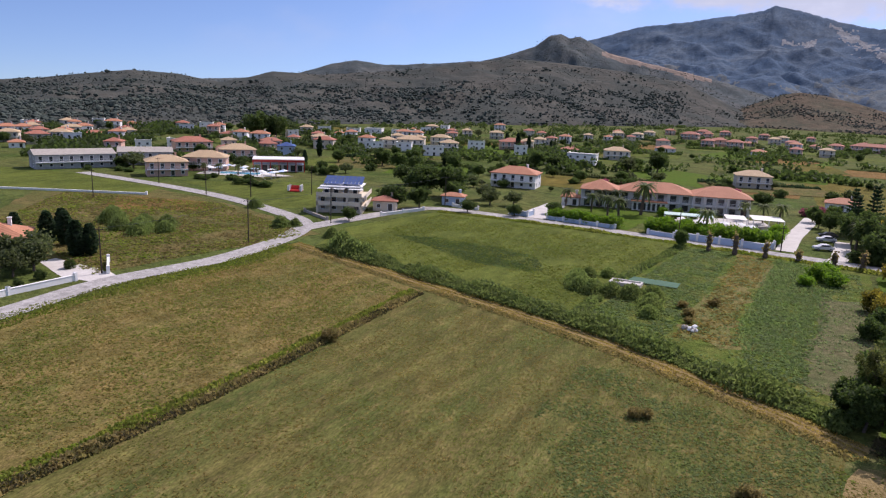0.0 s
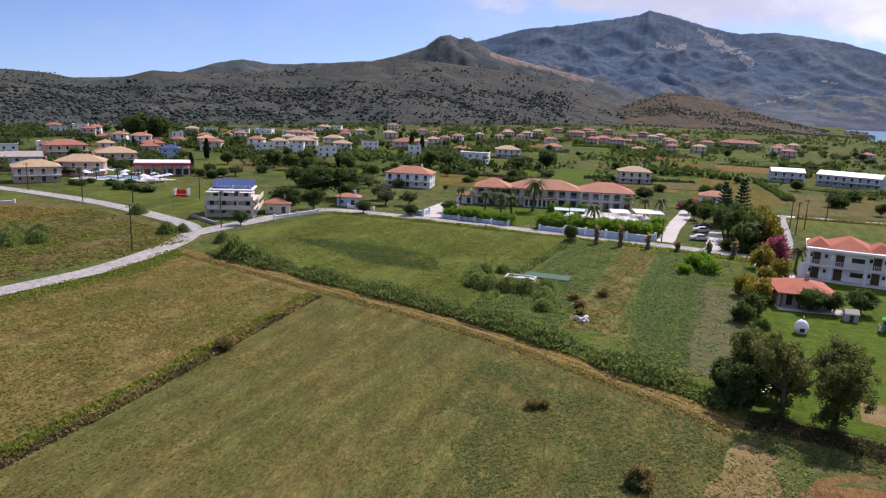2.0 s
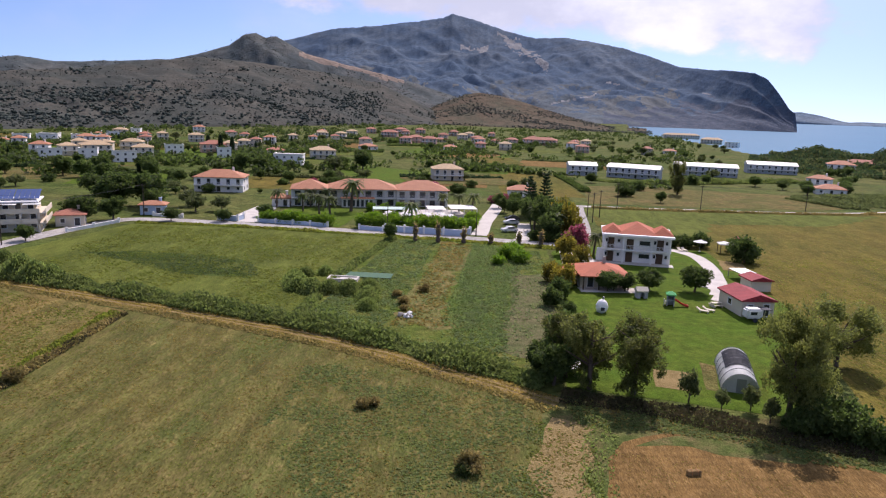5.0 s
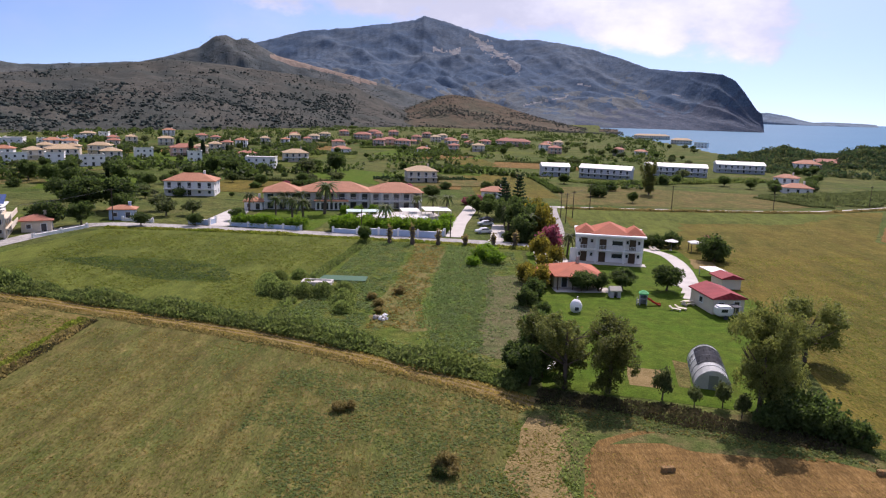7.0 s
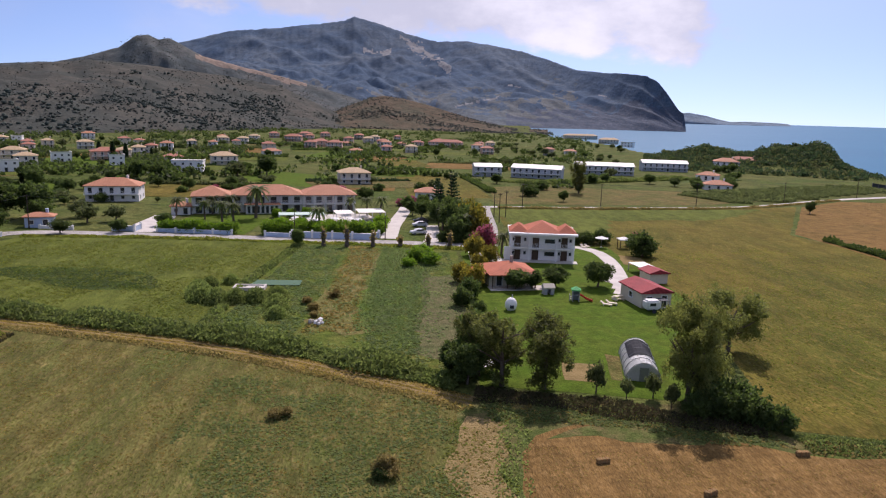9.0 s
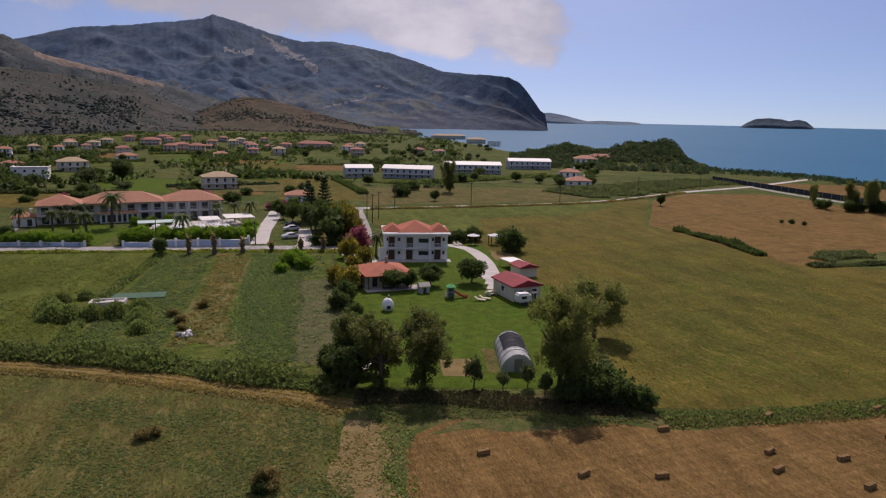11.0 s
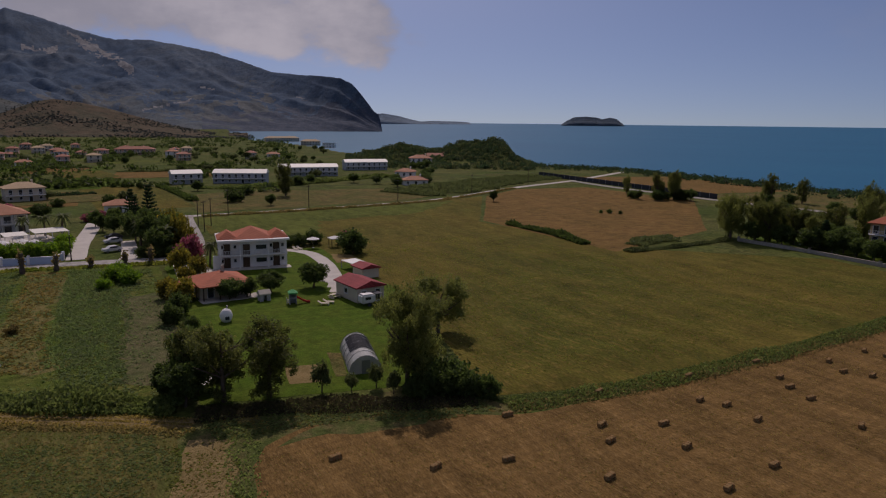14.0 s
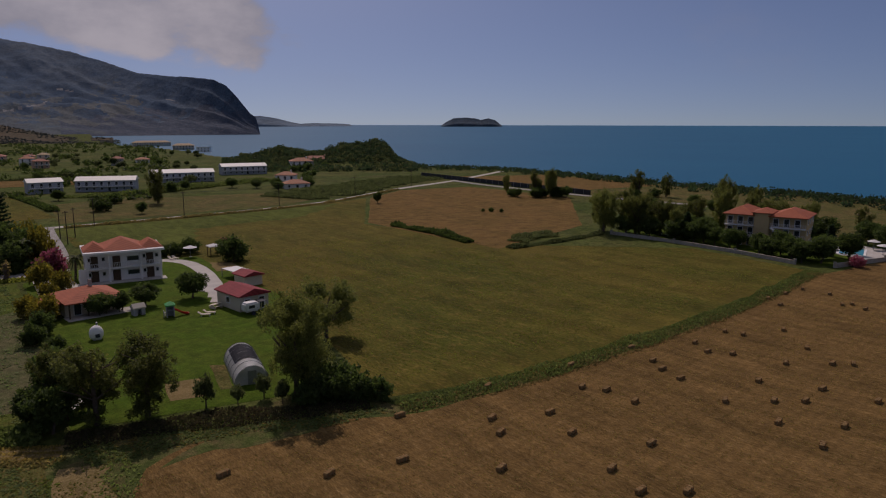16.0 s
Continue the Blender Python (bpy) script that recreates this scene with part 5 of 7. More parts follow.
for x, y, h in ((8.5, 73.8, 5.2), (7.2, 76.5, 4.4), (10.6, 83.0, 6.2), (9.6, 79.5, 5.0)):
    grow("round_tree", x, y, h, "at the garden's corner", 1.0)
for x, y, h, w in ((12.4, 73.4, 9.6, 1.2), (17.0, 72.4, 9.2, 1.2), (9.8, 78.6, 7.6, 1.0)):
    grow("eucalyptus_tree", x, y, h, "by the ditch", w)
for x, y, h, w in ((31.6, 68.0, 12.2, 0.72), (33.6, 69.8, 10.4, 0.62), (44.6, 85.5, 9.0, 1.2)):
    grow("spreading_tree", x, y, h, "by the ditch", w)
for x, y, h in ((31.5, 65.2, 3.0), (33.5, 65.6, 3.6), (35.5, 63.8, 3.2), (37.3, 63.0, 3.0), (38.6, 61.6, 2.6), (34.2, 67.5, 4.0), (36.6, 66.0, 3.6)):
    grow("shrub", x, y, h, "under the trees", 0.9)
for x, y, h in ((22.6, 71.2, 3.4), (25.6, 69.8, 2.2), (28.6, 69.9, 2.8), (29.6, 67.2, 2.6)):
    grow("olive_tree", x, y, h, "by the fence", 0.6)
for x, y, h in ((14.2, 118.4, 4.3), (12.6, 122.5, 3.8), (16.6, 131.5, 3.6), (17.4, 146.5, 4.6), (20.0, 140.0, 3.8)):
    grow("golden_shrub", x, y, h, "beside the drive", 0.85)
for x, y, h in ((12.8, 111.0, 3.6), (11.0, 106.5, 3.2), (13.0, 101.0, 2.4), (12.0, 92.0, 2.6), (10.5, 88.0, 3.4)):
    grow("shrub", x, y, h, "along the plot", 0.85)
grow("oleander_bush", 20.6, 154.5, 5.6, "beside the lane", 0.8)
grow("palm_tree", 23.6, 148.4, 5.4, "beside the villa")
for x, y, h in ((5.0, 140.0, 3.0), (7.5, 137.0, 2.6), (6.0, 143.5, 3.0), (3.0, 134.5, 2.0)):
    grow("lime_shrub", x, y, h, "in the weedy plot", 1.2)
# dense grove between hotel and lane
for x, y, h in ((15.4, 163.5, 6.8), (18.6, 168.5, 7.6), (19.2, 175.0, 8.2), (15.0, 173.0, 8.6), (12.0, 184.0, 7.0), (16.0, 186.0, 8.0), (19.5, 184.0, 7.0), (12.0, 196.0, 6.5), (8.0, 200.0, 5.6), (16.0, 198.0, 7.0), (5.5, 205.0, 5.0), (4.0, 214.0, 5.0), (9.0, 214.0, 5.6), (14.0, 212.0, 6.0)):
    grow("round_tree", x, y, h, "in the grove", 0.9)
for x, y, h in ((20.5, 166.0, 8.8), (19.5, 178.0, 9.0)):
    grow("golden_shrub", x, y, h, "in the grove", 0.55)
for x, y, h in ((12.8, 205.0, 11.5), (17.5, 206.0, 12.5), (13.5, 200.5, 10.0)):
    grow("tiered_pine_tree", x, y, h, "in the grove")
for x, y in ((14.8, 180.0), (17.0, 166.0), (12.6, 177.0)):
    grow("palm_tree", x, y, 7.0, "in the grove")
for x, y, h in ((12.0, 162.0, 2.6), (14.5, 160.5, 2.4), (17.2, 160.5, 2.6), (20.0, 160.0, 2.2)):
    grow("shrub", x, y, h, "along the road", 1.1)

# ---- the hotel ----
def hotel_block(x, y, rot, w, d, bays, fh=2.55):
    ob = thing("hotel_wing", "white two-storey hotel wing with an orange tiled roof", "hotel", x, y, rot, 0, "hotel wings")
    wall = part("wall", boxes((0, 0, -0.3, w, d, 2 * fh), bevel=0.02), W_WHITE, ob)
    side = part("gable_wall", boxes((w, 0.3, -0.3, w + 0.06, d - 0.3, 2 * fh - 0.1)), W_BLUE, ob, "pale blue painted end wall")
    part("roof", hip_roof(0, -1.4, w, d, 2 * fh + 0.1, 2.5, 0.5), R_ORANGE, ob)
    step = w / bays
    part("balcony_slab", boxes((0, -1.4, fh - 0.18, w, 0, fh)), W_WHITE, ob)
    for i in range(bays):
        x0 = i * step
        part("partition", boxes((x0 - 0.08, -1.4, 0, x0 + 0.08, 0, 2 * fh)), W_WHITE, ob)
        put_window(wall, x0 + step * 0.5, -0.03, fh + 0.1, 0, min(1.8, step * 0.55), 1.9, True)
        put_window(wall, x0 + step * 0.5, -0.03, 0.1, 0, min(1.8, step * 0.55), 1.9, True)
        railing(ob, x0 + 0.1, x0 + step - 0.1, -1.35, fh, step=0.3)
    return ob


HX, HY, HR = -57.0, 200.0, 12.5
def along(a, b):
    c, s = math.cos(radians(HR)), math.sin(radians(HR))
    return HX + a * c - b * s, HY + a * s + b * c


hotel_block(*along(0, 0), HR, 10.5, 9, 3)
hotel_block(*along(10.6, 2.0), HR, 20.4, 10, 6)
hotel_block(*along(31.1, 1.4), HR, 15.5, 10, 5)


def conservatory():
    x, y = along(14.5, -1.8)
    ob = thing("porch", "hotel porch with arched white windows and tiled lean-to roof", "porch", x, y, HR)
    wall = part("wall", boxes((0, 0, -0.2, 9.5, 3.2, 2.6)), W_WHITE, ob)
    part("roof", boxes((-0.3, -0.5, 2.6, 9.8, 3.2, 2.8), bevel=0.03), R_ORANGE, ob)
    for i in range(7):
        put_window(wall, 0.9 + i * 1.3, -0.03, 0.2, 0, 0.9, 2.1, True)


conservatory()
house("small white gatehouse with an orange roof", -59.5, 197.5, 10, 5.0, 5, 1, W_WHITE, R_ORANGE, group="", bays=2)


def low_wall(points, h, mat, label, posts=4.5, thick=0.3):
    """A garden wall of straight lengths with piers."""
    for (x0, y0), (x1, y1) in zip(points, points[1:]):
        ln = math.hypot(x1 - x0, y1 - y0)
        ob = thing("garden_wall", label, "wall", x0, y0, math.degrees(math.atan2(y1 - y0, x1 - x0)), 0, "wall lengths")
        part("panel", boxes((0, -thick / 2, -0.1, ln, thick / 2, h)), mat, ob)
        trim = W_STONE if mat is W_STONE else W_WHITE
        part("coping", boxes((0, -thick / 2 - 0.05, h, ln, thick / 2 + 0.05, h + 0.08)), trim, ob)
        n = max(1, int(ln / posts))
        for i in range(n + 1):
            px = ln * i / n
            part("pier", boxes((px - 0.25, -0.27, -0.1, px + 0.25, 0.27, h + 0.45), bevel=0.04), trim, ob)


low_wall([(-56.8, 169.5), (-38.7, 167.2)], 0.9, W_BLUE, "low pale blue garden wall with white piers")
low_wall([(-30.5, 165.6), (-24.5, 164.6)], 1.0, W_BLUE, "low pale blue garden wall with white piers")
low_wall([(-24.0, 164.6), (-5.0, 162.8), (-3.5, 166)], 1.5, W_BLUE, "pale blue pool wall with white piers")
low_wall([(-67.5, 170.3), (-62.2, 169.6), (-62.0, 173.5)], 1.3, W_BLUE, "low pale blue wall beside the entrance")
low_wall([(-85.0, 171.5), (-77.0, 170.6)], 0.7, W_WHITE, "low white roadside wall", 9)
patch("hotel_yard", [(-62, 168.5), (-57, 169), (-58, 180), (-60, 196), (-66, 196), (-66, 180)], M_CONCRETE, 0.05, "pale paved hotel entrance", "path", 0.2)
patch("pool_terrace", [(-31, 167), (-5, 164), (-3, 190), (-8, 206), (-24, 202), (-30, 190)], M_CONCRETE, 0.045, "pale paved pool terrace", "path", 0.2)
patch("hotel_lawn", [(-57, 170), (-36, 167.5), (-34, 190), (-40, 199), (-56, 197)], M_GARDEN, 0.05, "green hotel lawn", "lawn", 0.3)
ribbon("hotel_lane", [(-1.2, 165), (0, 185), (2.5, 207), (4, 222)], 4.0, M_CONCRETE, 0.07, "pale lane beside the hotel", "path", 0.2)
ribbon("parking_lane", [(8.3, 158), (9.5, 168), (10.5, 186)], 3.4, M_CONCRETE, 0.072, "pale parking lane", "path", 0.3)


def pool(x, y, rot, w, d):
    ob = thing("swimming_pool", "turquoise swimming pool with a pale rim", "pool", x, y, rot)
    part("basin", boxes((-w / 2, -d / 2, 0, w / 2, d / 2, 0.12)), M_POOL, ob)
    part("rim", boxes((-w / 2 - 0.5, -d / 2 - 0.5, 0, -w / 2, d / 2 + 0.5, 0.16), (w / 2, -d / 2 - 0.5, 0, w / 2 + 0.5, d / 2 + 0.5, 0.16), (-w / 2, -d / 2 - 0.5, 0, w / 2, -d / 2, 0.16), (-w / 2, d / 2, 0, w / 2, d / 2 + 0.5, 0.16)), W_WHITE, ob)


pool(-14.5, 175.0, 6, 13, 6)


def pergola(x, y, rot, w, d, label, mat):
    ob = thing("pergola", label, "pergola", x, y, rot, 0, "pergolas")
    part("roof", boxes((0, 0, 2.5, w, d, 2.62), bevel=0.02), mat, ob)
    for px in (0.15, w / 2, w - 0.15):
        for py in (0.15, d - 0.15):
            part("post", boxes((px - 0.08, py - 0.08, 0, px + 0.08, py + 0.08, 2.5)), M_FRAME, ob)


pergola(-30, 183, 12, 12, 5, "pale green pergola over a terrace", surface("pale_green_sheet", [(0.45, 0.58, 0.50), (0.40, 0.52, 0.45)], 1.5, 0.2, 0.6, 0.05))
pergola(-15.5, 187, 12, 5, 7, "white pergola beside the pool", R_WHITE)
pergola(-9.5, 190, 12, 7.5, 8, "white pergola beside the pool", R_WHITE)
PARASOL_RNG = random.Random(3)
for i in range(16):
    parasol(-26 + 20 * PARASOL_RNG.random(), 167.5 + 3.5 * PARASOL_RNG.random() + (12.5 if i % 3 == 0 else 0), 1.3, 2.1)
for x, y, h in ((-51.3, 199.5, 6.2), (-46.6, 198.2, 6.6), (-60.0, 195.0, 6.0), (-38.2, 194.0, 10.2), (-45.5, 186.5, 6.4), (-18.2, 172.0, 7.4), (-12.6, 205.6, 5.6), (-4.0, 201.0, 6.6), (-7.8, 203.0, 6.0), (-40.5, 178.0, 7.2), (-51.0, 190.0, 6.0)):
    grow("palm_tree", x, y, h, "in the hotel garden")
for i in range(9):
    grow("lime_shrub", -55.5 + i * 2.0, 170.8 - i * 0.24, 2.5 + 0.8 * PARASOL_RNG.random(), "behind the hotel wall", 1.1)
for i in range(12):
    grow("lime_shrub", -30 + i * 2.1, 168.0 - i * 0.2 + 2.5 * (i % 2), 3.4 + 0.9 * PARASOL_RNG.random(), "along the pool wall", 0.95)
for x, y, h in ((-3.6, 172, 3.4), (-3.8, 178, 3.6), (-3.2, 184, 3.2), (-28, 180, 2.4), (-24, 181, 2.6), (-20, 182, 2.4), (-33, 196, 2.6), (-29, 197, 2.6), (-25, 198, 2.8)):
    grow("lime_shrub", x, y, h, "in the hotel garden", 1.0)
grow("round_tree", -21.3, 154.0, 4.2, "beside the road", 0.9)


def palm_stump(x, y, h):
    ob = thing("palm_stump", "dead brown palm trunk without fronds", "stump", x, y, 20 * x, 0, "dead palms")
    bm = bmesh.new()
    for i in range(7):
        tube((0, 0, h * i / 7), (0, 0, h * (i + 1) / 7 + 0.02), 0.5 + 0.1 * math.sin(i * 2.1), 0.42 + 0.09 * math.cos(i * 1.7), 9, bm)
    part("trunk", bm, M_BARK, ob)
    v = quads(np.random.default_rng(int(abs(x) * 10)).normal(size=(120, 3)) * (0.35, 0.35, h * 0.22) + (0, 0, h * 0.75), 0.4 * np.ones(120), np.random.default_rng(4), 1.0)
    part("dead_fronds", leaf_mesh("dead_fronds", v, L_DRYWEED), None, ob)


for x, y, h in ((-15.6, 154.4, 3.6), (-10.4, 154.2, 4.0), (-4.6, 154.8, 3.0), (7.8, 153.5, 2.6), (12.8, 155.0, 3.2), (22.8, 155.2, 2.4), (1.5, 155.5, 2.0)):
    palm_stump(x, y, h)


def car(x, y, rot, paint, label):
    ob = thing("car", label, "car", x, y, rot, 0, "parked cars")
    prof = [(-2.05, 0.35), (-2.1, 0.75), (-1.9, 0.95), (-1.1, 1.0), (-0.5, 1.42), (0.9, 1.45), (1.7, 0.98), (2.05, 0.85), (2.08, 0.35)]
    bm = bmesh.new()
    a, b = [bm.verts.new((px, -0.82, pz)) for px, pz in prof], [bm.verts.new((px, 0.82, pz)) for px, pz in prof]
    bm.faces.new(a)
    bm.faces.new(b[::-1])
    for i in range(len(prof)):
        bm.faces.new((a[i], b[i], b[(i + 1) % len(prof)], a[(i + 1) % len(prof)]))
    bmesh.ops.recalc_face_normals(bm, faces=bm.faces)
    bmesh.ops.bevel(bm, geom=bm.edges[:], offset=0.06, segments=2, affect="EDGES")
    part("body", bm, paint, ob)
    for wy in (-0.82, 0.82):
        part("side_window", boxes((-0.75, wy - 0.015, 1.02, 1.15, wy + 0.015, 1.33)), M_GLASS, ob)
    for wx in (-1.3, 1.3):
        for wy in (-0.78, 0.78):
            w = part("wheel", tube((wx, wy - 0.1, 0.31), (wx, wy + 0.1, 0.31), 0.31, 0.31, 14), M_DARKNET, ob)
            part("rim", tube((wx, wy - 0.11, 0.31), (wx, wy + 0.11, 0.31), 0.18, 0.18, 10), M_METAL, w)


P_WHITE, P_DARK = plain("white_car_paint", (0.72, 0.72, 0.72), 0.25), plain("dark_car_paint", (0.03, 0.035, 0.045), 0.2)
car(7.0, 184.0, 15, P_WHITE, "white hatchback parked under trees")
car(6.2, 172.0, 20, P_WHITE, "white hatchback parked beside the lane")
car(7.5, 190.5, 10, P_DARK, "dark car parked under trees")

# ---- the solar house at the junction ----
def solar_house():
    ob = thing("apartment_house", "cream three-storey apartment house with rooftop solar panels", "house", -102.5, 142.5, 26)
    w, d, fh = 11.4, 9.0, 2.2
    wall = part("wall", boxes((-w / 2, 0, -0.3, w / 2, d, 2 * fh), (-w / 2 + 1.2, 1.6, 2 * fh, w / 2 - 1.0, d, 3 * fh - 0.2), bevel=0.03), W_CREAM, ob)
    for s in (1, 2):
        b = part("balcony", boxes((-w / 2, -1.4, s * fh - 0.2, w / 2, 0, s * fh), (-w / 2, -1.4, s * fh, w / 2, -1.25, s * fh + 0.9), (w / 2, -1.4, s * fh - 0.2, w / 2 + 1.2, d, s * fh), (w / 2 + 1.05, -1.4, s * fh, w / 2 + 1.2, d, s * fh + 0.9)), W_CREAM, ob)
    for x in (-w / 2 + 0.2, -2.0, 2.0, w / 2 - 0.2):
        part("column", boxes((x - 0.2, -1.4, 0, x + 0.2, -1.05, 2 * fh)), W_CREAM, ob)
    for s in range(3):
        for i in range(4):
            put_window(wall, -w / 2 + w * (i + 0.5) / 4 * (0.85 if s == 2 else 1) + (0.9 if s == 2 else 0), 1.57 if s == 2 else -0.03, s * fh + (0.9 if s == 0 else 0.15), 0, 1.2, 0.9 if s == 0 else 1.7, s > 0)
        for i in range(3):
            put_window(wall, (w / 2 - 1.0 if s == 2 else w / 2) + 0.03, d * (i + 0.6) / 3.2, s * fh + 0.7, 90, 1.0, 1.0)
    part("roof", boxes((-w / 2 + 0.6, 0.6, 3 * fh - 0.2, w / 2 - 0.4, d + 0.5, 3 * fh + 0.05)), W_WHITE, ob)
    for x0, x1 in ((-w / 2 + 0.2, -2.2), (-1.6, 1.2), (2.4, w / 2)):
        part("awning", boxes((x0, -1.0, 3 * fh - 0.5, x1, 1.7, 3 * fh - 0.4)), M_CANVAS, ob)
    for k in range(2):
        arr = part("solar_array", boxes((-4.4 + k * 5.0, 2.0, 3 * fh + 0.1, -4.3 + k * 5.0, 7.6, 3 * fh + 0.6)), M_METAL, ob)
        for i in range(5):
            for j in range(3):
                bm = boxes((0, 0, 0, 0.92, 1.75, 0.04))
                bmesh.ops.rotate(bm, verts=bm.verts, matrix=Matrix.Rotation(radians(16), 3, "X"))
                bmesh.ops.translate(bm, verts=bm.verts, vec=(-4.5 + k * 5.0 + i * 0.98, 2.0 + j * 1.72, 3 * fh + 0.5 + j * 0.49))
                part("panel", bm, M_SOLAR, arr)


solar_house()
low_wall([(-110, 138.0), (-98.5, 132.0)], 0.6, W_STONE, "low stone wall at the junction", 12)
low_wall([(-92.0, 145.5), (-88.0, 160.0)], 0.7, W_WHITE, "low white garden wall", 7)
for x, y, h, k in ((-94.0, 134.5, 3.6, "round_tree"), (-95.5, 158.0, 6.8, "round_tree"), (-91.0, 163.0, 6.2, "round_tree"), (-101.0, 184.0, 10.2, "round_tree"), (-94.0, 188.0, 10.0, "round_tree"), (-90.0, 182.0, 6.0, "round_tree"), (-83.0, 190.0, 4.6, "olive_tree"), (-78.0, 181.0, 4.4, "olive_tree"), (-72.0, 184.0, 4.2, "olive_tree")):
    grow(k, x, y, h, "near the junction", 1.15)
house("small white and blue garden house with an orange roof", -86.0, 173.0, 15, 6, 4, 1, W_BLUE, R_ORANGE, group="", fh=2.6, bays=2)
house("low outbuilding with a terracotta roof", -95.5, 152.5, 26, 6, 5, 1, W_CREAM, R_TERRA, group="", fh=2.6, bays=2)
for x, y, h in ((-76.5, 107.5, 3.0), (-79.5, 111.5, 2.6), (-73.0, 105.8, 2.8), (-70.5, 106.5, 2.2), (-86.0, 117.0, 1.8), (-101.5, 119.0, 2.2), (-123.5, 135.0, 2.2), (-99.5, 121.5, 1.6)):
    grow("reed_clump", x, y, h, "beside the track", 1.2)

# ---- the west side ----
house("low house with an orange tiled roof behind trees", -121.0, 67.0, 50, 11, 9, 1, W_WHITE, R_ORANGE, group="", fh=3.2)
low_wall([(-96.3, 40), (-97.2, 56), (-96.8, 66)], 0.9, W_WHITE, "long white roadside wall", 12)
low_wall([(-96.5, 71.5), (-103, 76.5)], 0.9, W_WHITE, "low white wall beside the gateway", 9)
patch("gateway", [(-94.5, 67), (-100, 66), (-112, 70), (-112, 73), (-98, 72.5), (-94.5, 71.5)], M_CONCRETE, 0.05, "pale paved gateway", "path", 0.2)
for x, y, h in ((-120, 80.5, 6.6), (-123, 79, 6.4), (-126, 84, 6.0), (-113, 77.5, 6.0), (-110.5, 76.0, 6.6), (-109.6, 78.0, 5.8), (-128, 76, 6.0)):
    grow("cypress_tree", x, y, h, "beside the pasture", 1.9)
for x, y, h in ((-110, 68, 5.6), (-107, 66, 4.8), (-112.5, 64, 5.2), (-106, 62, 4.2), (-108, 59, 4.4)):
    grow("olive_tree", x, y, h, "behind the wall", 1.0)
grow("palm_tree", -103.5, 57.5, 3.8, "behind the wall")
for x, y, h in ((-104, 70.0, 1.6), (-101.5, 63.5, 1.5), (-103, 53, 1.8), (-100.5, 59.5, 1.2)):
    grow("shrub", x, y, h, "behind the wall")
for x, y, h in ((-121, 98, 3.4), (-118, 95, 3.0), (-125, 96, 3.0), (-116, 100, 2.8), (-120, 104, 3.0), (-123.5, 101, 3.2), (-133, 100, 3.6), (-136, 103, 3.4), (-129, 99, 2.8)):
    grow("reed_clump", x, y, h * 0.75, "in the pasture", 1.3)
low_wall([(-200, 112), (-160, 132)], 0.5, W_WHITE, "broken low white field wall", 40)
patch("field_9", [(-200, 110), (-160, 131), (-168, 143), (-215, 149), (-260, 140)], M_FIELD_LAWN, 0.03, "green field behind a low wall")
patch("field_10", [(-150, 110), (-128, 124), (-140, 134), (-164, 126)], M_DRY_SLOPE, 0.035, "small dry brown field")
patch("sports_field", [(-118, 138), (-108, 152), (-112, 175), (-150, 182), (-176, 158), (-140, 147)], M_FIELD_LAWN, 0.03, "green grass field beside the lane")


def pole(x, y, h, lean=0.0, arm=True):
    ob = thing("utility_pole", "dark weathered wooden utility pole", "pole", x, y, 30, 0, "utility poles")
    part("shaft", tube((0, 0, -0.2), (lean * h, 0, h), 0.14, 0.09, 8), M_POLE, ob)
    if arm:
        part("crossarm", boxes((lean * h - 0.7, -0.06, h - 0.5, lean * h + 0.7, 0.06, h - 0.38)), M_POLE, ob)
        for s in (-0.6, 0.0, 0.6):
            part("insulator", tube((lean * h + s, 0, h - 0.38), (lean * h + s, 0, h - 0.2), 0.05, 0.04, 6), M_GLASS, ob)


for x, y, h in ((-95.5, 102.3, 8.8), (-97.4, 71.0, 7.6), (-148.6, 142.7, 8.0), (-165.4, 119.6, 7.6), (-127.2, 162.9, 8.6), (-95.6, 129.5, 8.4), (-136.5, 147.5, 8.0), (-176, 150, 8.0), (41.8, 223.5, 8.4), (69.2, 227.8, 8.4), (106.2, 237.0, 8.4), (29.8, 193.6, 8.4), (33.3, 204.0, 8.0), (29.8, 204.1, 7.6), (-87.0, 170.5, 8.4), (-23.6, 165.8, 7.0), (-2.0, 163.8, 5.6), (148, 254, 8.0), (192, 276, 8.0)):
    pole(x, y, h)


def restaurant():
    ob = thing("restaurant", "white restaurant with red trim and a pale flat roof", "restaurant", -173, 202, 40)
    wall = part("wall", boxes((-9, 0, -0.3, 9, 9, 4.4)), W_WHITE, ob)
    part("roof", boxes((-9.4, -2.6, 4.4, 9.4, 9.4, 4.7)), R_WHITE, ob)
    part("fascia", boxes((-9.4, -2.66, 3.7, 9.4, -2.6, 4.5)), M_RED, ob)
    part("awning", boxes((-9, -2.5, 2.9, 9, -0.1, 3.0)), W_BLUE, ob)
    for i in range(7):
        put_window(wall, -7.6 + i * 2.55, -0.03, 0.1, 0, 1.9, 2.3, True)
        part("pillar", boxes((-9.2 + i * 3.05, -2.6, 0, -8.9 + i * 3.05, -2.3, 3.7)), M_RED, ob)


restaurant()
patch("pool_yard", [(-188, 176), (-166, 184), (-160, 194), (-180, 196), (-192, 186)], M_CONCRETE, 0.05, "pale paved pool yard", "path", 0.2)
pool(-178, 187, 30, 14, 5)
for i in range(22):
    parasol(-188 + 28 * PARASOL_RNG.random(), 179 + 13 * PARASOL_RNG.random(), 1.5, 2.2, M_CANVAS if i % 3 else W_BLUE)
for x, y in ((-186, 178), (-181, 180), (-175, 183), (-169, 186), (-164, 190)):
    grow("palm_tree", x, y, 4.4, "by the pool yard")


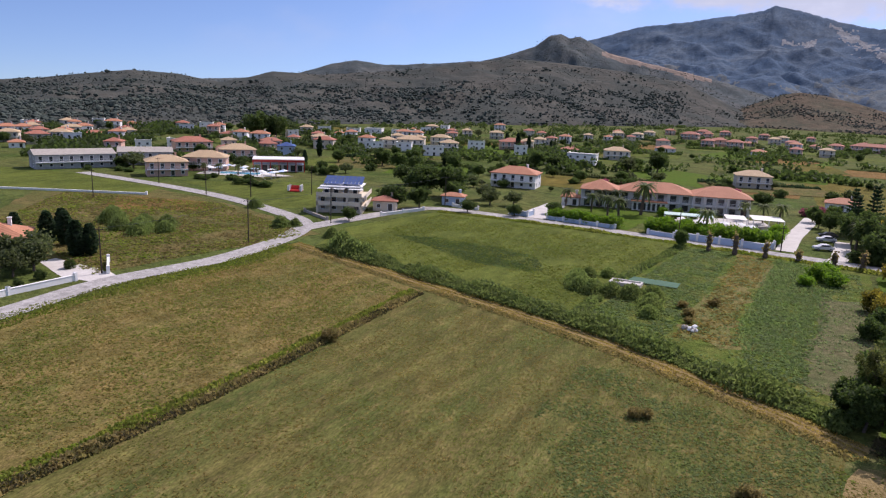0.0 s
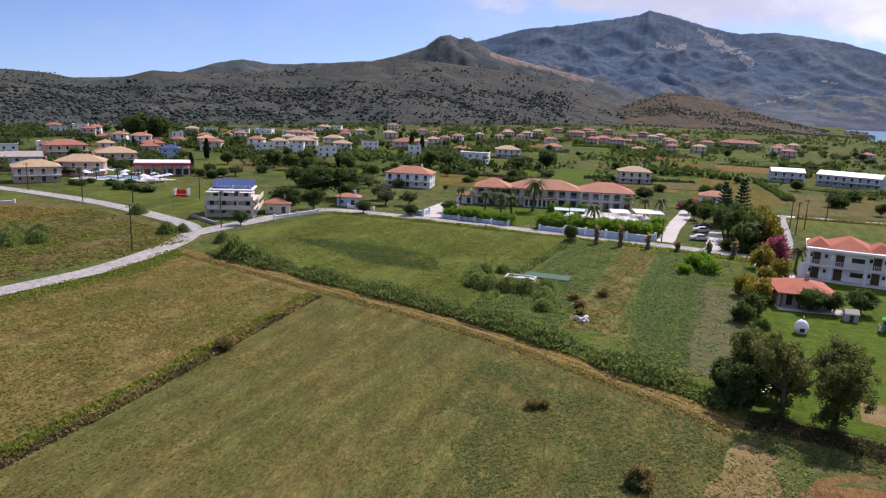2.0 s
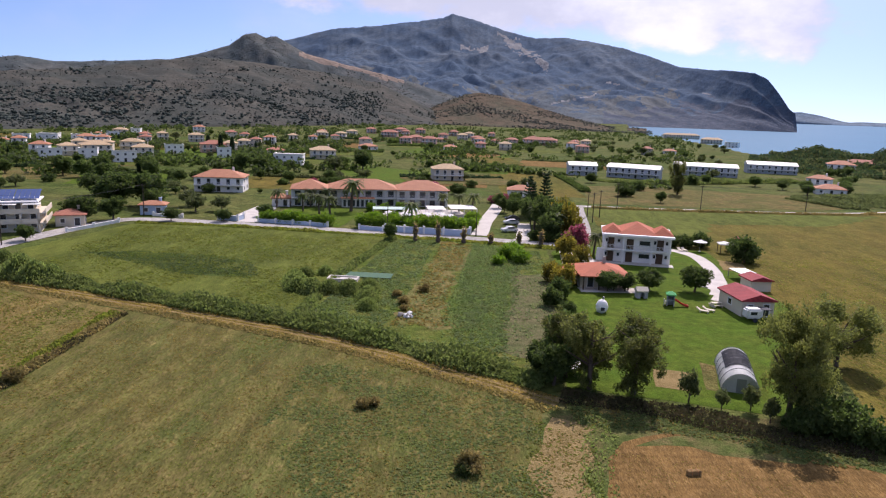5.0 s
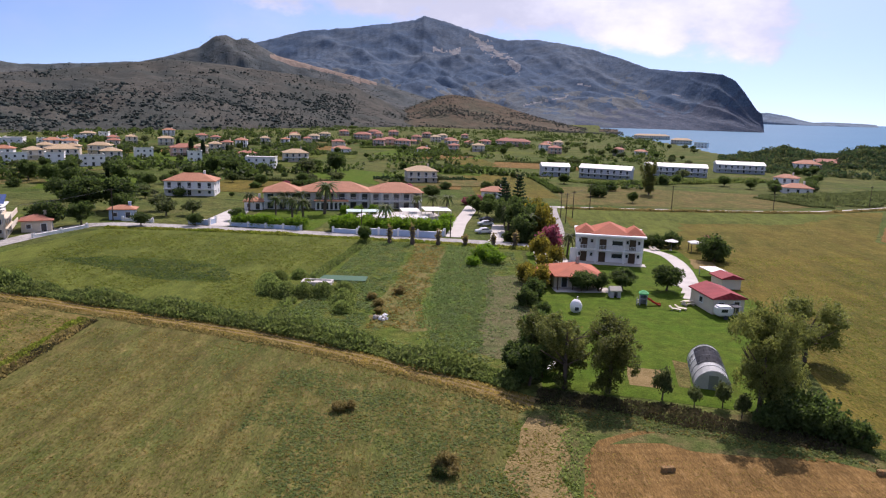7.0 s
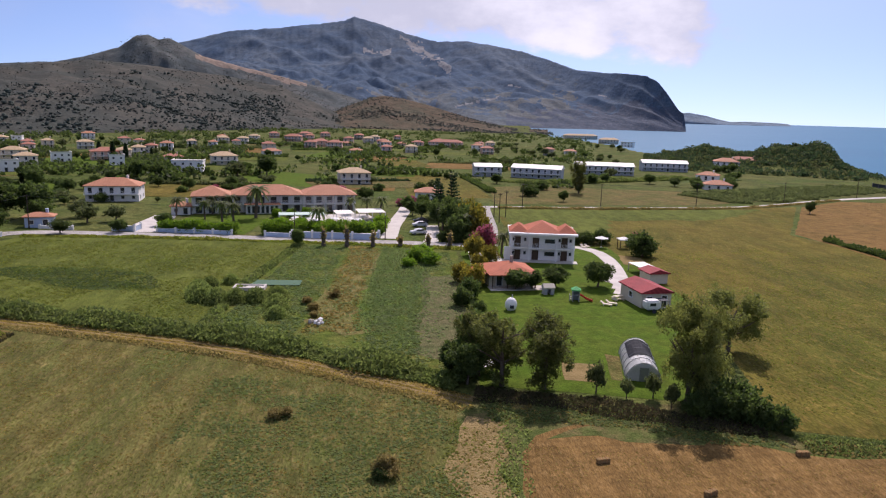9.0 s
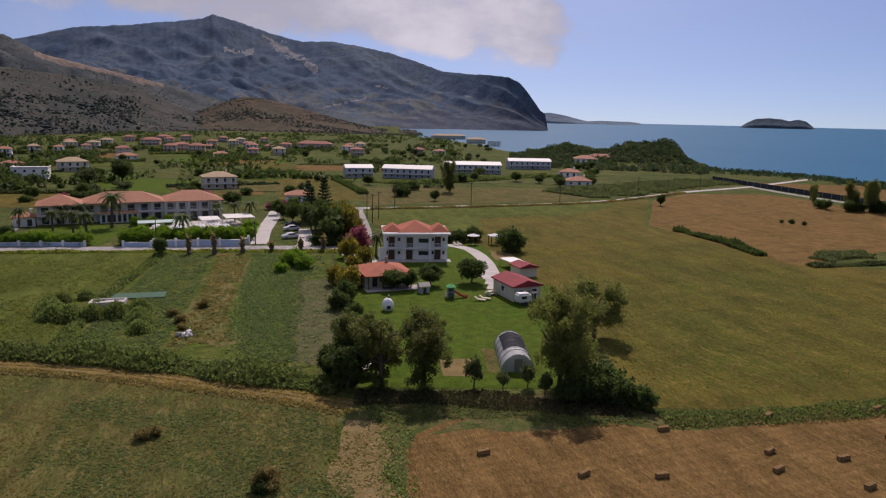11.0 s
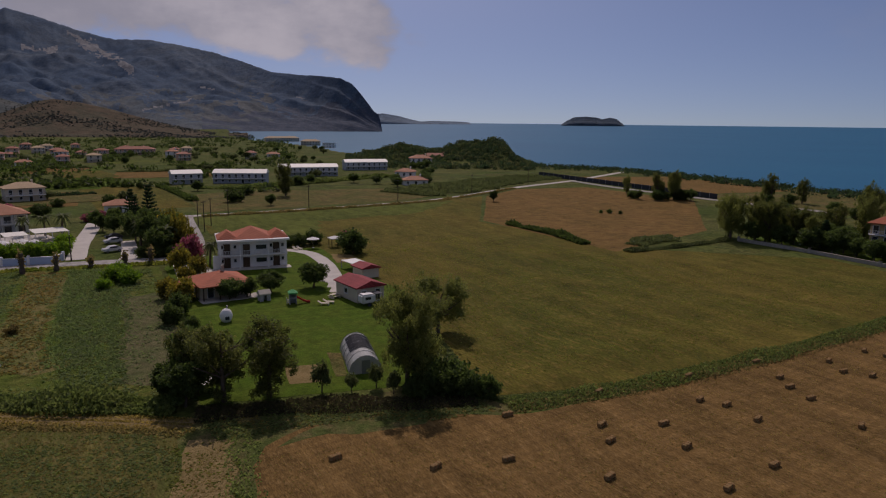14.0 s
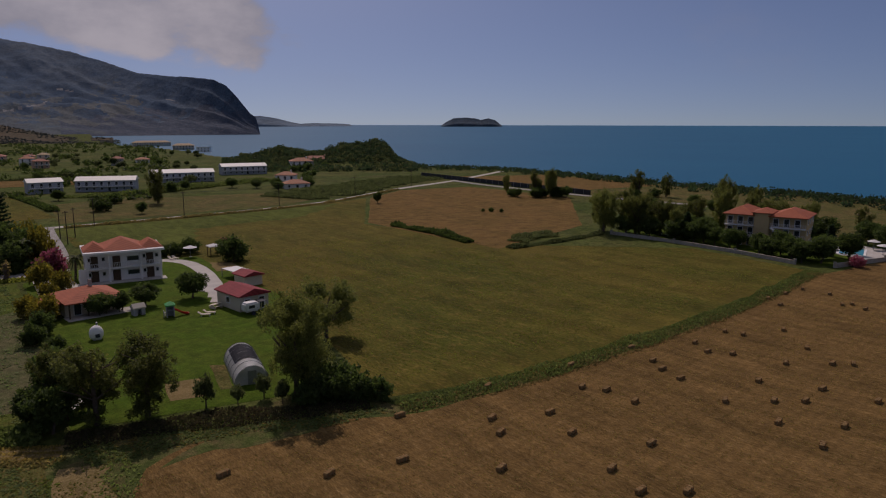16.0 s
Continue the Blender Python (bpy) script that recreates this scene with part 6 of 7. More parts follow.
def bouncy_castle():
    ob = thing("bouncy_castle", "small red and white inflatable castle on grass", "inflatable", -135, 165, 30)
    part("floor", boxes((-2, -1.5, 0, 2, 1.5, 0.5), bevel=0.2), M_RED, ob)
    for x in (-1.8, 1.8):
        for y in (-1.3, 1.3):
            part("turret", tube((x, y, 0.3), (x, y, 2.0), 0.4, 0.35, 10), M_CANVAS, ob)
    part("back", boxes((-1.8, 1.1, 0.4, 1.8, 1.5, 1.7), bevel=0.15), M_RED, ob)


bouncy_castle()

# ---- the holiday hotel by the shore ----
def shore_hotel():
    ob = thing("hotel_building", "ochre three-storey hotel with orange hipped roofs and outside stairs", "hotel", 166.0, 86.5, -73)
    w, d, fh = 18.5, 11.0, 2.6
    wall = part("wall", boxes((-w / 2, 0, -0.3, w / 2, d, 3 * fh), (-2.2, -1.4, 0, 1.2, 0, 3 * fh + 0.8), bevel=0.03), W_OCHRE, ob)
    part("roof", hip_roof(-w / 2, -1.0, -2.4, d, 3 * fh + 0.1, 1.8, 0.5), R_RUSSET, ob)
    part("roof", hip_roof(1.4, -1.0, w / 2, d, 3 * fh + 0.1, 1.8, 0.5), R_RUSSET, ob)
    part("roof", hip_roof(-2.6, -1.4, 1.6, 6, 3 * fh + 0.8, 0.9, 0.3), R_RUSSET, ob)
    for s in range(3):
        for i in range(3):
            for x0 in (-w / 2 + 1.2, 2.5):
                put_window(wall, x0 + i * 2.4, -0.03, s * fh + 0.15, 0, 1.2, 1.9, True)
        if s:
            for a, b in ((-w / 2, -2.4), (1.4, w / 2)):
                bal = part("balcony", boxes((a, -1.2, s * fh - 0.18, b, 0, s * fh)), W_WHITE, ob)
                railing(bal, a + 0.05, b - 0.05, -1.15, s * fh)
        for i in range(3):
            put_window(wall, w / 2 + 0.03, 2 + i * 3.6, s * fh + 0.9, 90, 1.1, 1.2)
            put_window(wall, -w / 2 - 0.03, 2 + i * 3.6, s * fh + 0.9, -90, 1.1, 1.2)
    part("staircase", boxes(*[(1.6 + 0.28 * i, -2.6, 5.0 - 0.18 * i, 1.9 + 0.28 * i, -1.3, 5.2 - 0.18 * i) for i in range(28)]), W_WHITE, ob)


shore_hotel()
pool(176.0, 70.0, 20, 9, 5)
for x, y in ((172, 67), (174, 75), (180, 73), (183, 68), (178, 64)):
    parasol(x, y, 1.5, 2.2)
patch("shore_terrace", [(168, 62), (186, 62), (188, 78), (172, 78)], M_CONCRETE, 0.05, "pale paved pool terrace", "path", 0.2)
patch("shore_garden", [(152, 124), (154, 64), (190, 60), (196, 100), (172, 126)], M_GARDEN, 0.035, "green hotel garden", "lawn", 0.4)
low_wall([(151.8, 122), (153.0, 103), (152.5, 86), (150.4, 71)], 0.8, W_STONE, "low stone field wall", 20)
low_wall([(153.4, 64), (170, 60.5), (190, 57)], 0.9, W_STONE, "low stone field wall", 20)
patch("shore_field", [(232, 215), (296, 205), (300, 290), (236, 318), (231, 250)], M_DRY_SLOPE, 0.03, "dry grass field behind the beach")
patch("shore_scrub", [(196, 60), (306, 60), (304, 200), (232, 212), (230, 140), (198, 120)], M_ROUGH, 0.028, "rough scrubby ground behind the beach", "grass")


def dark_fence(points):
    for (x0, y0), (x1, y1) in zip(points, points[1:]):
        ln = math.hypot(x1 - x0, y1 - y0)
        ob = thing("fence", "long dark screened fence beside the lane", "fence", x0, y0, math.degrees(math.atan2(y1 - y0, x1 - x0)))
        part("screen", boxes((0, -0.04, 0, ln, 0.04, 2.2)), M_DARKNET, ob)
        for i in range(int(ln / 5) + 1):
            part("post", boxes((i * 5 - 0.06, -0.09, 0, i * 5 + 0.06, 0.09, 2.35)), M_METAL, ob)


dark_fence([(234, 326), (230.5, 250), (229, 196)])

for x, y, h, k in ((155, 128, 12.5, "eucalyptus_tree"), (158, 122, 13.5, "eucalyptus_tree"), (156, 116, 11.5, "eucalyptus_tree"), (160, 112, 10.5, "eucalyptus_tree"), (158, 106, 9.0, "eucalyptus_tree"), (163, 118, 12.0, "eucalyptus_tree"), (170, 108, 11.0, "eucalyptus_tree"), (176, 104, 13.5, "eucalyptus_tree"), (182, 98, 12.0, "eucalyptus_tree"), (206.7, 206, 11.5, "eucalyptus_tree"), (210, 201, 12.5, "eucalyptus_tree"), (214, 204, 10.5, "eucalyptus_tree"), (210, 228, 8.0, "eucalyptus_tree"), (240, 180, 12.5, "eucalyptus_tree"), (248, 172, 10.0, "eucalyptus_tree"), (205, 120, 14.0, "eucalyptus_tree"), (212, 114, 11.0, "eucalyptus_tree"), (73.5, 273, 14.0, "eucalyptus_tree"), (188, 86, 10.5, "eucalyptus_tree"), (196, 76, 9.5, "eucalyptus_tree")):
    grow(k, x, y, h, "near the shore", 0.85)
for x, y, h in ((157, 100, 5.6), (158.5, 95, 5.0), (157, 90, 5.4), (156, 82, 5.2), (158, 78, 6.2), (155, 74, 5.6), (156, 68, 6.4), (162, 70, 5.8), (165, 66, 6.6), (172, 84, 5.6), (186, 66, 6.6), (192, 62, 6.2), (178, 82, 5.6), (166, 102, 6.2), (200, 95, 6.0), (215, 130, 5.6), (222, 142, 5.4), (208, 150, 5.0), (214, 196, 5.0), (202, 202, 4.4), (198, 208, 4.0)):
    grow("round_tree", x, y, h, "beside the wall", 1.05)
for x, y, h in ((154, 119, 6.0), (155.5, 112, 5.6), (156.5, 105, 6.2), (160, 99, 6.6), (163, 107, 7.0), (168, 114, 7.5), (160.5, 90, 4.6), (159.5, 84, 4.4), (154.5, 79, 4.8), (153.5, 71, 5.0), (158, 73, 4.8), (176, 90, 7.0), (184, 80, 7.0), (190, 72, 6.4), (198, 66, 6.6)):
    grow("round_tree", x, y, h, "in the hotel garden", 1.2)
for x, y, h, w in ((151, 124, 12.5, 0.8), (155.5, 117, 11.5, 0.8), (162, 110, 10.0, 0.75), (182, 92, 11.0, 0.8)):
    grow("spreading_tree", x, y, h, "near the shore", w)
for x, y, h in ((204, 203, 4.2), (207.5, 203, 3.6), (212, 199.5, 4.4), (216, 201, 3.6), (199, 212, 3.4), (236, 178, 3.4), (244, 175, 3.8)):
    grow("shrub", x, y, h, "under the eucalyptus trees", 1.2)
for x, y, h in ((131, 293, 4.6), (136, 306, 5.2), (150, 300, 4.2), (154, 310, 4.8), (128, 310, 4.4), (160, 322, 4.6), (168, 338, 5.0), (178, 352, 4.6), (120, 320, 5.0), (100, 326, 4.4), (92, 318, 4.8), (86, 316, 4.2), (186, 392, 5.0), (196, 402, 4.6), (205, 412, 5.2), (222, 420, 4.6), (240, 436, 5.0)):
    grow("round_tree", x, y, h, "round the holiday houses", 1.35)
for x, y, h in ((160.0, 104, 7.5), (166.5, 71.0, 7.4)):
    grow("cypress_tree", x, y, h, "in the hotel garden", 1.2)
grow("oleander_bush", 158, 61.5, 2.6, "beside the wall")
for x, y, h in ((140.4, 224.4, 4.6),):
    grow("round_tree", x, y, h, "alone in the field", 0.85)
for x, y, h in ((158, 179, 2.2), (160, 176, 1.8), (156, 181, 1.6)):
    grow("shrub", x, y, h * 0.7, "in the dry field")

# ---- fields: hay bales ----
def bales(places):
    first = None
    rng = random.Random(2)
    for x, y in places:
        m = pose(x, y, 0.024, 0, 0, 12 + rng.uniform(-14, 14))
        if first is None:
            first = thing("hay_bale", "rectangular hay bale lying on the stubble", "hay bale", x, y, 12, 0.024, "hay bales")
            bm = boxes((-0.6, -0.24, 0, 0.6, 0.24, 0.42), bevel=0.05)
            bmesh.ops.subdivide_edges(bm, edges=bm.edges[:], cuts=2, use_grid_fill=True)
            for v in bm.verts:
                v.co += Vector((noise.noise(v.co * 5), noise.noise(v.co * 5 + Vector((9, 0, 0))), max(0, noise.noise(v.co * 5 + Vector((0, 9, 0)))))) * 0.04
            part("bale", bm, M_BALE, first)
            for s in (-0.25, 0.25):
                part("twine", boxes((s - 0.015, -0.275, 0.0, s + 0.015, 0.275, 0.455)), M_TWINE, first)
        else:
            copy_thing(first, m)


BALES_NEAR = [(18.8, 55.7), (26.1, 50.2), (32.6, 48.5), (37.8, 56.7), (45, 50.4), (43.4, 47.3), (38.6, 41.9), (53.2, 36.9), (46.3, 36), (60.3, 44.2), (49, 43.1), (50.8, 47.8), (67.5, 32), (71.9, 27.5), (65.6, 26.8), (68.4, 38.4), (50.5, 57.3), (63.5, 56.4), (48.3, 29.7), (45.2, 32.1), (70.4, 45.3), (71.4, 48.6), (73.1, 51.2), (75.2, 56.2), (60.5, 48.3), (59, 50.6), (77.1, 39.3), (72.6, 35.1), (75.3, 33), (80.4, 33.5), (81.5, 28.1)]
BALES_FAR = [(82, 49), (83.8, 46.5), (94, 41.7), (85.7, 40.4), (90.2, 36.7), (92.1, 35), (84.1, 52.3), (92.9, 50.2), (92.3, 52.7), (99.8, 47.8), (116.2, 58.8), (113.7, 55.4), (128.1, 58.6), (122, 49.1), (122, 45.5), (123.8, 48.3), (128.1, 53.8), (122.2, 58.8)]
bales(BALES_NEAR + BALES_FAR)

# ---- the weedy plot ----
def plot_things():
    ob = thing("water_tank", "low concrete water tank with a pale rim", "tank", -24.0, 115.5, 0)
    part("rim", boxes((-2.6, -1.3, 0, 2.6, -1.0, 0.6), (-2.6, 1.0, 0, 2.6, 1.3, 0.6), (-2.6, -1.0, 0, -2.3, 1.0, 0.6), (2.3, -1.0, 0, 2.6, 1.0, 0.6)), M_CONCRETE, ob)
    part("slab", boxes((-2.3, -1.0, 0, 2.3, 1.0, 0.4)), M_CONCRETE, ob)
    ob = thing("net_cover", "green netting stretched over a bed", "netting", -21.0, 119.5, 0)
    part("net", boxes((-5, -1.8, 0.22, 5, 1.8, 0.25)), plain("green_net", (0.035, 0.11, 0.055), 0.8), ob)
    for x in (-4.8, 0, 4.8):
        for y in (-1.7, 1.7):
            part("stake", boxes((x - 0.04, y - 0.04, 0, x + 0.04, y + 0.04, 0.22)), M_WOOD, ob)
    ob = thing("rubble_heap", "small heap of pale rubble", "rubble", -10.9, 96.5, 0)
    rng = np.random.default_rng(8)
    for i in range(14):
        bm = bmesh.new()
        bmesh.ops.create_icosphere(bm, subdivisions=1, radius=0.25 + 0.2 * rng.random())
        for v in bm.verts:
            v.co *= 0.7 + 0.5 * rng.random()
        bmesh.ops.translate(bm, verts=bm.verts, vec=(rng.normal() * 0.6, rng.normal() * 0.4, 0.15 + 0.25 * rng.random()))
        part("stone", bm, W_WHITE if i % 3 else W_STONE, ob)
    ob = thing("tarpaulin_shelter", "low shelter of white corrugated sheets", "shelter", 11.2, 77.6, 20)
    part("sheet", boxes((-1.6, -1.2, 1.2, 1.6, 1.2, 1.26)), R_WHITE, ob)
    part("sheet", boxes((-1.2, -1.6, 1.3, 1.8, 0.4, 1.35)), R_WHITE, ob)
    for x in (-1.4, 1.4):
        for y in (-1.0, 1.0):
            part("post", boxes((x - 0.06, y - 0.06, 0, x + 0.06, y + 0.06, 1.2)), M_WOOD, ob)


plot_things()
for x, y, h in ((-31, 111, 1.9), (-30, 108.5, 1.8), (-27.5, 107.5, 1.9), (-24.5, 107.8, 1.8), (-21.5, 108, 1.9), (-32, 114, 1.7), (-18.5, 109.5, 1.8), (-18, 106, 1.6), (-17.5, 103, 1.6), (-17, 99.5, 1.5), (-31, 117, 1.5), (-28, 119.5, 1.4)):
    grow("reed_clump", x, y, h, "round the water tank", 1.5)
for x, y, h, k in ((-11.4, 65.0, 1.1, "dry_shrub"), (-10.4, 65.6, 1.0, "dry_shrub"), (-0.3, 53.8, 1.7, "dry_shrub"), (-12, 103, 1.3, "dry_shrub"), (-13.5, 107, 1.2, "dry_shrub"), (-11.5, 99.5, 1.0, "dry_shrub"), (-9.5, 111, 1.4, "dry_shrub"), (-48.8, 66, 1.6, "dry_shrub"), (-0.8, 53.2, 1.0, "shrub")):
    grow(k, x, y, h, "among the grass", 1.2)

# ---- hedges, reeds and grass ----
stuff("reed_hedge", band([(-82, 108.5), (-66, 104), (-47, 98.2), (-34, 94), (-20, 89), (-5.5, 81.2), (3, 76.6), (8, 73.6)], 4.6, 1.9, 330, 0.27, 5), L_REED, "dense green bank of reeds and brambles along the track", "hedge")
stuff("weedy_bank", band([(-50.4, 91), (-49.6, 69), (-49, 49), (-49.4, 36), (-50, 26), (-50.5, 10)], 1.5, 0.55, 90, 0.26, 6), L_DRYWEED, "bank of dry brown weeds between meadows", "hedge")
stuff("weedy_bank_green", band([(-51.4, 91), (-50.6, 69), (-50, 49), (-50.4, 36), (-51, 26), (-51.5, 10)], 2.0, 0.5, 70, 0.26, 16), L_GRASS, "green grass along a weedy bank", "grass")
stuff("ditch_hedge", band([(39, 59.0), (52, 57.4), (64, 57.0), (95, 58.2), (120, 60.8), (146, 65)], 3.4, 0.6, 150, 0.18, 7), L_REED, "green hedge of weeds beside the stubble field", "hedge")
stuff("ditch_hedge_dry", band([(39, 58.2), (52, 56.4), (64, 56.0), (95, 57.2), (120, 59.8), (146, 64)], 2.6, 0.45, 45, 0.2, 57), L_DRYWEED, "brown weeds beside the stubble field", "weeds")
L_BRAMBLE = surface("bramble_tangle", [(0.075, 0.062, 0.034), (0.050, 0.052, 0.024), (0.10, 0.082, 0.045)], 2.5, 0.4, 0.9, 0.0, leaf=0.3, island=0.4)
# brown tangle in the ditch; its dark colour also carries the trees' shade
stuff("ditch_bank", band([(9, 70.8), (17.6, 69.0), (24.7, 66.2), (30, 63.9), (37, 61.8)], 3.6, 0.85, 230, 0.18, 8), L_BRAMBLE, "dark brown ditch weeds with shade put into their colour", "hedge")
stuff("bank_stems", band([(-50.0, 91), (-49.3, 69), (-48.7, 49), (-49.1, 36), (-49.7, 26), (-50.2, 10)], 1.3, 0.6, 45, 0.18, 61), L_BRAMBLE, "dark dead stems along the weedy bank", "hedge")
stuff("ditch_weeds", band([(11, 67.5), (12.0, 62.5), (10.9, 57), (10.2, 52), (9.8, 40)], 2.8, 0.32, 46, 0.18, 9), L_REED, "green weeds at the edge of the stubble", "grass")
stuff("field_hedge", band([(113, 171), (113.5, 160), (114, 150), (112.5, 140), (111.5, 134.5)], 3.0, 1.8, 160, 0.4, 10), L_TREE, "low dark hedge in the hayfield", "hedge")
stuff("field_reeds", band([(122, 128), (130, 132), (138, 131)], 6, 1.8, 240, 0.3, 11), L_OLIVE, "clump of green reeds in the field", "reeds")
stuff("field_edge_reeds", band([(114, 122.5), (124, 122), (136, 122.5), (150, 124)], 2.4, 1.3, 150, 0.3, 12), L_OLIVE, "strip of green reeds between fields", "reeds")
stuff("lane_hedge", band([(34, 224.5), (66, 226), (122, 235.5), (178, 266)], 1.8, 0.8, 40, 0.45, 13), L_DRYWEED, "low dry hedge along the lane", "hedge")
stuff("road_verge_weeds", band([(-86.5, 40), (-88, 66), (-85.5, 89), (-88, 106)], 4.5, 0.25, 120, 0.2, 14), L_GRASS, "green grassy verge beside the lane", "grass")
stuff("plot_edge_weeds", band([(-26, 92), (-25.5, 118), (-21, 156)], 2.0, 0.9, 70, 0.35, 15), L_REED, "weeds along the edge of the plot", "grass")
stuff("roadside_weeds", band([(-84, 161), (-60, 161.8), (-24, 158.8), (0, 156), (16, 153)], 2.2, 0.6, 50, 0.35, 17), L_GRASS, "roadside weeds along the hotel road", "grass")
stuff("hay_lane_hedge", band([(33, 332), (36, 300), (38, 268)], 3, 2.2, 60, 0.6, 18), L_TREE, "dark clipped hedge beside a field", "hedge")
stuff("reed_belt", band([(46, 318), (70, 312), (110, 330), (150, 350)], 7, 2.0, 90, 0.7, 19), L_REED, "belt of green reeds before the holiday blocks", "reeds")
stuff("scrub_belt", band([(120, 262), (150, 275), (190, 300), (225, 315)], 26, 2.0, 420, 0.5, 20), L_OLIVE, "belt of tall grass and scrub", "scrub")
NEAR = [(-48, 88), (-49, 40), (-46, 24), (-10, 34), (5, 44), (7, 69), (-20, 84)]
stuff("meadow_grass", tufts(NEAR, 11000, 0.13, 0.06, 21, 0.15, 7), L_GRASS, "short green grass tufts on the meadow", "grass")
stuff("meadow_straw", tufts(NEAR, 9000, 0.16, 0.08, 22, 0.25, 5), L_STRAW, "dry straw tufts on the meadow", "grass")
stuff("rough_tufts", tufts([(-20, 78), (6, 68), (7, 40), (-6, 36), (-20, 60)], 7500, 0.19, 0.13, 23, 0.28, 5.0), L_REED, "coarse green weeds on the meadow", "weeds")
stuff("west_straw", tufts([(-83, 102), (-86, 60), (-80, 34), (-51, 30), (-51, 90)], 10000, 0.18, 0.10, 24, 0.15, 6), L_STRAW, "dry straw tufts on the meadow", "grass")
stuff("west_grass", tufts([(-83, 102), (-86, 60), (-80, 34), (-51, 30), (-51, 90)], 8000, 0.2, 0.12, 25, 0.2, 8), L_GRASS, "short green grass tufts on the meadow", "grass")
stuff("plot_weeds", np.concatenate([tufts([(-25, 92), (-13.5, 88), (-12, 111), (-10.5, 156), (-20, 155)], 4200, 0.26, 0.3, 26, 0.1, 4), tufts([(-3.6, 84), (4, 79), (3.5, 92), (6, 110), (7, 130), (12, 132), (12, 148), (-2, 153), (-4.2, 128)], 5200, 0.26, 0.3, 36, 0.1, 3)]), L_WEED, "tall green weeds in the overgrown plot", "weeds")
stuff("plot_dry", tufts([(-12.6, 92), (-4, 93), (-5.6, 104), (-4.6, 128), (-3, 152), (-9.4, 156), (-11, 111)], 1800, 0.26, 0.2, 27, 0.0, 4), L_STRAW, "dry brown weeds in the plot", "weeds")
stuff("plot_mixed_weeds", tufts([(-25, 92), (8, 77), (11, 100), (12, 148), (-20, 155)], 3600, 0.24, 0.28, 37, 0.22, 3.5), L_WEED, "scattered green weeds all over the plot", "weeds")
stuff("lush_tufts", tufts([(-77, 127), (-66, 131), (-44, 126), (-38, 116), (-52, 114), (-68, 123)], 2600, 0.24, 0.12, 38, 0.1, 6), L_TREE, "dark lush grass tufts in the meadow", "grass")
stuff("plot_rows", np.concatenate([band([(-1.6 + 2.1 * k, 155 - 1.0 * k), (-3.0 + 1.9 * k, 125), (-4.2 + 1.7 * k, 104 - 1.5 * k), (-4.0 + 1.6 * k, 93 - 1.8 * k)], 1.5, 0.34, 30, 0.2, 70 + k) for k in range(5)]), L_WEED, "rows of fresh green weeds in the plot", "weeds")
stuff("stubble_straw", tufts([(13, 59), (38, 55), (100, 55), (130, 55), (110, 20), (40, 20), (14, 40)], 16000, 0.14, 0.05, 28, 0.15, 4), L_STRAW, "cut straw strewn over the stubble", "straw")
stuff("hayfield_tufts", tufts([(42, 66), (60, 62), (140, 66), (110, 120), (90, 160), (56, 150), (52, 110)], 9000, 0.2, 0.07, 29, 0.2, 8), L_GRASS, "short grass tufts on the hayfield", "grass")
stuff("verge_tufts", tufts([(10, 64), (9, 71), (36, 64), (38, 58), (30, 59), (24, 62.5), (17, 63.5)], 2600, 0.2, 0.2, 30, 0.0, 3), L_REED, "weeds on the verge", "weeds")

# ---- the far plain, hills and headland ----
FAR_RNG = random.Random(31)


def free_spot(x, y):
    r, az = math.hypot(x, y), math.degrees(math.atan2(x, y))
    if r > table(COAST, az) - 25:
        return False
    return True


def scatter_trees(n, az0, az1, r0, r1, kinds, hmin, hmax, where):
    made = 0
    while made < n:
        az, r = FAR_RNG.uniform(az0, az1), math.sqrt(FAR_RNG.uniform(r0 * r0, r1 * r1))
        x, y = r * math.sin(radians(az)), r * math.cos(radians(az))
        if not free_spot(x, y) or noise.noise((x / 60, y / 60, 4.0)) < FAR_RNG.uniform(-0.35, 0.25):
            continue
        grow(FAR_RNG.choice(kinds), x, y, FAR_RNG.uniform(hmin, hmax), where, FAR_RNG.uniform(0.9, 1.4), z=land_height(x, y))
        made += 1


scatter_trees(90, -60, -12, 260, 560, ["round_tree", "round_tree", "olive_tree", "cypress_tree"], 3.2, 6.2, "among the houses")
scatter_trees(70, -24, 14, 250, 640, ["round_tree", "olive_tree", "shrub"], 2.5, 5.2, "among the fields")
scatter_trees(30, 8, 22, 360, 720, ["round_tree", "olive_tree"], 3, 5.5, "on the coastal plain")
for x, y, h, k in ((-110.9, 244.8, 5.0, "round_tree"), (-104, 291.8, 8.5, "round_tree"), (-98, 296, 7.0, "round_tree"), (-58.2, 323, 9.5, "round_tree"), (-74.1, 256.6, 5.0, "round_tree"), (-160, 392, 10.0, "cypress_tree"), (-152, 390, 10.5, "cypress_tree"), (-146, 392, 9.5, "cypress_tree"), (-158, 250, 8.0, "round_tree"), (-148, 247, 7.0, "round_tree"), (-138, 243, 6.4, "round_tree"), (-128, 258, 6.8, "round_tree"), (-150, 262, 8.0, "round_tree"), (-135, 270, 7.4, "round_tree"), (-200, 262, 9.5, "cypress_tree"), (-172, 216, 7.5, "cypress_tree"), (-300, 330, 17, "round_tree"), (-292, 338, 15, "round_tree")):
    grow(k, x, y, h, "on the plain", 1.15)
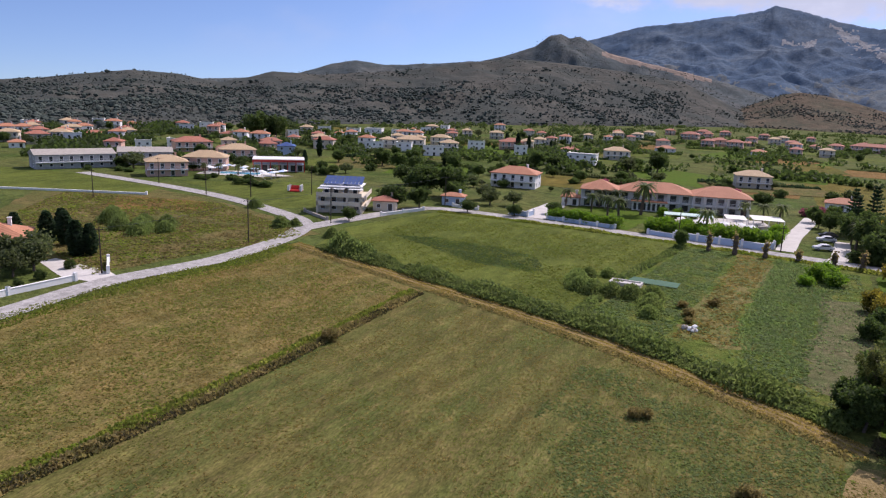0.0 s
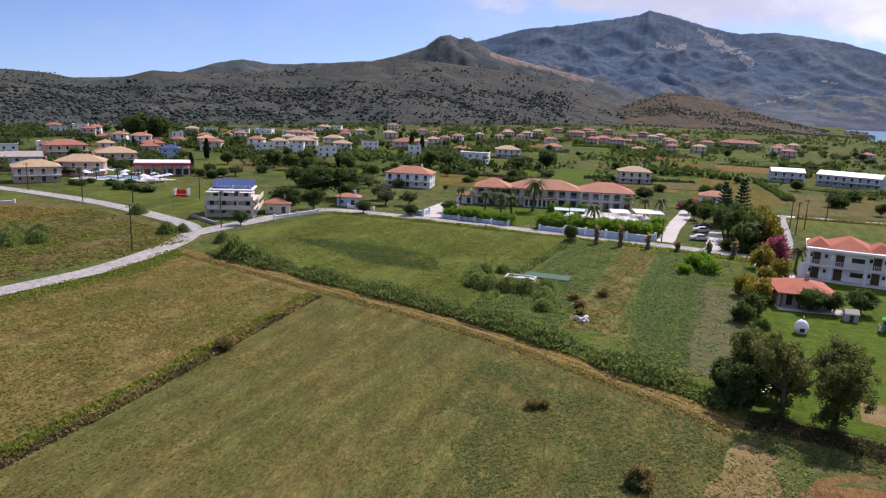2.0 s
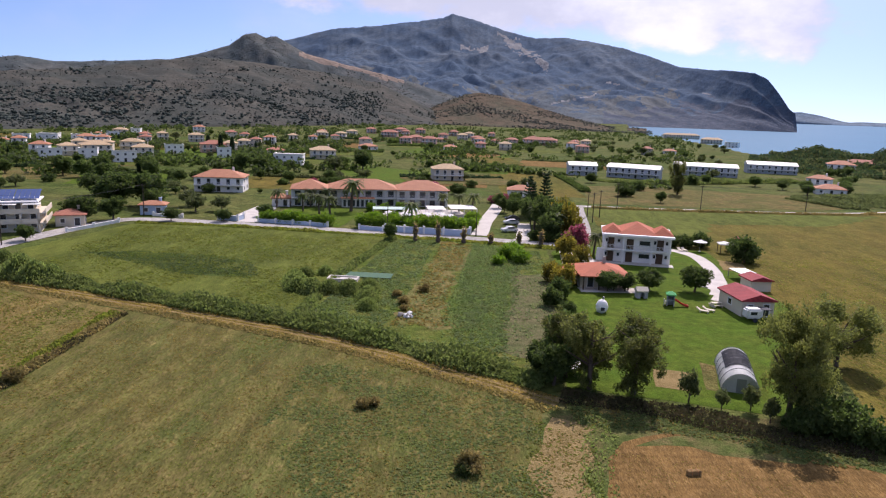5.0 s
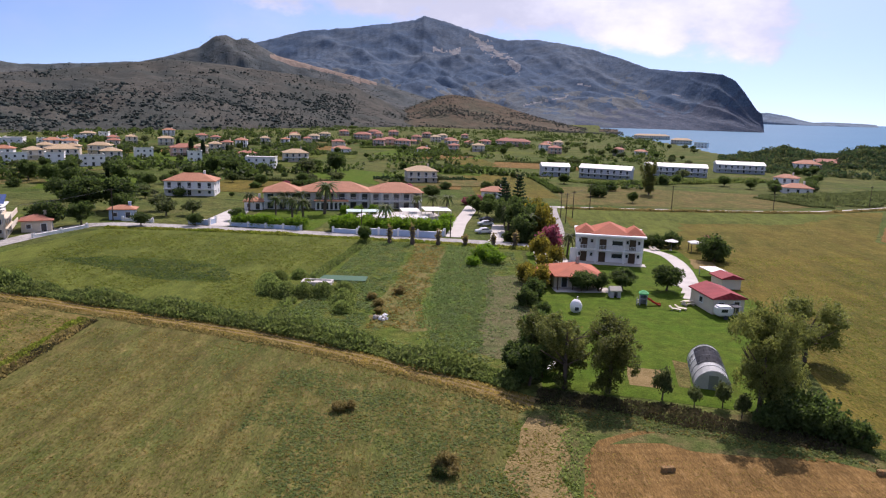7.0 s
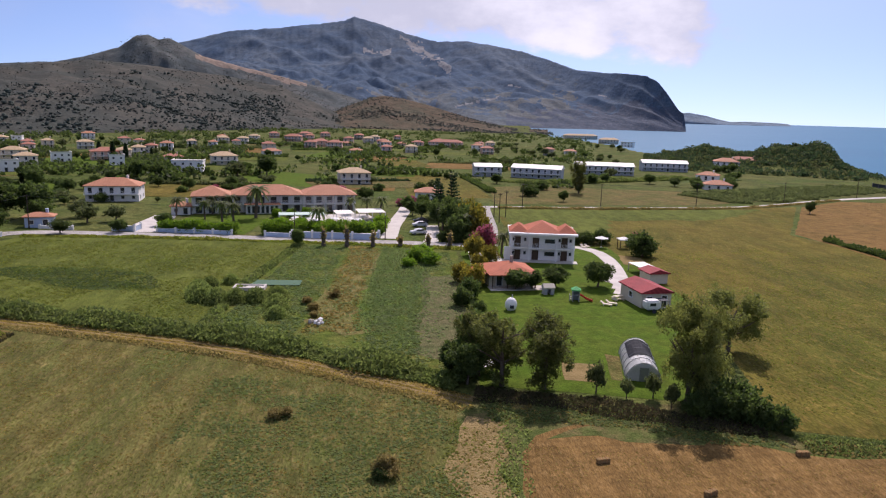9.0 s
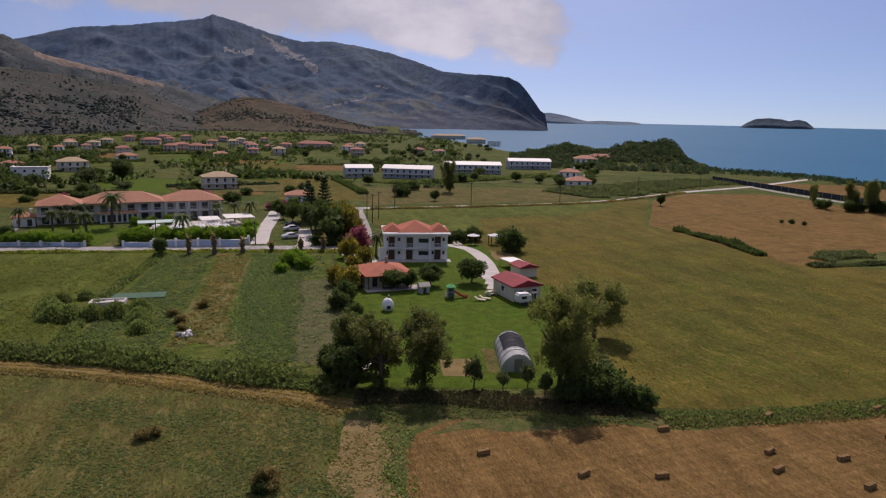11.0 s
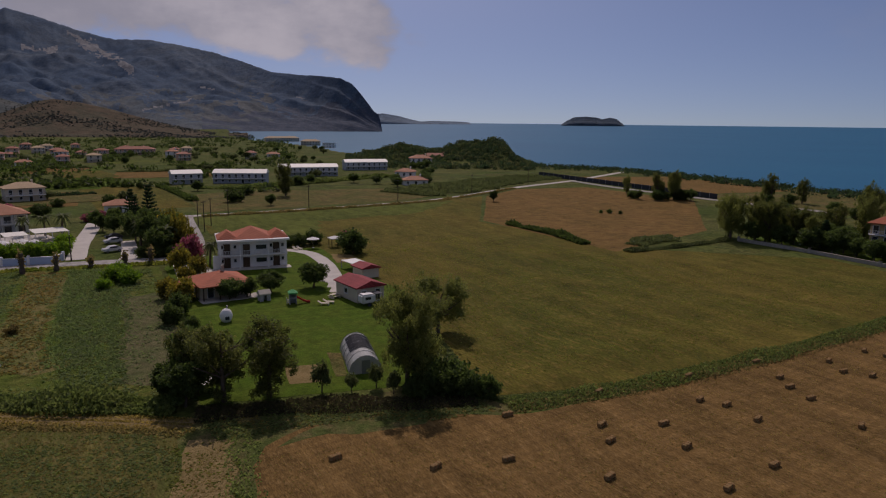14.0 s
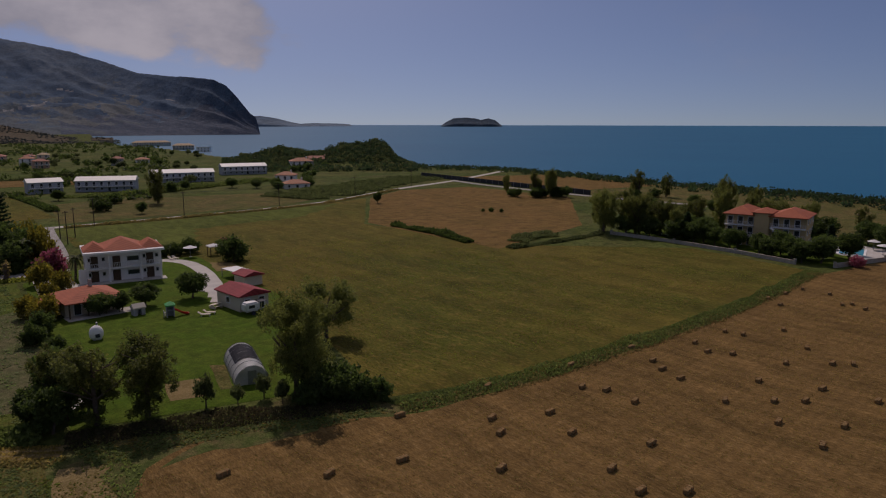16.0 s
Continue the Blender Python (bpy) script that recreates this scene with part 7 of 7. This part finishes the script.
for x, y, h, w in ((-104.2, 186.0, 7.5, 1.45), (-97.8, 159.1, 6.0, 1.4), (-113.0, 208.5, 7.0, 1.3), (-118.5, 202.8, 7.2, 1.4), (-77.4, 165.2, 3.6, 1.4), (-65.2, 167.9, 3.4, 1.3), (-58.1, 178.6, 3.6, 1.4), (-69.8, 334.8, 5.2, 1.3), (-105.7, 424.2, 4.6, 1.3)):
    grow("round_tree", x, y, h, "beside the road", w)
for x, y, h in ((-66, 262, 1.8), (-60, 263, 1.6), (-54, 264, 1.8), (-26, 262, 2.0), (-20, 264, 2.2), (-30, 260, 2.0), (2.5, 226, 2.4), (5.5, 232, 2.6)):
    grow("oleander_bush", x, y, h, "beside a field", 1.5)
patch("field_11", [(-70, 300), (-22, 268), (-24, 320), (-60, 345)], M_GARDEN, 0.04, "fresh green field")
patch("field_12", [(-22, 268), (0, 268), (2, 320), (-22, 318)], M_DRY_SLOPE, 0.04, "small dry field")
patch("field_13", [(6, 250), (36, 250), (32, 330), (0, 345)], M_FIELD_EAST, 0.04, "mown field with straw tones")
patch("field_14", [(-210, 380), (-140, 330), (-120, 380), (-180, 420)], M_GARDEN, 0.04, "fresh green field")
patch("field_15", [(-60, 460), (10, 430), (20, 480), (-50, 520)], M_GARDEN, 0.04, "fresh green field")
patch("field_16", [(34, 234), (112, 242), (150, 262), (130, 285), (60, 300), (40, 290)], M_ROUGH, 0.04, "rough green field behind the lane")


M_STRIPS = [M_GARDEN, M_FIELD_EAST, M_ROUGH, M_WEEDS, M_DRY_SLOPE, M_FIELD_LAWN]
for i in range(34):
    az, r = FAR_RNG.uniform(-52, 12), FAR_RNG.uniform(265, 600)
    x, y, w, d = r * math.sin(radians(az)), r * math.cos(radians(az)), FAR_RNG.uniform(12, 30), FAR_RNG.uniform(8, 26)
    turn = radians(FAR_RNG.uniform(-20, 20) - az * 0.5)
    c, sn = math.cos(turn), math.sin(turn)
    patch("strip_%d" % (i + 1), [(x + u * w * c - v * d * sn, y + u * w * sn + v * d * c) for u, v in ((-1, -1), (1, -1), (1, 1), (-1, 1))], M_STRIPS[i % 6], 0.045 + 0.004 * i, "small field among the houses", "field", 1.5)
    if i % 4 != 3:
        stuff("hedgerow", band([(x - w * c - d * sn, y - w * sn + d * c), (x + w * c - d * sn, y + w * sn + d * c)], FAR_RNG.uniform(2, 4.5), FAR_RNG.uniform(1.4, 3.2), 40, 0.6, 200 + i), (L_TREE, L_OLIVE, L_DARK)[i % 3], "uneven hedge at a field's edge", "hedge")


def blobs(places, sizes, seed, sub=1):
    """Small uneven bushy lumps, each with its own island."""
    bm = bmesh.new()
    bmesh.ops.create_icosphere(bm, subdivisions=sub, radius=1.0)
    bv = np.array([v.co for v in bm.verts])
    bf = np.array([[v.index for v in f.verts] for f in bm.faces])
    bm.free()
    rng = np.random.default_rng(seed)
    n = len(places)
    v = bv[None] * (0.65 + 0.6 * rng.random((n, len(bv), 1))) * (np.asarray(sizes)[:, None, None] * np.array([1, 1, 0.75]))
    v = v + np.asarray(places)[:, None]
    f = bf[None] + (np.arange(n) * len(bv))[:, None, None]
    return v.reshape(-1, 3), f.reshape(-1, 3)


def clothe(ob, n, size, seed, material, label, bias=0.0, scale=120.0, where=None):
    """Scrub strewn over a hill's slope."""
    rng = random.Random(seed)
    vs = ob.data.vertices
    count = len(vs)
    pl, sz = [], []
    tries = 0
    while len(pl) < n and tries < 40 * n:
        tries += 1
        v = vs[rng.randrange(count)].co
        if where and not where(math.degrees(math.atan2(v.x, v.y)), math.degrees(math.atan2(v.z - 30, math.hypot(v.x, v.y)))):
            continue
        p = Vector((v.x + rng.uniform(-9, 9), v.y + rng.uniform(-9, 9), v.z))
        if noise.noise((p.x / scale, p.y / scale, seed)) + 0.5 * noise.noise((p.x / 35, p.y / 35, seed)) < bias + rng.uniform(-0.3, 0.3):
            continue
        s = size * rng.uniform(0.5, 1.3)
        pl.append((p.x, p.y, p.z + s * 0.25))
        sz.append(s)
    verts, faces = blobs(pl, sz, seed)
    o = mesh_object("hillside_scrub", verts.tolist(), faces.tolist(), material)
    tagged(o, label, "scrub", kind="stuff")
    return o


# bush and wood tones lightened and blued to go with the hills' painted haze
L_SCRUB = surface("hill_scrub_haze", [(0.062, 0.070, 0.058), (0.076, 0.082, 0.066), (0.052, 0.060, 0.052)], 30, 3, 0.9, 0.0, island=0.4)
L_FOOT = surface("foothill_trees_haze", [(0.052, 0.064, 0.053), (0.064, 0.076, 0.060), (0.045, 0.056, 0.048)], 30, 3, 0.9, 0.0, island=0.4)
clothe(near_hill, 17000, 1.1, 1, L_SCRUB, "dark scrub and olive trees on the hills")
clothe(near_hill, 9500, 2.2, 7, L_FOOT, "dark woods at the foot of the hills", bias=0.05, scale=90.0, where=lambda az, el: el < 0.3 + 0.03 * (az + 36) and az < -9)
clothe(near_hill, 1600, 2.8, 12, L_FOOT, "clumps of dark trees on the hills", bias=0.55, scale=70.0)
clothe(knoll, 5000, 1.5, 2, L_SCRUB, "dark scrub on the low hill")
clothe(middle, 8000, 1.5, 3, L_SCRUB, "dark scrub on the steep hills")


def headland_wood():
    rng = random.Random(9)
    pl, sz = [], []
    while len(pl) < 3600:
        az, r = rng.uniform(20.0, 35.2), rng.uniform(440, 605)
        x, y = r * math.sin(radians(az)), r * math.cos(radians(az))
        if r > table(COAST, az) - 8 or (r < 485 and rng.random() < 0.65) or noise.noise((x / 22, y / 22, 5.0)) < rng.uniform(-0.7, 0.0):
            continue
        s = rng.uniform(0.9, 1.6) * (1.0 + 1.1 * max(0, noise.noise((x / 14, y / 14, 8.0))))
        pl.append((x, y, land_height(x, y) + s * 0.75))
        sz.append(s)
    while len(pl) < 3800:  # taller crowns along the crest
        az, r = rng.uniform(21.5, 33.2), rng.uniform(520, 560)
        x, y, s = r * math.sin(radians(az)), r * math.cos(radians(az)), rng.uniform(1.6, 2.9)
        if noise.noise((x / 16, y / 16, 3.0)) > 0.0 and r < table(COAST, az) - 12:
            for k in range(4):
                pl.append((x + rng.uniform(-2, 2), y + rng.uniform(-2, 2), land_height(x, y) + s * 0.8 + rng.uniform(0, 0.8)))
                sz.append(s * rng.uniform(0.5, 0.9))
    pl, sz = np.array(pl), np.array(sz)
    rng2 = np.random.default_rng(5)
    for k, (mat, label) in enumerate(((L_DARK, "dark green wood covering the headland"), (L_OLIVE, "grey-green scrub covering the headland"))):
        pick = np.arange(len(pl)) % 5 >= 3 if k else np.arange(len(pl)) % 5 < 3
        c, w = np.repeat(pl[pick], 24, 0), np.repeat(sz[pick], 24)
        e = rng2.normal(size=c.shape)
        e /= np.linalg.norm(e, axis=1)[:, None]
        c = c + e * w[:, None] * (1, 1, 0.9)
        stuff("headland_wood", quads(c, 0.6 + 0.6 * rng2.random(len(c)), rng2), mat, label, "wood")


headland_wood()


def far_wood():
    """Trees between the houses at the foot of the hills, too far to count."""
    rng = random.Random(19)
    pl, sz = [], []
    while len(pl) < 4200:
        az = rng.uniform(-64, 16)
        foot = table([(-64, 430), (-60, 440), (-45, 600), (-36, 680), (-18, 860), (-9, 1080), (16, 1050)], az)
        r = rng.uniform(300, foot + 60)
        x, y = r * math.sin(radians(az)), r * math.cos(radians(az))
        if not free_spot(x, y) or noise.noise((x / 48, y / 30, 2.0)) < rng.uniform(0.08, 0.3):
            continue
        s = rng.uniform(1.2, 2.6)
        pl.append((x, y, s * 0.8))
        sz.append(s)
    rng2 = np.random.default_rng(15)
    c = np.repeat(np.array(pl), 20, 0)
    d = rng2.normal(size=c.shape)
    d /= np.linalg.norm(d, axis=1)[:, None]
    c = c + d * np.repeat(np.array(sz), 20)[:, None] * (1, 1, 0.8)
    stuff("far_wood", quads(c, 1.0 + 0.8 * rng2.random(len(c)), rng2), L_TREE, "dark trees and orchards at the foot of the hills", "wood")


far_wood()


def beach_scrub():
    rng = random.Random(29)
    pl = []
    while len(pl) < 900:
        az = rng.uniform(35, 80)
        r = table(COAST, az) - rng.uniform(8, 40) * rng.random() - 8
        pl.append((r * math.sin(radians(az)), r * math.cos(radians(az)), 0.7))
    rng2 = np.random.default_rng(25)
    c = np.repeat(np.array(pl), 16, 0) + rng2.normal(size=(16 * len(pl), 3)) * (1.1, 1.1, 0.6)
    c[:, 2] = np.abs(c[:, 2])
    stuff("beach_scrub", quads(c, 0.7 + 0.5 * rng2.random(len(c)), rng2), L_DARK, "low dark scrub along the shore", "scrub")


beach_scrub()

stuff("track_straw", np.concatenate([band([(-88, 107 + o), (-67, 100.5 + o), (-47.5, 94.4 + o), (-35, 90.3 + o), (-21, 85.3 + o), (-6.4, 77.7 + o), (2.2, 72.8 + o), (8.5, 68.7 + o)], w, 0.2, 60, 0.16, 40 + k) for k, (o, w) in enumerate(((-1.4, 1.2), (0.0, 0.5), (1.3, 0.9)))]), L_STRAW, "dry straw along the farm track", "straw")
stuff("track_weeds", band([(-86, 104.8), (-67, 98.4), (-47.5, 92.2), (-35, 88.1), (-21, 83.1), (-6.4, 75.4), (2.2, 70.6), (7.5, 66.8)], 1.4, 0.35, 60, 0.2, 45), L_DRYWEED, "brown weeds beside the farm track", "weeds")
stuff("strip_straw", tufts([(7, 62), (10.5, 63), (9.2, 50), (8.4, 38), (5, 38), (5.2, 52)], 700, 0.2, 0.08, 46, 0.0, 3), L_STRAW, "scattered straw on the dusty strip", "straw")
stuff("strip_weeds", tufts([(6, 64), (11.5, 65), (10.4, 50), (9.8, 38), (4, 38), (4.2, 54)], 700, 0.2, 0.12, 66, 0.25, 2.0), L_GRASS, "green weeds creeping over the dusty strip", "grass")
stuff("verge_straw", tufts([(10, 64), (9, 71), (36, 64), (38, 58), (30, 59), (24, 62.5), (17, 63.5)], 700, 0.24, 0.1, 47, 0.05, 2.5), L_STRAW, "dry straw on the verge", "straw")
stuff("pasture_tufts", tufts([(-92, 116), (-98, 70), (-150, 84), (-180, 122), (-135, 134)], 6000, 0.4, 0.25, 48, 0.15, 9), L_GRASS, "rough grass tufts in the pasture", "grass")
stuff("pasture_dry", tufts([(-92, 116), (-98, 70), (-150, 84), (-180, 122), (-135, 134)], 4000, 0.4, 0.3, 49, 0.25, 7), L_DRYWEED, "dry brown weeds in the pasture", "weeds")
stuff("lawn_tufts", tufts([(-82, 111), (-47, 100), (-27, 93), (-26, 118), (-23, 156), (-82, 158)], 9000, 0.26, 0.08, 50, 0.2, 10), L_GRASS, "short grass tufts on the green meadow", "grass")
WEST_RNG = random.Random(12)
for i in range(46):
    x = WEST_RNG.uniform(-250, -150)
    y = 176 + 0.18 * (x + 250) + WEST_RNG.uniform(-14, 40)
    if -184 < x < -160 and 174 < y < 204:
        continue
    grow(WEST_RNG.choice(["shrub", "round_tree", "olive_tree", "shrub"]), x, y, WEST_RNG.uniform(1.8, 3.8), "round the holiday houses", 1.3)
for i in range(40):
    x = WEST_RNG.uniform(-215, -120)
    y = 138 + 0.1 * (x + 215) - WEST_RNG.uniform(0, 3)
    if i % 2:
        grow("shrub", x - 25, y + 20 + WEST_RNG.uniform(0, 12), WEST_RNG.uniform(1.2, 2.4), "behind the fields", 1.6)
for i in range(60):
    x = WEST_RNG.uniform(-140, -5)
    y = WEST_RNG.uniform(212, 300)
    if noise.noise((x / 25, y / 25, 3.0)) > -0.05:
        grow(WEST_RNG.choice(["shrub", "olive_tree", "round_tree", "shrub"]), x, y, WEST_RNG.uniform(1.6, 4.2), "in the orchards", 1.35)


def cable(points, sag):
    """Overhead wires from pole to pole."""
    for (x0, y0, z0), (x1, y1, z1) in zip(points, points[1:]):
        ob = thing("overhead_cable", "thin dark overhead cable between poles", "cable", x0, y0, 0, 0, "overhead cables")
        bm = bmesh.new()
        n, r, prev = 8, 0.02, None
        for i in range(n + 1):
            t = i / n
            x, y, z = (x1 - x0) * t, (y1 - y0) * t, z0 + (z1 - z0) * t - sag * 4 * t * (1 - t)
            ring = [bm.verts.new((x + u * r, y - u * r, z + v * r)) for u, v in ((-1, 0), (0, 1), (1, 0), (0, -1))]
            if prev:
                for k in range(4):
                    bm.faces.new((prev[k], prev[(k + 1) % 4], ring[(k + 1) % 4], ring[k]))
            prev = ring
        part("wire", bm, M_DARKNET, ob)


cable([(-97.4, 71.0, 7.4), (-95.5, 102.3, 8.5), (-95.6, 129.5, 8.1), (-127.2, 162.9, 8.3)], 0.6)
cable([(-95.6, 129.5, 8.1), (-87.0, 170.5, 8.1), (-23.6, 165.8, 6.8)], 0.7)
cable([(29.8, 193.6, 8.1), (41.8, 223.5, 8.1), (69.2, 227.8, 8.1), (106.2, 237.0, 8.1), (148, 254, 7.7), (192, 276, 7.7)], 0.6)
